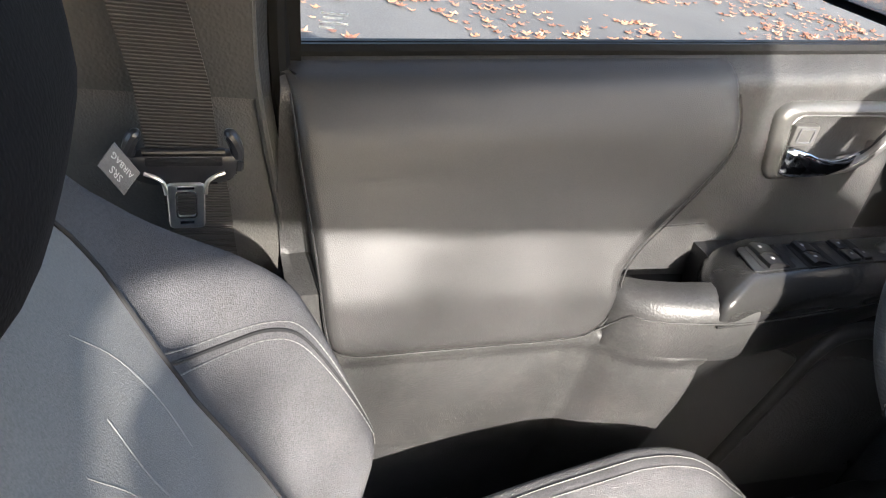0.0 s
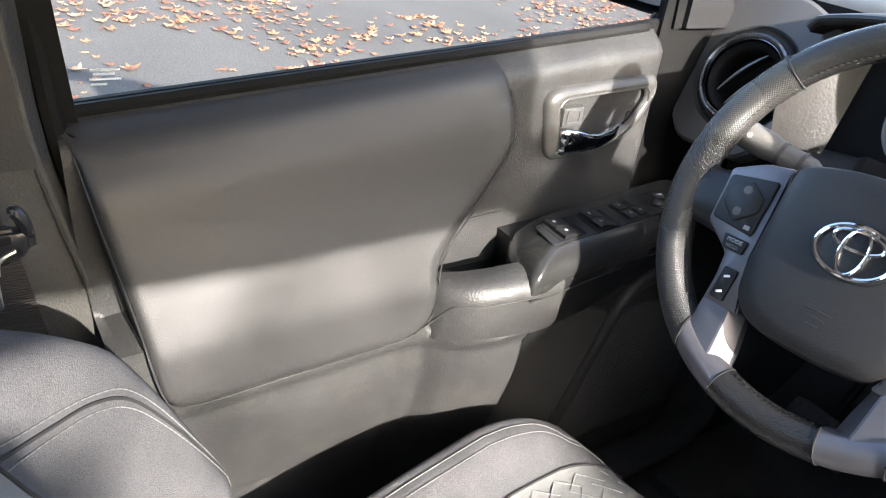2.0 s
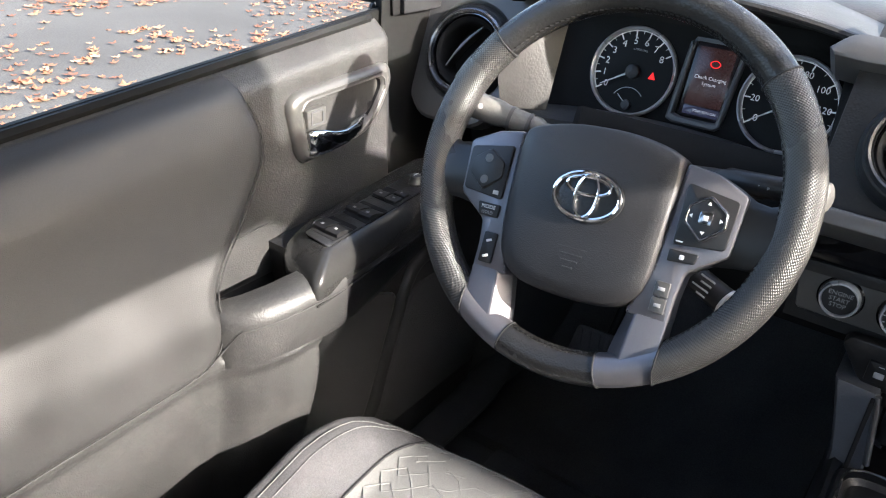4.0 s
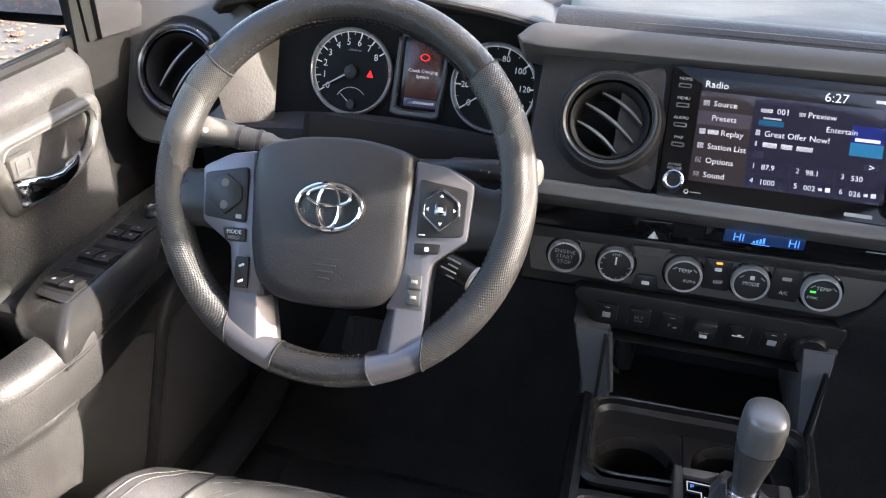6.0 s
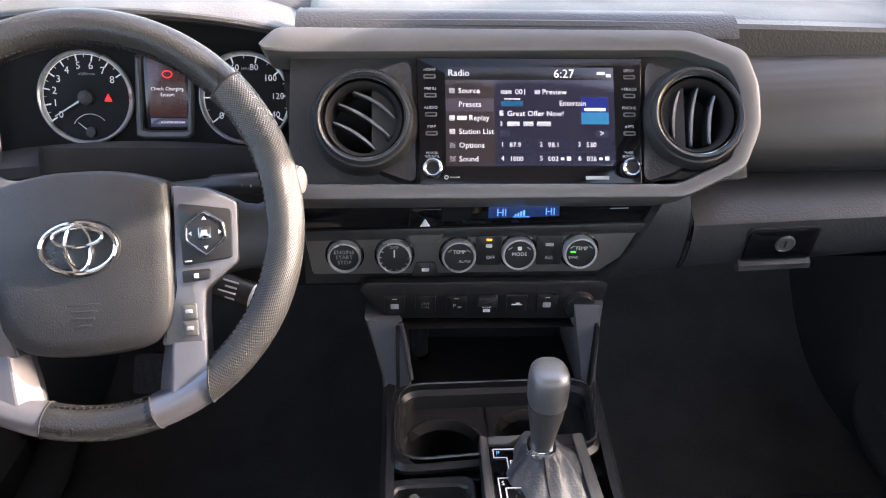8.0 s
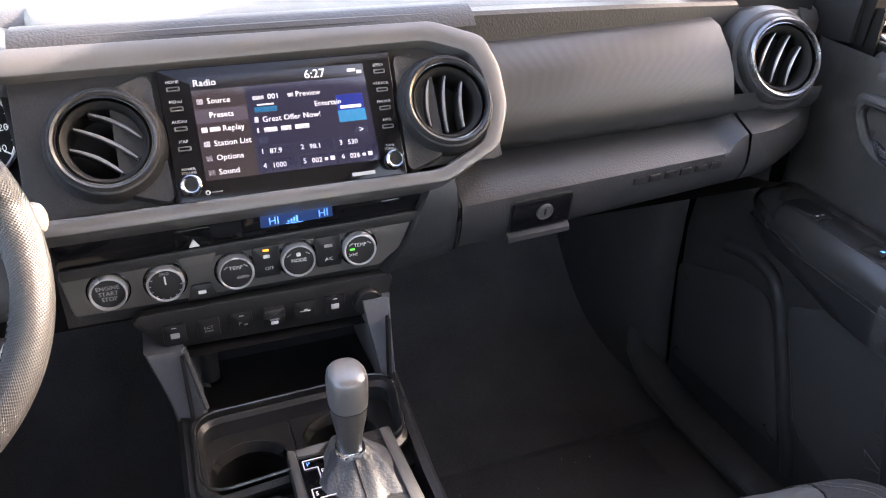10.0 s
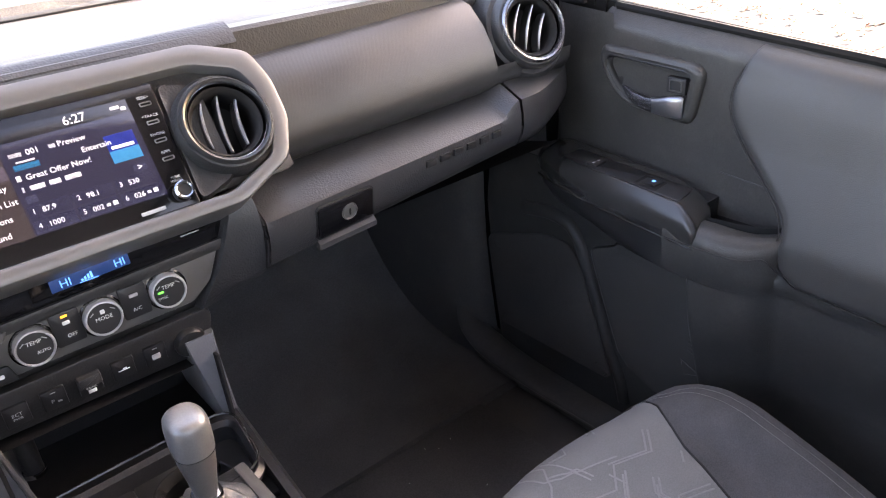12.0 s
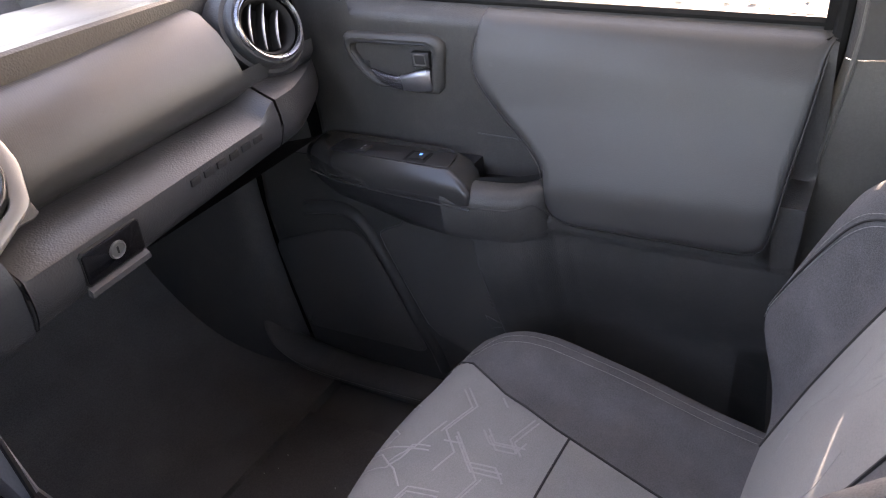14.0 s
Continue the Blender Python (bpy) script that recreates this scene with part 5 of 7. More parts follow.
def knob(x, z, r, kind):
    m = at(CLM, x, z - 0.600, 0.005)
    k = part("start_button" if kind == "start" else "rotary_knob", revolve([(r * 1.17, 0), (r * 1.17, 0.001), (r * 1.10, 0.002), (r * 1.08, 0.001), (r * 1.0, 0.001)], m, 40), GLOSS, cl)
    part("bright_ring", revolve([(r * 1.0, 0.0), (r * 1.0, 0.009), (r * 0.96, 0.011), (r * 0.90, 0.0112), (r * 0.86, 0.010), (r * 0.86, 0.006)], m, 40), SATINCHROME, k, "chrome ring")
    part("knob_face", revolve([(r * 0.87, 0.004), (r * 0.86, 0.0095 if kind != "start" else 0.007), (r * 0.5, 0.0102 if kind != "start" else 0.0075), (0, 0.0102 if kind != "start" else 0.0075)], m, 40), BUTTON, k)
    top = at(m, 0, 0, 0.0107 if kind != "start" else 0.0082)
    if kind == "start":
        for i, w_ in enumerate(("ENGINE", "START", "STOP")):
            words(w_, 0.0062, at(top, 0, 0.006 - 0.006 * i), GREYPRINT, k)
    elif kind == "drive":
        part("pointer", plate(top, -0.0008, 0.001, 0.0008, 0.010), WHITE, k)
        for i in range(9):
            a = radians(150 + 26 * i)
            part("tick", plate(at(top, r * 0.80 * math.cos(a), r * 0.80 * math.sin(a), 0, 150 + 26 * i), -0.0012, -0.0004, 0.0012, 0.0004), GREYPRINT, k)
        words("2WD", 0.0042, at(top, 0, 0.0125), GREYPRINT, k)
    else:
        words(kind, 0.0058, at(top, 0, 0.0065 if kind != "MODE" else 0.001), WHITE, k)
        for s_ in (-1, 1):
            part("tick", plate(at(top, s_ * 0.010, 0.008, 0, -35 * s_), -0.0025, -0.0005, 0.0025, 0.0005), GREYPRINT, k)
    return k


knob(-0.190, 0.5955, 0.0178, "start")
knob(-0.1365, 0.5955, 0.0185, "drive")
k1 = knob(-0.067, 0.5955, 0.0185, "TEMP")
words("AUTO", 0.0045, at(CLM, -0.061, -0.009, 0.0160), WHITE, k1)
k2 = knob(-0.002, 0.598, 0.0185, "MODE")
part("fan_mark", plate(at(CLM, -0.002, 0.006, 0.0160), -0.0022, -0.0022, 0.0022, 0.0022, r=0.001), WHITE, k2)
k3 = knob(0.065, 0.599, 0.0185, "TEMP")
part("sync_lamp", plate(at(CLM, 0.056, 0.0015, 0.0160), -0.0028, -0.001, 0.0028, 0.001), LIT_GREEN, k3)
words("SYNC", 0.004, at(CLM, 0.057, -0.005, 0.0160), WHITE, k3)
for x in (-0.0345, 0.0315):
    b = part("button_pad", slab(rounded([(x - 0.014, -0.017), (x + 0.014, -0.017), (x + 0.014, 0.018), (x - 0.014, 0.018)], 0.003), 0.004, at(CLM, 0, 0, 0.005), 0.001), BUTTON, cl)
    if x < 0:
        part("amber_lamp", plate(at(CLM, x, 0.0135, 0.0092), -0.003, -0.0012, 0.003, 0.0012), LIT_AMBER, b)
        part("defrost_mark", plate(at(CLM, x, 0.0065, 0.0092), -0.0035, -0.002, 0.0035, 0.002, r=0.0015), WHITE, b)
        words("OFF", 0.0055, at(CLM, x + 0.002, -0.0075, 0.0094), WHITE, b)
    else:
        part("air_mark", plate(at(CLM, x, 0.0075, 0.0092), -0.0045, -0.0018, 0.0045, 0.0018, r=0.001), GREYPRINT, b)
        words("A/C", 0.0055, at(CLM, x, -0.0080, 0.0094), WHITE, b)
hb_ = part("hill_button", slab(rounded([(-0.118, -0.030), (-0.088, -0.030), (-0.093, -0.013), (-0.113, -0.013)], 0.003), 0.004, at(CLM, 0, 0, 0.005), 0.001), BUTTON, cl)
part("hill_mark", plate(at(CLM, -0.103, -0.0215, 0.0092), -0.004, -0.002, 0.004, 0.002, r=0.001), WHITE, hb_)

# row of switches under the climate panel
rowt = thing("switch_row", (-0.035, 0.02, 0.53), "black row of square dash switches with a round socket cover", "switch panel")
RWM = face_plane((0.0, 0.014, 0.533), -8)
ro = rounded([(-0.176, 0.020), (-0.150, -0.022), (0.082, -0.0265), (0.100, 0.0), (0.104, 0.030), (-0.170, 0.030)], 0.014, 5)
part("row_panel", slab(ro, 0.010, RWM, 0.003, -0.008), PLASTIC, rowt)
for i, x in enumerate((-0.137, -0.1025, -0.068, -0.0335, 0.0005, 0.0345)):
    b = part("square_switch", slab(rounded([(x - 0.0115, -0.0115), (x + 0.0115, -0.0115), (x + 0.0115, 0.013), (x - 0.0115, 0.013)], 0.002), 0.004, at(RWM, 0, 0, 0.001), 0.001), BUTTON, rowt)
    if i in (0, 2, 5):
        part("tick", plate(at(RWM, x, 0.0095, 0.0052), -0.0025, -0.0004, 0.0025, 0.0004), GREYPRINT, b)
    if i == 1:
        words("ECT", 0.0055, at(RWM, x, 0.002, 0.0054), GREYPRINT, b)
        words("PWR", 0.0042, at(RWM, x, -0.003, 0.0054), GREYPRINT, b)
    elif i == 3:
        part("flap", slab(rounded([(x - 0.0115, 0.000), (x + 0.0115, 0.000), (x + 0.0115, 0.013), (x - 0.0115, 0.013)], 0.002), 0.006, at(RWM, 0, 0, 0.004), 0.002), DASH, b)
        words("REAR", 0.0045, at(RWM, x, -0.0035, 0.0054), WHITE, b)
        part("seat_mark", plate(at(RWM, x, -0.008, 0.0052), -0.004, -0.0025, 0.004, 0.0018), WHITE, b)
    elif i == 2:
        words("P", 0.0065, at(RWM, x - 0.002, -0.001, 0.0054), GREYPRINT, b)
        part("sensor_mark", plate(at(RWM, x + 0.004, -0.003, 0.0052), -0.002, -0.001, 0.002, 0.001), GREYPRINT, b)
    elif i == 4:
        part("usb_mark", plate(at(RWM, x, 0.0, 0.0052), -0.006, -0.0006, 0.006, 0.0006), WHITE, b)
        part("usb_dot", plate(at(RWM, x + 0.001, 0.0015, 0.0052), -0.002, -0.001, 0.002, 0.001), WHITE, b)
    else:
        part("switch_mark", plate(at(RWM, x, -0.001, 0.0052), -0.0045, -0.0035, 0.0045, 0.0035, r=0.0012), GREYPRINT, b)
cap = part("socket_cover", revolve([(0.0175, 0), (0.0175, 0.006), (0.0155, 0.009), (0.0, 0.0095)], at(RWM, 0.0725, -0.002, 0.001), 28), PLASTIC, rowt, "round black power socket cover")
part("cover_tab", slab([(0.0665, -0.0185), (0.0785, -0.0185), (0.0725, -0.0235)], 0.004, at(RWM, 0, 0, 0.003), 0.001), DARKCHROME, cap)


# ---- air vents ----
def vent(m, r, slat_turn, label, n=3, rim=None, ring=None):
    v = thing("air_vent", m.translation, label, "air vent", "round air vents")
    part("housing", revolve([(r * 1.22, -0.016), (r * 1.20, 0.004), (r * 1.10, 0.012), (r * 1.0, 0.013)], m, 48), rim or PLASTIC, v)
    part("outer_ring", revolve([(r * 1.06, 0.008), (r * 1.05, 0.016), (r * 1.0, 0.019), (r * 0.95, 0.0175), (r * 0.93, 0.012)], m, 48), ring or GLOSSBLACK, v, "satin ring")
    part("bright_ring", revolve([(r * 0.94, 0.010), (r * 0.928, 0.0150), (r * 0.905, 0.0152), (r * 0.885, 0.009)], m, 48), DARKCHROME, v, "thin bright ring")
    part("inner_ring", revolve([(r * 0.88, 0.008), (r * 0.85, 0.011), (r * 0.78, 0.008), (r * 0.73, 0.000), (r * 0.72, -0.03), (r * 0.3, -0.042), (0, -0.042)], m, 48), MATTE, v)
    mm = m @ Matrix.Rotation(radians(slat_turn), 4, "Z")
    for k in range(n):
        off = (k - (n - 1) / 2) * r * 0.42
        half = math.sqrt(max(0.0, (r * 0.72) ** 2 - off ** 2)) * 0.97
        secs = []
        for i in range(13):
            t = -1 + 2 * i / 12
            x = half * t
            y = off + r * 0.07 * (1 - t * t)
            secs.append([mm @ Vector((x, y + a, z)) for a, z in ((-0.0018, 0.003), (0.0, 0.0045), (0.0018, 0.003), (0.0022, -0.012), (-0.0014, -0.012))])
        sl = part("slat", loft(secs), SLAT, v)
        # A bright tapering line imitates the highlight along each slat.
        part("slat_glint", tube([mm @ Vector((half * 0.96 * t, off + r * 0.07 * (1 - t * t), 0.0042)) for t in [-1 + 2 * i / 12 for i in range(13)]], [0.0006 + 0.0013 * math.sin(math.pi * (i + 0.5) / 13) for i in range(13)], 6), SLAT_GLINT, sl)
    return v


SLAT = mat("black vent slat", (0.02, 0.02, 0.021), 0.30, spread=0.04)
SLAT_GLINT = mat("satin slat highlight", (0.34, 0.34, 0.35), 0.30, metal=0.6, spread=0.04)
vent(at(SCM, -0.167, 0.0, 0.003), 0.0445, -33, "round centre air vent with slats turned aslant")
vent(at(SCM, 0.169, 0.004, 0.003), 0.0445, 82, "round centre air vent with upright slats")
LVM = basis((-0.699, 0.119, 0.713), (1, 0.06, 0), (0, 0.34, 0.94), (0.06, -0.94, 0.34))
RVM = basis((0.628, 0.038, 0.754), (1, -0.16, 0), (0, 0.34, 0.94), (-0.16, -0.94, 0.34))
vent(LVM, 0.0526, 55, "round outer air vent in a silver surround", 2, None, SMOKED)
vent(RVM, 0.047, 62, "round outer air vent beside the passenger door", 3, DASH, SMOKED)
# silver surround of the driver's outer vent
o_ = [Vector(p) for p in resample(rounded([(-0.076, -0.067), (-0.050, -0.095), (0.034, -0.095), (0.095, -0.034), (0.095, 0.081), (0.022, 0.110), (-0.062, 0.101), (-0.076, 0.067)], 0.014, 5), 64)]
i_ = [Vector(p) for p in resample(circle(0.0627, 64), 64)]
a0 = min(range(64), key=lambda k: abs(math.atan2(o_[k].y, o_[k].x)))
o_ = o_[a0:] + o_[:a0]
part("vent_surround", ring_plate(o_, i_, 0.036, LVM, 0.004, -0.03, -0.03), SILVER, dash, "satin silver vent surround")
part("vent_pod", revolve([(0.075, -0.06), (0.070, -0.02), (0.062, -0.004), (0.052, 0.0)], RVM, 48), DASH, dash)

# ---- screen unit ----
hu = thing("touchscreen_unit", SCM.translation, "black glass touchscreen radio showing a station menu, with knobs", "touchscreen")
part("glass_panel", slab(rounded([(-0.1125, -0.0655), (0.1125, -0.0655), (0.1165, 0.0655), (-0.1145, 0.0655)], 0.003), 0.010, SCM, 0.0015, -0.004), GLOSS, hu)
ZS = 0.0062
SX0, SX1, SY0, SY1 = -0.0855, 0.0865, -0.0465, 0.0555


def sc(u, v):
    """Screen fractions from its lower left corner."""
    return SX0 + (SX1 - SX0) * u, SY0 + (SY1 - SY0) * v


def tile(name, u0, v0, u1, v1, material, z=ZS):
    (a, b), (c, d_) = sc(u0, v0), sc(u1, v1)
    return part(name, plate(at(SCM, 0, 0, z), a, b, c, d_, 0, 0.0003), material, lcd)


def line(text, u, v, size, material=None, align="LEFT"):
    x, y = sc(u, v)
    return words(text, size, at(SCM, x, y, ZS + 0.0007), material or LIT_WHITE, lcd, "screen_text", align)


lcd = part("display", plate(SCM, SX0, SY0, SX1, SY1, 0.0058, 0.0004), SCR_DARK, hu, "lit radio menu display")
tile("menu_ground", 0.0, 0.0, 0.29, 0.87, SCR_MENU)
tile("main_ground", 0.29, 0.0, 1.0, 0.87, SCR_MAIN)
tile("selected_tile", 0.0, 0.545, 0.285, 0.68, SCR_SEL, ZS + 0.0003)
line("Radio", 0.015, 0.935, 0.0095)
line("6:27", 0.64, 0.93, 0.0125)
tile("status_mark", 0.90, 0.925, 0.95, 0.955, LIT_DIM)
tile("status_mark", 0.955, 0.90, 0.985, 0.935, LIT_DIM)
for i, (wd, mt) in enumerate((("Source", None), ("Presets", LIT_DIM), ("Replay", None), ("Station List", None), ("Options", None), ("Sound", None))):
    v = 0.755 - 0.137 * i
    line(wd, 0.075 if i != 2 else 0.135, v, 0.0078, mt)
    tile("row_mark", 0.02, v - 0.025, 0.055, v + 0.03, LIT_DIM)
tile("brand_bar", 0.065, 0.755 - 0.274 - 0.02, 0.125, 0.755 - 0.274 + 0.025, LIT_WHITE)
tile("brand_bar", 0.325, 0.725, 0.39, 0.765, LIT_WHITE)
line("001", 0.41, 0.745, 0.0078)
tile("brand_bar", 0.525, 0.725, 0.56, 0.765, LIT_WHITE)
line("Preview", 0.57, 0.745, 0.0078)
tile("brand_tile", 0.325, 0.60, 0.455, 0.655, SCR_CYAN)
tile("brand_bar", 0.345, 0.665, 0.44, 0.685, LIT_DIM)
line("Entertain", 0.67, 0.63, 0.0075)
tile("caller_mark", 0.315, 0.505, 0.34, 0.56, LIT_WHITE)
line("Great Offer Now!", 0.36, 0.525, 0.0078)
tile("note_mark", 0.32, 0.40, 0.332, 0.45, LIT_WHITE)
for u0, u1 in ((0.36, 0.435), (0.455, 0.515), (0.535, 0.62)):
    tile("number_bar", u0, 0.40, u1, 0.448, LIT_WHITE)
tile("art_tile", 0.80, 0.50, 0.965, 0.70, SCR_NAVY)
tile("art_tile", 0.80, 0.42, 0.965, 0.54, SCR_CYAN, ZS + 0.0003)
tile("brand_bar", 0.82, 0.555, 0.945, 0.585, LIT_WHITE, ZS + 0.0006)
tile("arrow_key", 0.315, 0.29, 0.375, 0.36, SCR_KEY)
tile("arrow_key", 0.88, 0.29, 0.96, 0.36, SCR_KEY)
line(">", 0.92, 0.325, 0.009, None, "CENTER")
for i, wd in enumerate(("87.9", "98.1", "530", "1000", "002", "026")):
    u, v = 0.30 + 0.227 * (i % 3), 0.15 if i < 3 else 0.01
    tile("preset_key", u, v, u + 0.215, v + 0.125, SCR_KEY)
    line(str(i + 1), u + 0.02, v + 0.065, 0.007, LIT_DIM)
    line(wd, u + 0.07, v + 0.06, 0.007)
    if i > 3:
        tile("key_mark", u + 0.145, v + 0.05, u + 0.165, v + 0.075, LIT_DIM, ZS + 0.0004)
        tile("key_mark", u + 0.18, v + 0.045, u + 0.205, v + 0.085, LIT_DIM, ZS + 0.0004)
part("brand_bar", plate(at(SCM, 0.066, -0.0585, 0.0060), -0.011, -0.0018, 0.013, 0.0018), GREYPRINT, hu)
part("port_mark", revolve([(0.0024, 0), (0.0024, 0.0004), (0.0012, 0.0004)], at(SCM, -0.0855, -0.0575, 0.0060), 16), GREYPRINT, hu)
part("port_line", plate(at(SCM, -0.077, -0.0575, 0.0060), -0.005, -0.0004, 0.005, 0.0004), GREYPRINT, hu)
for s, names in ((-1, ("HOME", "MENU", "AUDIO", "MAP")), (1, ("SEEK>", "<TRACK", "PHONE", "APPS"))):
    for i, wd in enumerate(names):
        x, y = s * 0.1005 + (0.0015 if s > 0 else 0) + 0.001 * (1.5 - i) * 0.5 * s, 0.0455 - 0.0195 * i
        b = part("side_key", ring_plate([Vector(p) for p in resample(rounded([(-0.0062, -0.0022), (0.0062, -0.0022), (0.0062, 0.0022), (-0.0062, 0.0022)], 0.001), 24)],
                                        [Vector(p) for p in resample(rounded([(-0.0048, -0.0011), (0.0048, -0.0011), (0.0048, 0.0011), (-0.0048, 0.0011)], 0.0006), 24)], 0.0015, at(SCM, x, y, 0.0055), 0.0003), SILVER, hu, "slim bright-edged key")
        words(wd, 0.0044, at(SCM, x, y + 0.0068, 0.0064), GREYPRINT, b)
    x = s * 0.0995
    kn = part("control_knob", revolve([(0.0095, 0), (0.0095, 0.011), (0.0088, 0.0125), (0.0068, 0.0128), (0.0062, 0.0105), (0.004, 0.010), (0, 0.010)], at(SCM, x, -0.050, 0.005), 36), BUTTON, hu)
    part("knob_ring", revolve([(0.0098, 0.008), (0.0096, 0.0125), (0.0080, 0.0138), (0.0066, 0.0130)], at(SCM, x, -0.050, 0.005), 36), DARKCHROME, kn, "bright knob ring")
    for i, wd in enumerate(("POWER", "VOLUME") if s < 0 else ("TUNE", "SCROLL")):
        words(wd, 0.0036, at(SCM, x, -0.033 - 0.0036 * i, 0.0064), GREYPRINT, kn)

# ---- instruments ----
ic = thing("instrument_cluster", (-0.40, 0.09, 0.70), "instrument cluster with two round dials and a warning screen", "instrument cluster")
ICM = face_plane((-0.3988, 0.158, 0.7246), 16.7) @ Matrix.Scale(1.10, 4)
part("cluster_panel", slab(rounded([(-0.190, -0.062), (0.150, -0.062), (0.150, 0.068), (-0.190, 0.068)], 0.02), 0.004, ICM, 0.001, -0.008), MATTE, ic)


DIALFACE = mat("black dial face", (0.005, 0.005, 0.0055), 0.5, spread=0.05, spec=0.2)
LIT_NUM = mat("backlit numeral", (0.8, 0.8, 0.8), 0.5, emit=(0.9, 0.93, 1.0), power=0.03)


def dial(x, r, texts, a0, da, needle, label):
    m = at(ICM, x, 0.0, -0.003)
    dd = part("dial", revolve([(r, 0.0), (r * 0.97, 0.001), (0, 0.001)], m, 56), DIALFACE, ic, label)
    part("dial_ring", revolve([(r * 1.02, 0.0), (r * 1.02, 0.006), (r * 0.985, 0.0075), (r * 0.95, 0.006), (r * 0.94, 0.001)], m, 56), SATINCHROME, dd, "silver dial ring")
    n = len(texts)
    for i, w_ in enumerate(texts):
        a = a0 + da * i
        words(w_, 0.0105 if len(w_) < 2 else 0.0092, at(m, r * 0.69 * math.cos(radians(a)), r * 0.69 * math.sin(radians(a)), 0.0016), LIT_NUM, dd, "numeral")
        part("tick", plate(at(m, r * 0.87 * math.cos(radians(a)), r * 0.87 * math.sin(radians(a)), 0.0014, a), -0.004, -0.0007, 0.004, 0.0007), LIT_NUM, dd)
        if i < n - 1:
            part("tick", plate(at(m, r * 0.9 * math.cos(radians(a + da / 2)), r * 0.9 * math.sin(radians(a + da / 2)), 0.0014, a + da / 2), -0.002, -0.0003, 0.002, 0.0003), WHITE, dd)
    arc = [m @ Vector((r * 0.925 * math.cos(radians(a0 + da * (n - 1) * i / 40)), r * 0.925 * math.sin(radians(a0 + da * (n - 1) * i / 40)), 0.0016)) for i in range(41)]
    part("scale_arc", tube(arc, 0.0005, 4), LIT_NUM, dd)
    part("needle_hub", revolve([(r * 0.17, 0.001), (r * 0.16, 0.006), (r * 0.12, 0.007), (0, 0.007)], m, 24), DASH, dd)
    nm = at(m, 0, 0, 0.005, needle)
    part("needle", slab([(0, -0.0012), (r * 0.80, -0.0004), (r * 0.80, 0.0004), (0, 0.0012)], 0.0008, nm, 0.0002), WHITE, dd, "white needle")
    return dd, m


tach, tm = dial(-0.082, 0.0475, ("0", "1", "2", "3", "4", "5", "6", "7", "8"), 213, -22.5, 211, "black rev counter")
part("warning_lamp", slab([(0.018, -0.004), (0.026, -0.004), (0.022, 0.004)], 0.0006, at(tm, 0, 0, 0.001), 0.0001), LIT_RED, tach)
part("temp_hub", revolve([(0.0055, 0.001), (0.005, 0.004), (0, 0.0045)], at(tm, 0.002, -0.036, 0), 18), DASH, tach)
part("temp_needle", slab([(0, -0.0006), (0.016, -0.0002), (0.016, 0.0002), (0, 0.0006)], 0.0006, at(tm, 0.002, -0.036, 0.003, 140), 0.0002), WHITE, tach)
part("temp_arc", tube([tm @ Vector((0.002 + 0.019 * math.cos(radians(a)), -0.036 + 0.019 * math.sin(radians(a)), 0.0016)) for a in range(40, 160, 8)], 0.0004, 4), WHITE, tach)
words("x1000r/min", 0.0036, at(tm, 0.002, 0.024, 0.0016), GREYPRINT, tach)
dial(0.083, 0.0475, ("0", "20", "40", "60", "80", "100", "120", "140"), 215, -35.3, 215, "black speedometer")
words("MPH", 0.0042, at(ICM, 0.083, 0.030, -0.001), GREYPRINT, ic)
md = part("centre_frame", ring_plate([Vector(p) for p in resample(rounded([(-0.031, -0.042), (0.027, -0.042), (0.033, 0.046), (-0.027, 0.046)], 0.003), 32)],
                                     [Vector(p) for p in resample(rounded([(-0.024, -0.034), (0.022, -0.034), (0.028, 0.046), (-0.021, 0.046)], 0.002), 32)], 0.008, at(ICM, -0.001, 0, -0.003), 0.002), SILVER, ic, "silver frame of the warning screen")
part("warning_screen", plate(at(ICM, 0.001, 0, 0.0), -0.022, -0.032, 0.023, 0.045), SCR_DARK, md)
part("warning_ground", plate(at(ICM, 0.001, 0, 0.0006), -0.018, -0.020, 0.020, 0.040), SCR_RED, md)
for i, wd in enumerate(("Check Charging", "System")):
    words(wd, 0.0052, at(ICM, 0.002, 0.009 - 0.006 * i, 0.0014), LIT_WHITE, md)
part("battery_mark", ring_plate([Vector(p) for p in resample(circle(0.0055, 16, 0, 0, 0.004), 16)], [Vector(p) for p in resample(circle(0.0045, 16, 0, 0, 0.003), 16)], 0.0004, at(ICM, 0.003, 0.024, 0.0012), 0.0001), LIT_RED, md)
part("status_bar", plate(at(ICM, 0.001, 0, 0.0006), -0.018, -0.030, 0.020, -0.021), SCR_KEY, md)
words("IGNITION ON", 0.0038, at(ICM, 0.006, -0.0255, 0.0014), LIT_WHITE, md)


# ---- steering wheel and column ----
WM = basis((-0.403, -0.103, 0.688), (1, 0, 0), (0, 0.4430, 0.8965), (0, -0.8965, 0.4430)) @ Matrix.Rotation(radians(4), 4, "Z")
sw_ = thing("steering_wheel", WM.translation, "leather four-spoke steering wheel with silver lower spokes and buttons", "steering wheel")
SPOKE = mat("satin spoke silver", (0.175, 0.170, 0.185), 0.34, metal=0.6, grain=0.04, grain_scale=900, spread=0.04)
RIM_R, RIM_T = 0.1725, 0.0160


def rim_end(spec, r):
    """The angle of a rim joint: a plain angle, or an upright cut at a given x below the hub."""
    if spec[0] == "a":
        return spec[1]
    return spec[2] - math.degrees(math.acos(max(-1, min(1, spec[1] / r))))


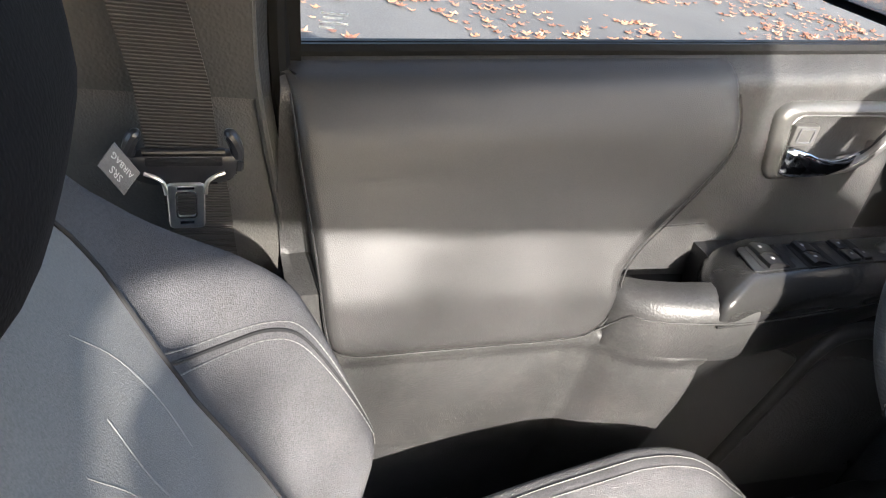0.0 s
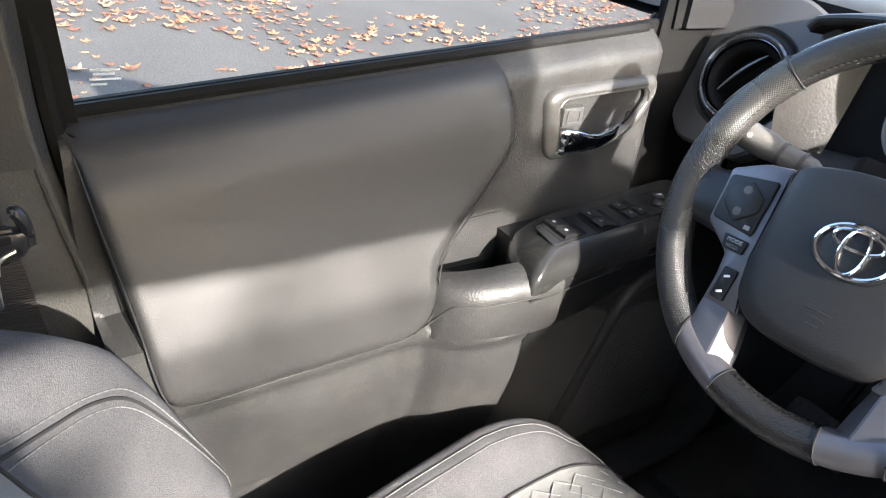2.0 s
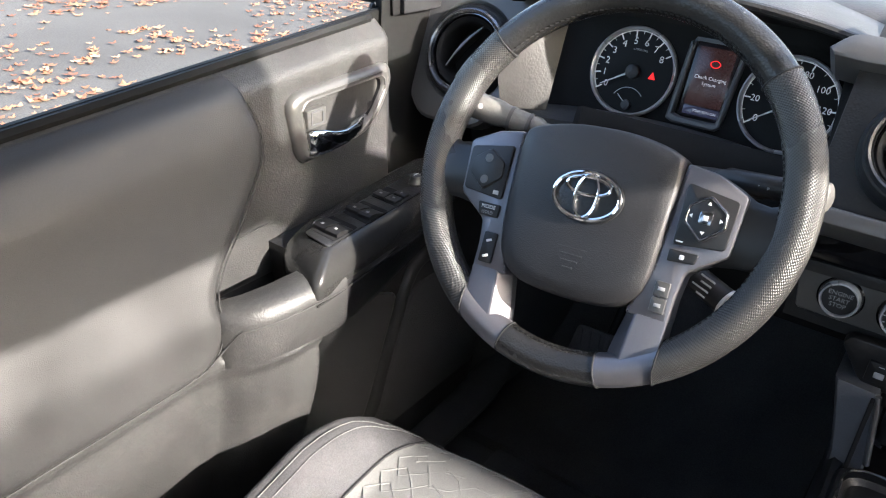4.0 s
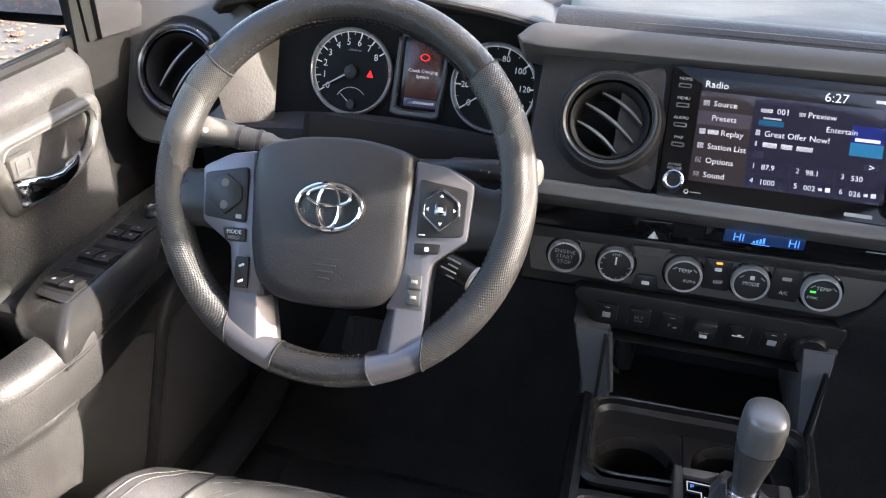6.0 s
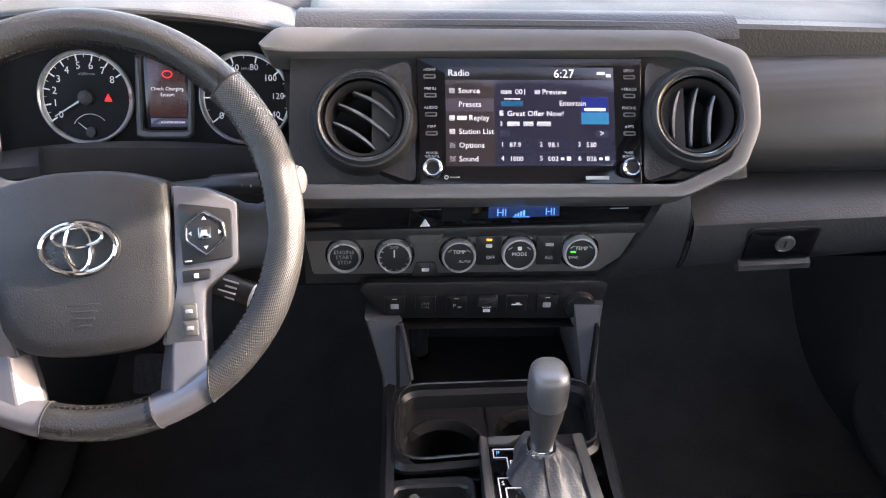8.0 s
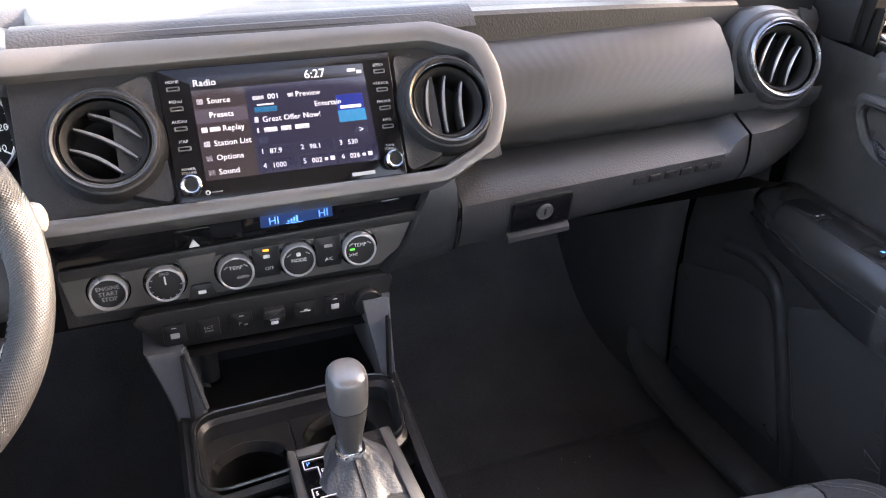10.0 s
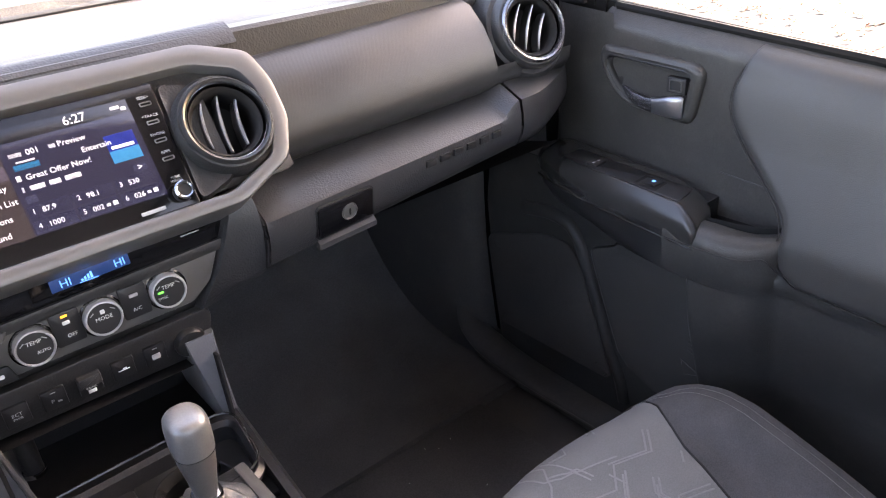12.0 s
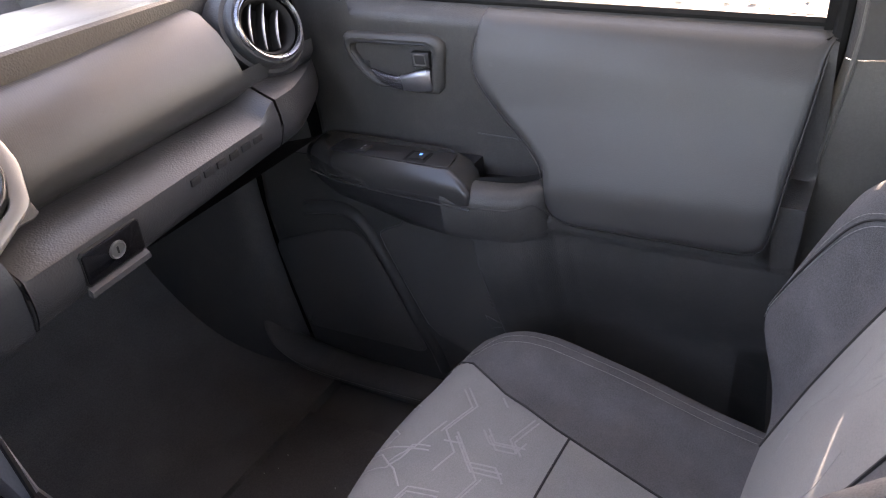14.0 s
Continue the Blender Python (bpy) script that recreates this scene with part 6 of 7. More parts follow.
def rim_piece(name, e0, e1, material, label, fat=1.0, uvs=None):
    e0, e1 = (e if isinstance(e, tuple) else ("a", e) for e in (e0, e1))
    t_ = RIM_T * fat
    seg, n = 24, max(8, int(abs(rim_end(e1, RIM_R) - rim_end(e0, RIM_R)) / 2.5))

    def at_(f, k, grow=1.0):
        c, z = math.cos(2 * math.pi * k / seg) * t_ * grow, math.sin(2 * math.pi * k / seg) * t_ * grow
        a = radians(mixv(rim_end(e0, RIM_R + c), rim_end(e1, RIM_R + c), f))
        return WM @ Vector(((RIM_R + c) * math.cos(a), (RIM_R + c) * math.sin(a), z))
    bm = loft([[at_(i / n, k) for k in range(seg)] for i in range(n + 1)])
    if uvs:
        layer = bm.loops.layers.uv.new("UVMap")
        bm.verts.index_update()
        for f in bm.faces:
            cols = [v.index % seg for v in f.verts]
            for lp, c in zip(f.loops, cols):
                c2 = c + seg if (max(cols) - min(cols) > seg / 2 and c < seg / 2) else c
                lp[layer].uv = (lp.vert.index // seg / n * uvs[0], c2 / seg * uvs[1])
    part(name, bm, material, sw_, label)
    for f in (0, 1):
        part("rim_seam", tube([at_(f, k, 1.008) for k in range(seg)], 0.0009, 5, closed=True), DARKTHREAD, sw_)


rim_piece("upper_rim", 41, 139, LEATHER, "smooth black leather upper rim")
CUT_L, CUT_R = ("x", -0.0975, 360), ("x", 0.0975, 0)
rim_piece("left_rim", 139, CUT_L, PERF, "perforated leather grip", 1.05, (150, 52))
rim_piece("right_rim", CUT_R, 41, PERF, "perforated leather grip", 1.05, (150, 52))
rim_piece("lower_rim", 254, 286, LEATHER, "smooth black leather lower rim")
for a0, a1 in ((CUT_L, 254), (286, ("x", 0.0975, 360))):
    rim_piece("spoke_end", a0, a1, SPOKE, "satin silver spoke end", 0.99)
# stitching on the inner side of the rim
for a0, a1 in ((41, 139), (139, 232), (-52, 41), (256, 284)):
    n = int(abs(a1 - a0) / 2)
    for i in range(n):
        a = radians(mixv(a0, a1, (i + 0.5) / n))
        da = radians(0.55)
        r = RIM_R - RIM_T * 0.95
        part("stitch", tube([WM @ Vector((r * math.cos(a - da), r * math.sin(a - da), 0.0068)), WM @ Vector((r * math.cos(a + da), r * math.sin(a + da), 0.0082))], 0.0006, 4), DARKTHREAD, sw_)
for s in (-1, 1):
    arm = []
    for x, y0, y1, z0, z1 in ((0.168, -0.052, 0.024, -0.010, 0.010), (0.160, -0.049, 0.013, -0.011, 0.010), (0.150, -0.047, 0.009, -0.012, 0.010), (0.138, -0.047, 0.011, -0.013, 0.009), (0.125, -0.049, 0.0185, -0.014, 0.009), (0.105, -0.052, 0.027, -0.016, 0.008), (0.088, -0.053, 0.030, -0.018, 0.002)):
        arm.append([WM @ Vector((s * x, mixv(y0, y1, 0.5) + (y1 - y0) / 2 * math.cos(t) * (1.0), (z0 + z1) / 2 + (z1 - z0) / 2 * math.sin(t))) for t in [2 * math.pi * i / 20 for i in range(20)]])
    part("side_spoke", loft(arm), PERF, sw_, "leather-covered side spoke")
    poly = [(-0.134, 0.012), (-0.131, -0.040), (-0.112, -0.053), (-0.1000, -0.062), (-0.0975, -0.085), (-0.0975, -0.108), (-0.0590, -0.108), (-0.062, -0.098), (-0.074, -0.06), (-0.078, 0.030), (-0.105, 0.026)]
    poly = rounded([(-s * p[0], p[1]) for p in poly], 0.004, 4)
    sp = part("silver_spoke", slab(poly, 0.026, at(WM, 0, 0, -0.014), 0.003), SPOKE, sw_, "satin silver spoke trim")
    # lower blade: a flat outer face and a bright slanting facet towards the gap
    secs = []
    for y, xf, xi, zt in ((-0.106, 0.0700, 0.0585, 0.0119), (-0.118, 0.0685, 0.0560, 0.0120), (-0.132, 0.0675, 0.0530, 0.0122), (-0.148, 0.0660, 0.0505, 0.0128), (-0.160, 0.0650, 0.0490, 0.0135), (-0.1705, 0.0640, 0.0480, 0.0140)):
        secs.append([WM @ Vector((s * x, max(y, -math.sqrt(0.177 ** 2 - x * x)), z)) for x, z in ((0.0975, -0.012), (0.0975, zt - 0.003), (0.0965, zt - 0.0006), (0.0945, zt), (xf + 0.001, zt), (xf - 0.001, zt - 0.0008), (xi + 0.001, -0.001), (xi, -0.003), (xi, -0.012))])
    part("spoke_blade", loft(secs), SPOKE, sp, "satin silver blade with a slanting facet", sharp=20)
    pad = rounded([(s * 0.084, 0.014), (s * 0.129, 0.006), (s * 0.127, -0.036), (s * 0.084, -0.040)], 0.004)
    pd = part("button_pad", slab(pad, 0.0035, at(WM, 0, 0, 0.0115), 0.001), BUTTON, sp, "black button pad")
    hexa = rounded([(s * 0.106 + dx, -0.013 + dy) for dx, dy in ((0, 0.020), (0.017, 0.008), (0.018, -0.006), (0.0, -0.021), (-0.018, -0.006), (-0.017, 0.008))], 0.003)
    part("rocker", slab(hexa, 0.003, at(WM, 0, 0, 0.0146), 0.0012), BUTTON, pd)
    if s < 0:
        for dy in (0.010, -0.011):
            part("rocker_dot", revolve([(0.0045, 0), (0.004, 0.0008), (0, 0.001)], at(WM, s * 0.106, -0.013 + dy, 0.0172), 16), GREYPAINT, pd)
        part("voice_mark", plate(at(WM, s * 0.091, -0.034, 0.0151), -0.003, -0.002, 0.003, 0.002), GREYPRINT, pd)
        mb = part("mode_button", slab(rounded([(-0.104, -0.058), (-0.083, -0.058), (-0.083, -0.045), (-0.107, -0.045)], 0.002), 0.0035, at(WM, 0, 0, 0.0115), 0.001), BUTTON, sp)
        words("MODE", 0.0055, at(WM, -0.0945, -0.0490, 0.0153), WHITE, mb)
        words("HOLD", 0.0045, at(WM, -0.0945, -0.0545, 0.0153), GREYPRINT, mb)
        ph = part("phone_button", slab(rounded([(-0.0915, -0.102), (-0.0775, -0.102), (-0.0775, -0.072), (-0.0915, -0.072)], 0.002), 0.0035, at(WM, 0, 0, 0.0115), 0.001), BUTTON, sp)
        for dy in (-0.080, -0.095):
            part("phone_mark", plate(at(WM, -0.0845, dy, 0.0151, 25), -0.003, -0.0012, 0.003, 0.0012, r=0.0008), WHITE, ph)
    else:
        ring = [Vector(p) for p in hexa]
        c = Vector((s * 0.106, -0.013))
        part("rocker_ring", ring_plate([c + (p - c) * 0.96 for p in ccw(ring)], [c + (p - c) * 0.86 for p in ccw(ring)], 0.001, at(WM, 0, 0, 0.0172), 0.0003), DARKCHROME, pd)
        part("centre_key", slab(rounded([(0.1005, -0.0185), (0.1115, -0.0185), (0.1115, -0.0075), (0.1005, -0.0075)], 0.002), 0.002, at(WM, 0, 0, 0.0172), 0.0006), DARKCHROME, pd)
        part("key_dot", plate(at(WM, 0.106, -0.013, 0.0193), -0.0022, -0.0022, 0.0022, 0.0022), LIT_WHITE, pd)
        for a in range(0, 360, 90):
            part("arrow_mark", slab([(-0.002, -0.0012), (0.002, -0.0012), (0, 0.0016)], 0.0004, at(WM, 0.106 + 0.0125 * math.cos(radians(a)), -0.013 + 0.0125 * math.sin(radians(a)), 0.0175, a - 90), 0.0001), WHITE, pd)
        part("back_mark", plate(at(WM, 0.0895, -0.0365, 0.0151), -0.003, -0.0006, 0.003, 0.0006), WHITE, pd)
        tb = part("talk_button", slab(rounded([(0.083, -0.055), (0.106, -0.053), (0.108, -0.044), (0.083, -0.044)], 0.002), 0.0035, at(WM, 0, 0, 0.0115), 0.001), BUTTON, sp)
        part("talk_mark", plate(at(WM, 0.095, -0.0493, 0.0151), -0.002, -0.002, 0.002, 0.002, r=0.001), WHITE, tb)
        for y0 in (-0.0865, -0.101):
            lb = part("lane_button", slab(rounded([(0.0795, y0), (0.0925, y0), (0.0925, y0 + 0.0135), (0.0795, y0 + 0.0135)], 0.0015), 0.003, at(WM, 0, 0, 0.0115), 0.001), GREYPAINT, sp)
            part("lane_mark", plate(at(WM, 0.086, y0 + 0.007, 0.0146), -0.003, -0.0015, 0.003, 0.0015), GREYPRINT, lb)
bag = smooth_loop([(-0.070, 0.036), (-0.035, 0.045), (0.0, 0.047), (0.035, 0.045), (0.070, 0.036), (0.077, 0.022), (0.0765, -0.02), (0.074, -0.070), (0.066, -0.094), (0.045, -0.108), (0.0, -0.112), (-0.045, -0.108), (-0.066, -0.094), (-0.074, -0.070), (-0.0765, -0.02), (-0.077, 0.022)], 4)
ab = part("airbag_cover", dome(bag, [(1.0, -0.014), (1.0, 0.012), (0.985, 0.0175), (0.95, 0.0205), (0.8, 0.0225), (0.5, 0.0235), (0.2, 0.0240)], WM, (0, -0.03), lambda x, y: -0.25 * x * x - 0.35 * (y + 0.03) ** 2), AIRBAG, sw_, "grained black airbag cover", sharp=50)


def oval(rx, ry, cx, cy, n=48):
    return [WM @ Vector((cx + 0.003 + rx * math.cos(2 * math.pi * i / n), cy - 0.010 + ry * math.sin(2 * math.pi * i / n), 0.0262)) for i in range(n)]


part("badge_recess", slab(circle(0.0345, 40, 0, -0.008, 0.0245), 0.002, at(WM, 0.003, -0.010, 0.0233), 0.0008), PLASTIC, ab)
part("badge", tube(oval(0.0310, 0.0210, 0, -0.008), 0.0022, 8, closed=True, up=WM.to_3x3() @ Vector((0, 0, 1))), CHROME, ab, "chrome oval badge")
part("badge_oval", tube(oval(0.0105, 0.0195, 0, -0.008), 0.0018, 8, closed=True, up=WM.to_3x3() @ Vector((0, 0, 1))), CHROME, ab)
part("badge_oval", tube(oval(0.0205, 0.0080, 0, 0.0010), 0.0018, 8, closed=True, up=WM.to_3x3() @ Vector((0, 0, 1))), CHROME, ab)
for k in range(4):
    part("moulded_bar", plate(at(WM, 0.002, -0.066 - 0.006 * k, 0.0226), -0.014 + 0.003 * k, -0.0008, 0.014 - 0.003 * k, 0.0008), AIRBAG, ab)
part("hub_back", revolve([(0.05, -0.06), (0.062, -0.03), (0.064, -0.012), (0, -0.010)], at(WM, 0, -0.035), 32), PLASTIC, sw_)

col = thing("steering_column", (-0.403, 0.0, 0.62), "black steering column shroud with control stalks", "steering column")
part("shroud", loft([[WM @ Vector((a * 0.062 * k, -0.012 + b * 0.05 * k, z)) for a, b in [(math.cos(t), math.sin(t)) for t in [2 * math.pi * i / 20 for i in range(20)]]] for k, z in ((0.9, -0.045), (1.0, -0.06), (1.05, -0.12), (1.1, -0.22))]), PLASTIC, col)


def stalk(p0, p1, rads, material, name, rings):
    p0, p1 = Vector(p0), Vector(p1)
    pts = [p0.lerp(p1, t) for t, _ in rads]
    st = part(name, tube(pts, [r for _, r in rads], 16), material, col)
    for t in rings:
        c = p0.lerp(p1, t)
        part("stalk_ring", tube([c, p0.lerp(p1, t + 0.03)], 0.0128, 16), GREYPAINT, st)
    return st


stl = stalk((-0.455, -0.035, 0.690), (-0.588, -0.062, 0.715), [(0, 0.008), (0.3, 0.009), (0.34, 0.0115), (0.62, 0.0122), (0.66, 0.0138), (0.95, 0.0142), (1.0, 0.010)], STALK, "light_stalk", (0.40, 0.55))
part("lamp_mark", revolve([(0.003, 0), (0.003, 0.0005), (0.0, 0.0005)], basis((-0.556, -0.0722, 0.7160), (1, 0, 0), (0, 0.3, 1), (0, -1, 0.3)), 12), WHITE, stl)
wst = stalk((-0.350, -0.030, 0.690), (-0.218, -0.055, 0.712), [(0, 0.008), (0.3, 0.009), (0.34, 0.0115), (0.72, 0.0105), (0.76, 0.007)], BUTTON, "wiper_stalk", ())
part("stalk_cap", tube([Vector((-0.350, -0.030, 0.690)).lerp(Vector((-0.218, -0.055, 0.712)), t) for t in (0.80, 0.815, 0.95, 0.985, 1.0)], [0.0100, 0.0128, 0.0138, 0.0120, 0.0080], 18), STALK, wst, "grey stalk end cap")
for k in range(3):
    part("wiper_mark", box(0.002, 0.0006, 0.005 - 0.001 * k, pose(-0.283 + 0.008 * k, -0.0525 - 0.0018 * k, 0.703 + 0.0013 * k), 0.0), GREYPRINT, wst)
cst = stalk((-0.345, -0.035, 0.606), (-0.271, -0.060, 0.587), [(0, 0.007), (0.35, 0.008), (0.42, 0.0125), (0.90, 0.0135), (0.97, 0.0120), (1.0, 0.008)], BUTTON, "cruise_stalk", ())
part("stalk_cap", tube([Vector((-0.345, -0.035, 0.606)).lerp(Vector((-0.271, -0.060, 0.587)), t) for t in (0.93, 0.94, 0.97, 0.985)], [0.0120, 0.0142, 0.0136, 0.0100], 18), SATINCHROME, cst, "bright stalk end")
CM = basis((-0.297, -0.0645, 0.6005), (0.95, -0.2, -0.22), (0.2, 0.55, 0.8), (0.0, -0.83, 0.56))
for dx, dy, w_ in ((0.0, 0.0075, 0.008), (0.001, 0.002, 0.006), (-0.002, -0.0035, 0.009), (0.002, -0.009, 0.005)):
    part("stalk_mark", plate(at(CM, dx, dy, 0.0), -w_, -0.0009, w_, 0.0009), GREYPRINT, cst)

# pedal and mats in the footwells
ped = thing("brake_pedal", (-0.52, 0.40, 0.10), "ribbed black rubber brake pedal", "pedal")
PM = basis((-0.53, 0.36, 0.18), (1, 0, 0), (0, 0.5, 0.86), (0, -0.86, 0.5))
part("pedal_pad", slab(rounded([(-0.06, -0.035), (0.06, -0.035), (0.055, 0.035), (-0.055, 0.035)], 0.012), 0.012, PM, 0.004), MAT_RUB, ped)
for k in range(6):
    part("rib", box(0.008, 0.055, 0.003, at(PM, -0.042 + 0.017 * k, 0, 0.0132, 12), 0.001), MAT_RUB, ped)
part("pedal_arm", tube([(-0.53, 0.38, 0.19), (-0.52, 0.46, 0.34), (-0.51, 0.55, 0.5)], 0.008, 8), MATTE, ped)
for x in (-0.42, 0.43):
    o = rounded([(-0.20, -0.30), (0.20, -0.30), (0.19, 0.24), (-0.21, 0.24)], 0.04)
    fm = thing("floor_mat", (x, 0.02, 0.0), "black carpet floor mat in the footwell", "floor mat", "floor mats")
    part("mat_body", slab(o, 0.012, pose(x, 0.02, 0.001), 0.004), MAT_RUB, fm)
# a few pale specks of lint on the carpet
rng_l = random.Random(3)
lv, lf = [], []
for _ in range(26):
    x, y, r = rng_l.uniform(0.24, 0.62), rng_l.uniform(-0.25, 0.22), rng_l.uniform(0.0005, 0.0013)
    b0 = len(lv)
    a = rng_l.uniform(0, 3.14)
    for k in range(4):
        lv.append((x + r * (2.2 if k % 2 else 0.8) * math.cos(a + k * math.pi / 2), y + r * (2.2 if k % 2 else 0.8) * math.sin(a + k * math.pi / 2), 0.0135))
    lv.append((x, y, 0.0135 + r))
    lf += [(b0 + k, b0 + (k + 1) % 4, b0 + 4) for k in range(4)]
me = bpy.data.meshes.new("lint")
me.from_pydata(lv, [], lf)
me.materials.append(WHITE)
tagged(new("lint", me), "small pale specks of lint on the mat", "lint", kind="stuff")
for s in (-1, 1):
    kick = smooth_path([(s * 0.742, 0.325, 0.24), (s * 0.722, 0.338, 0.17), (s * 0.706, 0.318, 0.115), (s * 0.706, 0.255, 0.082), (s * 0.714, 0.15, 0.062), (s * 0.722, -0.02, 0.056), (s * 0.726, -0.30, 0.056), (s * 0.726, -0.70, 0.056)])
    kp = thing("kick_panel", (s * 0.71, 0.1, 0.0), "black plastic kick panel and sill plate", "kick panel", "kick panels")
    part("sill_plate", tube(kick, [0.006 + 0.030 * smoothstep(0, 20, i) for i in range(len(kick))], 20, flat=0.42), PLASTIC_LOW, kp)
    part("sill_edge", tube([p + Vector((-s * 0.034, 0, -0.004)) for p in kick[18:]], 0.003, 8), PLASTIC_LOW, kp)
    # moulded corner that sweeps from the carpet to the door opening
    rows = []
    for z, f in ((0.02, -0.015), (0.06, -0.012), (0.12, -0.004), (0.20, 0.004), (0.30, 0.008), (0.40, 0.006), (0.50, 0.0), (0.57, 0.0)):
        rows.append([Vector((s * x, y + f, z)) for x, y in smooth_path([(0.648, 0.70), (0.662, 0.58), (0.674, 0.47), (0.688, 0.385), (0.704, 0.330), (0.722, 0.302), (0.750, 0.290)], 4)])
    part("side_cover", sheet(rows), PLASTIC_LOW, kp, sharp=60)


# ---- centre console ----
LEG = mat("blue-grey console plastic", (0.115, 0.118, 0.128), 0.45, grain=0.3, grain_scale=480, spread=0.06)
con = thing("centre_console", (-0.025, -0.20, 0.15), "charcoal centre console with cup holders and storage tray", "console")
CZ = 0.430
body = [[Vector((x, y, z)) for x, z in ((xl - 0.012, 0.10), (xl - 0.004, CZ - 0.02), (xl, CZ - 0.006), (xl + 0.006, CZ - 0.006), (xr - 0.006, CZ - 0.006), (xr, CZ - 0.006), (xr + 0.004, CZ - 0.02), (xr + 0.012, 0.10))]
        for y, xl, xr in ((-0.30, -0.146, 0.090), (-0.62, -0.15, 0.10), (-1.0, -0.15, 0.10))]
part("console_body", loft(body), PLASTIC, con)
for xa, xb, nm in (((-0.158, -0.152), (-0.146, -0.138), "side_left"), ((0.112, 0.104), (0.098, 0.090), "side_right")):
    part("console_side", loft([[Vector((xa[0], y, 0.10)), Vector((xa[1] + dx, y, CZ - 0.012)), Vector((xb[0] + dx, y, CZ - 0.002)), Vector((xb[1] + dx, y, CZ - 0.004)), Vector((xb[1] + dx, y, 0.10))] for y, dx in ((0.30, 0.006 if xa[0] > 0 else 0.0), (0.02, 0.002 if xa[0] > 0 else 0.0), (-0.16, -0.012 if xa[0] > 0 else 0), (-0.31, -0.016 if xa[0] > 0 else 0))]), PLASTIC, con)
T = pose(0, 0, CZ)
tray_o = [Vector(p) for p in resample(rounded([(-0.144, -0.138), (0.080, -0.120), (0.097, 0.006), (-0.143, 0.002)], 0.026, 7), 72)]
tray_i = [Vector(p) for p in resample(rounded([(-0.128, -0.128), (0.072, -0.110), (0.084, -0.012), (-0.128, -0.018)], 0.022, 7), 72)]
part("tray_rim", ring_plate(tray_o, tray_i, 0.010, T, 0.005, -0.01, -0.030), PLASTIC, con)
part("tray_bead", tube([T @ Vector((p.x, p.y, 0.0088)) for p in inset(tray_i, -0.006)], 0.0016, 6, closed=True), BLOCK, con)
hl = 64
for (x0, x1), (cx, cy, r) in (((-0.130, -0.034), (-0.0835, -0.078, 0.043)), ((-0.034, 0.086), (0.016, -0.062, 0.041))):
    c = Vector((cx, cy))
    ci, oo = [], []
    for i in range(hl):
        a = 2 * math.pi * i / hl
        d = Vector((math.cos(a), math.sin(a)))
        t = min(((x1 if d.x > 0 else x0) - cx) / d.x if abs(d.x) > 1e-6 else 9, ((-0.012 if d.y > 0 else -0.130) - cy) / d.y if abs(d.y) > 1e-6 else 9)
        oo.append(c + d * max(t, r + 0.0015))
        ci.append(c + d * r)
    cp_ = part("cup_holder", ring_plate(oo, ci, 0.006, at(T, 0, 0, -0.026), 0.0016, -0.004, -0.085), BUTTON, con, "black cup holder")
    part("cup_floor", revolve([(r, 0), (r * 0.95, 0.002), (0, 0.002)], at(T, cx, cy, -0.100), 32), MATTE, cp_)
    # added paler crescent that stands for light on the back wall of each well
    crescent = loft([[T @ Vector((cx + (r + dr) * math.cos(a), cy + (r + dr) * math.sin(a), z)) for dr, z in ((0.0015, -0.0232), (-0.0006, -0.0235), (-0.0030, -0.0290), (-0.0042, -0.0365), (-0.0025, -0.0365), (0.0015, -0.030))] for a in [radians(28 + 130 * i / 24) for i in range(25)]])
    part("cup_lit_crescent", crescent, BLOCK, cp_)
part("tray_mark", plate(at(T, -0.036, -0.083, -0.0235), -0.003, -0.004, 0.003, 0.004), GREYPRINT, con)
# raised shifter plate
sp_o = rounded([(-0.056, -0.32), (0.066, -0.32), (0.062, -0.100), (-0.050, -0.103)], 0.008, 4)
shp = part("shifter_plate", slab(sp_o, 0.014, at(T, 0, 0, -0.004), 0.003), PLASTIC, con)
part("plate_strip", slab(rounded([(-0.054, -0.32), (-0.044, -0.32), (-0.041, -0.106), (-0.049, -0.104)], 0.003), 0.003, at(T, 0, 0, 0.0095), 0.001), GREYPAINT, shp)
part("plate_strip", slab(rounded([(0.050, -0.32), (0.064, -0.32), (0.0605, -0.103), (0.049, -0.104)], 0.003), 0.003, at(T, 0, 0, 0.0095), 0.001), GREYPAINT, shp)
part("plate_strip", slab(rounded([(-0.041, -0.117), (-0.02, -0.117), (-0.004, -0.104), (-0.041, -0.106)], 0.003), 0.003, at(T, 0, 0, 0.0095), 0.001), GREYPAINT, shp)
gate = part("gear_display", slab(rounded([(-0.0405, -0.30), (-0.008, -0.30), (-0.008, -0.121), (-0.0405, -0.121)], 0.002), 0.002, at(T, 0, 0, 0.0098), 0.0006), GLOSS, shp, "gloss black gear indicator")
gp = [(-0.037, -0.125), (-0.014, -0.125), (-0.014, -0.150), (-0.019, -0.150), (-0.019, -0.158), (-0.014, -0.158), (-0.014, -0.178), (-0.030, -0.178), (-0.030, -0.195)]
for a, b in zip(gp, gp[1:]):
    part("gate_line", tube([T @ Vector((a[0], a[1], 0.0122)), T @ Vector((b[0], b[1], 0.0122))], 0.0007, 4), LIT_DIM, gate)
part("gate_line", tube([T @ Vector((x, y, 0.0122)) for x, y in ((-0.037, -0.125), (-0.037, -0.137), (-0.024, -0.137), (-0.024, -0.165), (-0.036, -0.165), (-0.036, -0.19))], 0.0007, 4), LIT_DIM, gate)
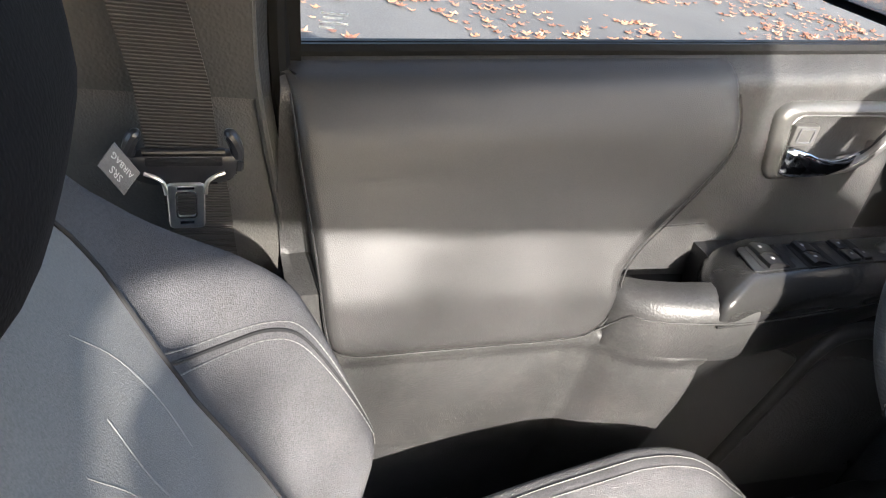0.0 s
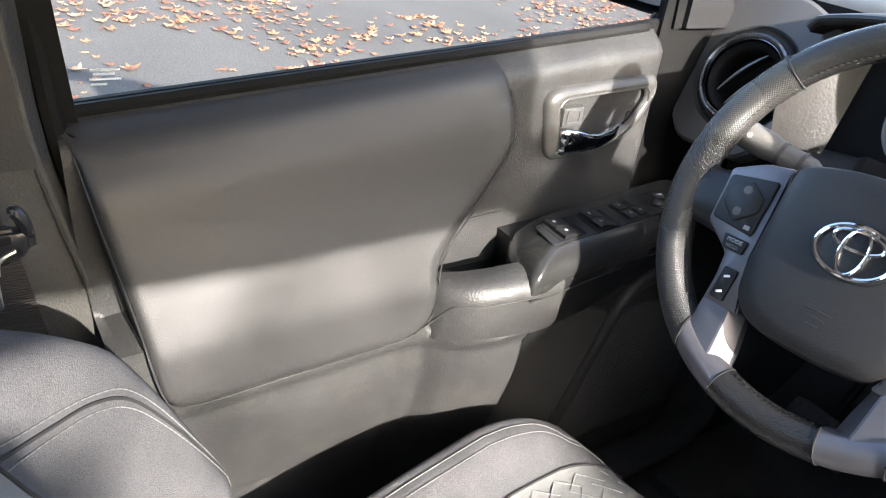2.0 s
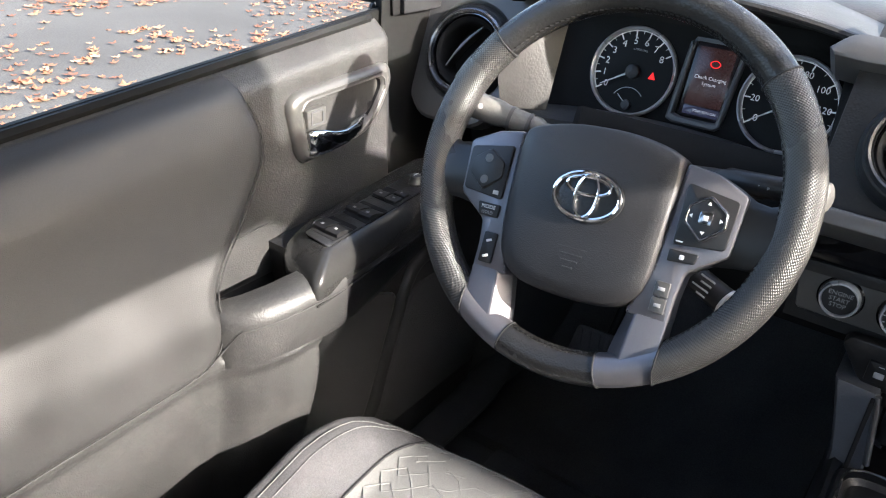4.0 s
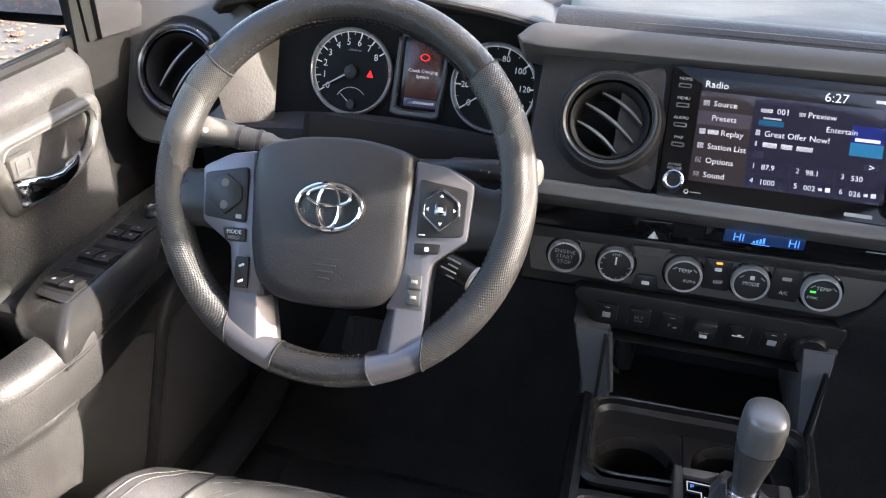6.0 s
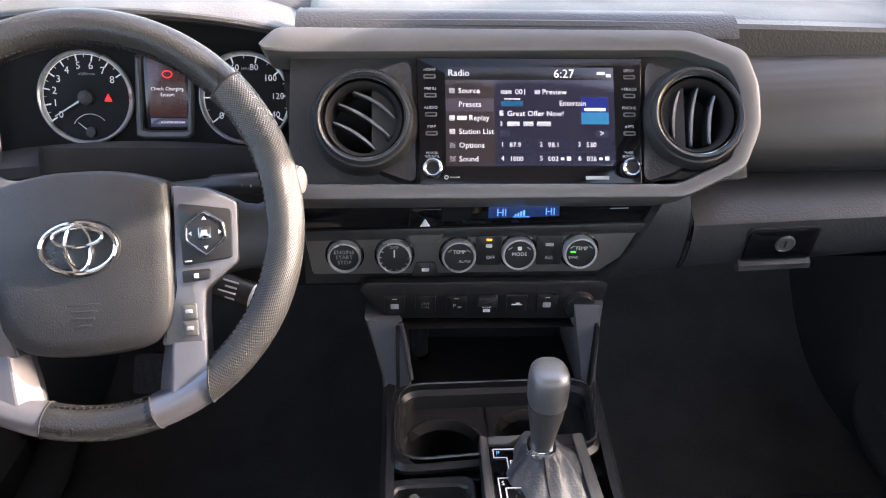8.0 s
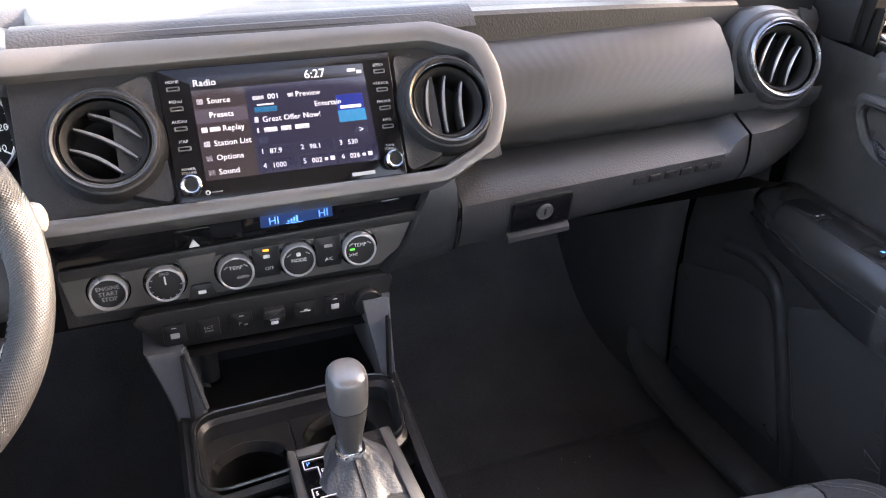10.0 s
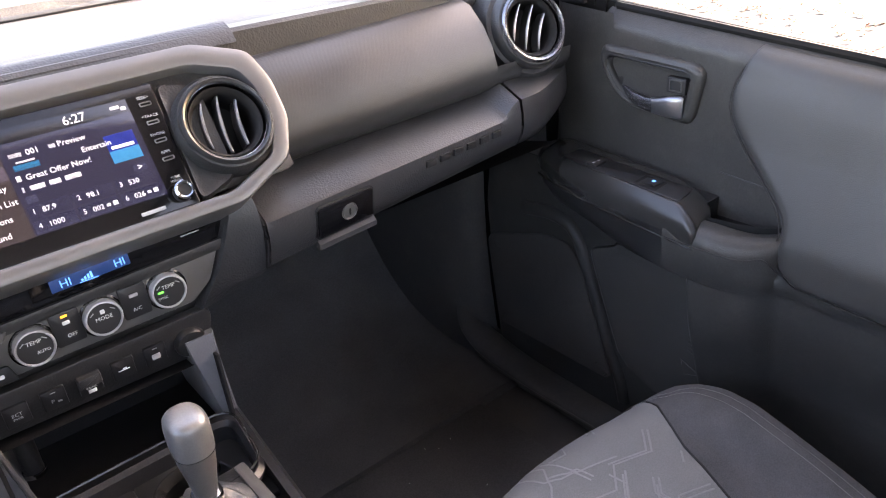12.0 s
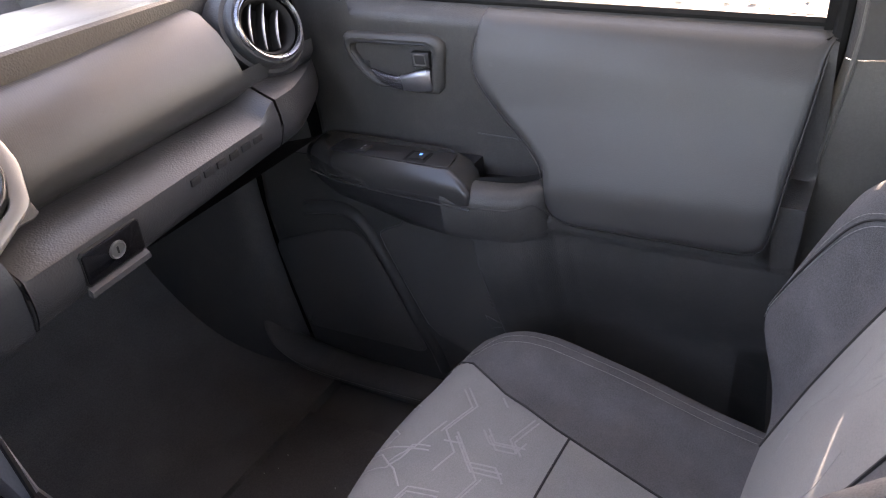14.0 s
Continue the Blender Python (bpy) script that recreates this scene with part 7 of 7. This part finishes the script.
for w_, x, y, mt in (("P", -0.0325, -0.131, LIT_BLUE), ("R", -0.020, -0.144, LIT_WHITE), ("N", -0.018, -0.154, LIT_WHITE), ("D", -0.0185, -0.169, LIT_WHITE), ("S", -0.032, -0.172, LIT_WHITE)):
    words(w_, 0.0075, at(T, x, y, 0.0124), mt, gate)
# small tray at the driver's side
s_o = [Vector(p) for p in resample(rounded([(-0.146, -0.31), (-0.058, -0.31), (-0.056, -0.142), (-0.145, -0.146)], 0.014, 5), 48)]
s_i = [Vector(p) for p in resample(rounded([(-0.138, -0.30), (-0.066, -0.30), (-0.064, -0.156), (-0.138, -0.158)], 0.012, 5), 48)]
part("side_tray", ring_plate(s_o, s_i, 0.006, T, 0.0025, -0.01, -0.025), PLASTIC, con)
part("side_tray_floor", slab(inset(ccw(s_i), -0.002), 0.002, at(T, 0, 0, -0.020), 0.0005), PLASTIC, con)
part("tray_button", revolve([(0.006, 0), (0.006, 0.012), (0.005, 0.014), (0, 0.014)], at(T, -0.118, -0.172, -0.018), 18), GREYPAINT, con)
# open cubby under the switches, with its side legs
part("cubby", sheet([[Vector((x, y, z)) for y, z in ((0.006, 0.503), (0.12, 0.490), (0.135, 0.46), (0.13, 0.405), (-0.012, 0.405))] for x in (-0.134, 0.092)]), MATTE, con)
for x in (-0.134, 0.092):
    part("cubby_side", box(0.004, 0.14, 0.11, pose(x, 0.062, 0.456), 0.001), MATTE, con)
part("cubby_slot", plate(basis((-0.02, 0.116, 0.478), (1, 0, 0), (0, 0.1, 1), (0, -1, 0.1)), -0.075, -0.0025, 0.075, 0.0025), PLASTIC, con)
part("hose_post", revolve([(0.010, 0), (0.011, 0.05), (0.011, 0.06)], pose(-0.108, 0.05, 0.437), 18), PLASTIC, con)
part("post_ring", revolve([(0.0125, 0), (0.0125, 0.004), (0.011, 0.005)], pose(-0.108, 0.05, 0.435), 18), DARKCHROME, con)
legL = [[Vector(q) for q in ((xa, 0.010, z), (xa + 0.003, 0.004, z), (xb - 0.003, 0.001, z), (xb, 0.006, z), (xb, 0.16, z), (xa, 0.16, z))] for z, xa, xb in ((0.516, -0.171, -0.131), (0.47, -0.160, -0.124), (0.435, -0.153, -0.119), (0.36, -0.150, -0.118), (0.20, -0.150, -0.12))]
part("leg_left", loft(legL), LEG, con, "blue-grey console leg")
part("leg_strip", tube([(-0.1305, 0.002, 0.514), (-0.1235, 0.001, 0.47), (-0.1185, 0.001, 0.436)], 0.0032, 8), SILVER, con)
legR = [[Vector(q) for q in ((xa, 0.010, z), (xa + 0.003, 0.002, z), (xb - 0.003, 0.001, z), (xb, 0.006, z), (xb, 0.16, z), (xa, 0.16, z))] for z, xa, xb in ((0.535, 0.062, 0.098), (0.50, 0.068, 0.098), (0.47, 0.074, 0.0995), (0.435, 0.080, 0.1015), (0.40, 0.086, 0.104), (0.345, 0.094, 0.108), (0.20, 0.104, 0.114))]
part("leg_right", loft(legR), LEG, con, "blue-grey console leg")

# ---- gear shifter ----
gs = thing("gear_shifter", (0.008, -0.145, 0.44), "grey capped gear shifter with a leather boot", "gear shifter")
SH = basis((0.008, -0.146, 0.466), (1, 0, 0), (0, 1, 0.08), (-0.01, -0.08, 1))


def oval_ring(rx, ry, z, n=28, dy=0.0, p=2.4):
    out = []
    for i in range(n):
        a = 2 * math.pi * i / n
        c, s_ = math.cos(a), math.sin(a)
        out.append(SH @ Vector((0.89 * rx * math.copysign(abs(c) ** (2 / p), c), dy + 0.89 * ry * math.copysign(abs(s_) ** (2 / p), s_), z)))
    return out


part("grip", loft([oval_ring(*q) for q in ((0.0120, 0.0125, 0.002), (0.0130, 0.0138, 0.010), (0.0152, 0.0162, 0.026), (0.0182, 0.0195, 0.042), (0.0200, 0.022, 0.060))]), KNOBDARK, gs, "dark smooth shifter grip", sharp=70)
part("cap", loft([oval_ring(*q) for q in ((0.0204, 0.0225, 0.0605), (0.0213, 0.024, 0.070), (0.0214, 0.0245, 0.087), (0.0203, 0.0235, 0.0945), (0.0175, 0.0205, 0.0985), (0.011, 0.013, 0.1002), (0.003, 0.004, 0.1006))]), KNOBGREY, gs, "satin grey shifter cap", sharp=60)
part("cap_groove", tube(oval_ring(0.0203, 0.0223, 0.0603), 0.0007, 5, closed=True), DARKTHREAD, gs)
part("collar", loft([oval_ring(*q) for q in ((0.0165, 0.0165, -0.006), (0.0165, 0.0165, 0.001), (0.0150, 0.0150, 0.003))]), CHROME, gs, "chrome collar")
boot = []
for k, (rx, ry, z, dy) in enumerate(((0.0150, 0.0150, -0.004, 0), (0.0175, 0.018, -0.008, 0), (0.022, 0.024, -0.012, -0.003), (0.026, 0.030, -0.015, -0.008), (0.031, 0.040, -0.019, -0.014), (0.037, 0.058, -0.024, -0.022), (0.042, 0.074, -0.028, -0.030))):
    r = []
    for i in range(48):
        a = 2 * math.pi * i / 48
        w = 1 + 0.05 * math.sin(5 * a + k * 0.9) * min(1, k / 2) + 0.02 * math.sin(11 * a - k)
        r.append(SH @ Vector((0.004 * k / 6 + rx * w * math.cos(a), dy + ry * w * math.sin(a), z + 0.002 * math.sin(7 * a + k))))
    boot.append(r)
part("boot", loft(boot), BOOT, gs, "creased grey leather boot", sharp=80)
part("boot_seam", tube([q[36] + Vector((0, -0.001, 0.0005)) for q in boot], 0.0010, 6), DARKTHREAD, gs)


# ---- front seats ----
def seat(s, yf, z0, dyb, label):
    cx = s * 0.400
    st = thing("bucket_seat", (cx, yf - 0.25, 0.0), label, "seat", "front seats")

    def half(v):
        """Half width of the cushion at v from front 0 to back 1."""
        return table([(0.0, 0.150), (0.03, 0.185), (0.08, 0.212), (0.16, 0.230), (0.3, 0.240), (1, 0.222)], v)

    def cushion(u, v):
        y = yf - 0.47 * v
        if v < 0.10:
            y += 0.035 * (1 - abs(u) ** 2.2) * (1 - v / 0.10) ** 0.5 * 0.6
        w = half(v)
        x = cx + u * w
        a = abs(u)
        z = z0 - 0.10 * v + 0.012 * math.sin(min(1, v * 3) * math.pi / 2)
        front = max(0, 1 - v / 0.15)
        z -= 0.055 * front ** 2.6
        bump = smoothstep(0.52, 0.80, a) * (1 - smoothstep(0.86, 1.0, a) * 1.6)
        z += 0.034 * bump * smoothstep(0.0, 0.26, v) * (1 - 0.35 * smoothstep(0.45, 0.8, v))
        z -= 0.05 * smoothstep(0.88, 1.0, a)
        z += 0.006 * math.cos(a * math.pi / 1.1) * (a < 0.55)
        return Vector((x, y, z))

    def grid(fn, u0, u1, v0, v1, nu, nv):
        return sheet([[fn(mixv(u0, u1, i / nu), mixv(v0, v1, j / nv)) for i in range(nu + 1)] for j in range(nv + 1)])

    def seam(v, k):
        """Where the insert ends on side k; the passenger seat's outer bolster widens to the rear."""
        if s > 0 and k > 0:
            return table([(0, 0.74), (0.06, 0.72), (0.14, 0.58), (0.24, 0.46), (0.40, 0.37), (0.68, 0.25), (1, 0.15)], v)
        return 0.61 - 0.10 * v

    SEAM = 0.60
    part("cushion_insert", grid(lambda u, v: cushion(mixv(-seam(v, -1), seam(v, 1), u), v), 0, 1, 0, 1, 26, 34), FAB_LIGHT, st, "light grey patterned cloth seat insert", sharp=70)
    for a, b in ((-1, -SEAM), (SEAM, 1)):
        part("cushion_bolster", grid(lambda u, v: cushion(math.copysign(mixv(seam(v, a + b), 1, u), a + b), v), 0, 1, 0, 1, 24, 34), FAB_DARK, st, "charcoal cloth side bolster", sharp=70)
    rim = [cushion(u, 0) for u in [-1 + 2 * i / 30 for i in range(31)]]
    skirt = [cushion(1, v / 20) for v in range(1, 21)]
    skirt_l = [cushion(-1, v / 20) for v in range(20, 0, -1)]
    loop = skirt_l + rim + skirt
    part("cushion_skirt", sheet([loop, [p + Vector((0, 0.004, -0.03)) for p in loop], [Vector((mixv(cx, p.x, 0.98), p.y - 0.004, 0.15)) for p in loop], [Vector((mixv(cx, p.x, 0.9), p.y - 0.02, 0.06)) for p in loop]]), FAB_DARK, st)
    for k in (-1, 1):
        part("insert_seam", tube([cushion(k * seam(v / 30, k), v / 30) + Vector((0, 0, 0.0006)) for v in range(31)], 0.0016, 6), DARKTHREAD, st)
        for off in (0.765, 0.815):
            pts = [cushion(k * (SEAM + (off - SEAM) * smoothstep(-0.04, 0.16, v / 60)), v / 60) + Vector((0, 0, 0.0010)) for v in range(3, 56)]
            fine = [a_.lerp(b_, q / 6) for a_, b_ in zip(pts, pts[1:]) for q in range(6)]
            part("stitching", tube(fine, [0.0002 if q % 3 == 2 else 0.00052 for q in range(len(fine))], 5), THREAD, st, "pale double stitching")
    part("cross_seam", tube([cushion(mixv(-seam(0.44, -1), seam(0.44, 1), i / 20), 0.44) + Vector((0, 0, 0.0006)) for i in range(21)], 0.0016, 6), DARKTHREAD, st)
    # embossed pattern of kinked lines on the insert
    rng = random.Random(11 if s < 0 else 12)
    if s > 0:
        # pale woven lines that run straight, turn by a sixth of a circle and often run in pairs
        def strand(pts, rad):
            fine = []
            for a_, b_ in zip(pts, pts[1:]):
                fine += [a_.lerp(b_, q / 6) for q in range(6)]
            run = []
            for p in fine + [pts[-1]]:
                v = p.y / 0.47
                u = p.x / half(max(0.0, min(1.0, v)))
                if 0.03 < v < 0.43 and -0.57 < u < seam(v, 1) - 0.03:
                    run.append(cushion(u, v) + Vector((0, 0, 0.0002)))
                elif len(run) > 3:
                    break
                else:
                    run = []
            if len(run) > 3:
                part("woven_line", tube(run, rad, 6, flat=0.4), PALELINE, st)
        for k in range(20):
            p = Vector((-0.130 + 0.056 * (k % 5) + rng.uniform(-0.010, 0.010), 0.022 + 0.048 * (k // 5) + rng.uniform(-0.006, 0.006)))
            d_ = 60 * rng.randrange(6) + 15
            pts = [p]
            for j in range(rng.choice((2, 3, 3, 4))):
                pts.append(pts[-1] + Vector((math.cos(radians(d_)), math.sin(radians(d_)))) * rng.choice((0.022, 0.036, 0.055)))
                d_ += rng.choice((60, -60))
            strand(pts, 0.0013)
            if k % 2:
                n_ = (pts[1] - pts[0]).normalized()
                off_ = Vector((-n_.y, n_.x)) * 0.0065
                strand([q + off_ for q in pts[:3]], 0.0013)
    else:
        for k in range(9):
            for sgn in (-1, 1):
                v0 = 0.03 + 0.055 * k
                pts = [(-0.56 + 1.12 * i / 14, v0 + 0.030 * math.asin(math.sin(i * 0.9 * math.pi / 2)) * sgn) for i in range(15)]
                pts = [p for p in pts if 0.01 < p[1] < 0.45]
                if len(pts) > 1:
                    part("quilt_line", tube([cushion(a, b) + Vector((0, 0, -0.0006)) for a, b in pts], 0.0012, 5), QUILT, st)

    # backrest
    B0 = Vector((cx, -0.590 + dyb, 0.345))
    up = Vector((0, -0.48, 0.877))
    nrm = Vector((0, 0.877, 0.48))

    def bhalf(v):
        return table([(0, 0.235), (0.2, 0.250), (0.45, 0.250), (0.65, 0.235), (0.8, 0.215), (0.92, 0.185), (1.0, 0.135)], v)

    def back(u, v):
        a = abs(u)
        w = bhalf(v)
        wing = smoothstep(0.50, 0.82, a) * (1 - smoothstep(0.84, 1.0, a) * 1.3)
        h = 0.060 * wing * smoothstep(-0.05, 0.18, v) * (1 - smoothstep(0.52, 0.85, v)) - 0.06 * smoothstep(0.86, 1.0, a) ** 2
        h += 0.012 * math.sin(v * math.pi) - 0.05 * smoothstep(0.88, 1.0, v) ** 2 + 0.008 * math.cos(a * 2.6) * (a < 0.6)
        return B0 + up * (0.455 * v) + nrm * h + Vector((u * w, 0, 0))

    def sb(v):
        """Where the insert ends, as a share of the half width."""
        return table([(0, 0.42), (0.38, 0.41), (0.62, 0.405), (0.70, 0.46), (0.84, 0.62), (1, 0.66)], v)

    part("back_insert", grid(lambda u, v: back(u * sb(v), v), -1, 1, 0, 1, 26, 40), FAB_LIGHT, st, "light grey patterned cloth backrest insert", sharp=70)
    for k in (-1, 1):
        part("back_bolster", grid(lambda u, v: back(k * mixv(sb(v), 1, u), v), 0, 1, 0, 1, 26, 40), FAB_DARK, st, "charcoal cloth backrest bolster", sharp=70)
    outline = [back(-1, v / 30) for v in range(31)] + [back(-1 + 2 * i / 20, 1) for i in range(1, 20)] + [back(1, v / 30) for v in range(30, -1, -1)]
    part("back_shell", sheet([outline, [p - nrm * 0.05 for p in outline], [p.lerp(B0 + up * 0.22, 0.12) - nrm * 0.11 for p in outline], [p.lerp(B0 + up * 0.22, 0.8) - nrm * 0.12 for p in outline]]), FAB_DARK, st)
    for k in (-1, 1):
        part("insert_seam", tube([back(k * sb(v / 40), v / 40) + nrm * 0.0006 for v in range(41)], 0.0015, 6), DARKTHREAD, st)
        mid = smooth_path([(0.45, 0.674), (0.55, 0.627), (0.63, 0.588), (0.69, 0.553), (0.735, 0.50), (0.76, 0.42), (0.79, 0.30), (0.83, 0.15), (0.84, 0.06)], 5)
        part("bolster_seam", tube([back(k * p.x, p.y) + nrm * 0.0005 for p in mid], 0.0013, 6), DARKTHREAD, st)
        for path in ([(0.455, 0.692), (0.56, 0.640), (0.64, 0.600), (0.70, 0.562), (0.748, 0.51), (0.776, 0.42), (0.80, 0.30), (0.84, 0.15)],
                     [(0.44, 0.655), (0.54, 0.612), (0.62, 0.575), (0.675, 0.543), (0.718, 0.495), (0.744, 0.42), (0.775, 0.30), (0.815, 0.15)]):
            pts = [back(k * p.x, p.y) + nrm * 0.0012 for p in smooth_path(path, 5)]
            fine = []
            for p0, p1 in zip(pts, pts[1:]):
                n = max(1, int((p1 - p0).length / 0.0018))
                fine += [p0.lerp(p1, q / n) for q in range(n)]
            part("stitching", tube(fine, [0.0002 if q % 3 == 2 else 0.0005 for q in range(len(fine))], 5), THREAD, st, "pale double stitching")
    rng2 = random.Random(5)
    for k in range(14):
        u, v, w = rng2.uniform(-0.36, 0.30), rng2.uniform(0.10, 0.66), rng2.choice((-1, 1))
        bend = smooth_path([(u, v), (u + 0.05 * w, v + 0.06), (u + 0.06 * w, v + 0.13), (u + 0.01 * w, v + 0.20)], 4)
        part("embossed_line", tube([back(p.x, p.y) - nrm * 0.0003 for p in bend], 0.0007, 5), QUILT, st)
    # headrest
    hc = B0 + up * 0.545 + nrm * 0.035
    secs = []
    for k in range(15):
        t = -1 + 2 * k / 14
        r = math.sqrt(max(0.0, 1 - abs(t) ** 3.2))
        secs.append([hc + Vector((t * 0.135, 0, 0)) + (up * math.copysign(abs(math.sin(a)) ** 0.75, math.sin(a)) * 0.092 + nrm * math.copysign(abs(math.cos(a)) ** 0.75, math.cos(a)) * 0.052) * max(0.04, r) for a in [2 * math.pi * i / 24 for i in range(24)]])
    part("headrest", loft(secs), FAB_HEAD, st, "black cloth headrest, darkened for shade", sharp=80)
    for k in (-0.06, 0.06):
        part("headrest_post", tube([hc + Vector((k, 0, 0)) - nrm * 0.02, B0 + up * 0.42 + Vector((k, 0, 0)) - nrm * 0.03], 0.006, 10), DARKCHROME, st)
    if s < 0:
        tg = basis((-0.636, -0.7545, 0.6665), (0, 0.57, -0.82), (0, 0.52, 0.85), (1, 0.0, 0.1))
        tag = part("airbag_tag", slab([(-0.0125, -0.0095), (0.0125, -0.0095), (0.0125, 0.0095), (-0.0125, 0.0095)], 0.0012, tg, 0.0003), TAG, st, "grey sewn airbag tag")
        words("SRS", 0.0068, at(tg, 0, -0.0032, 0.0016, 180), WHITE, tag)
        words("AIRBAG", 0.0056, at(tg, 0, 0.0040, 0.0016, 180), WHITE, tag)
    return st


TAG = mat("grey woven tag", (0.20, 0.20, 0.20), 0.8, grain=0.4, grain_scale=900)
seat(-1, -0.158, 0.369, 0.0, "grey and charcoal cloth driver seat with quilted insert")
seat(1, -0.215, 0.325, -0.045, "grey and charcoal cloth passenger seat with pale line pattern")
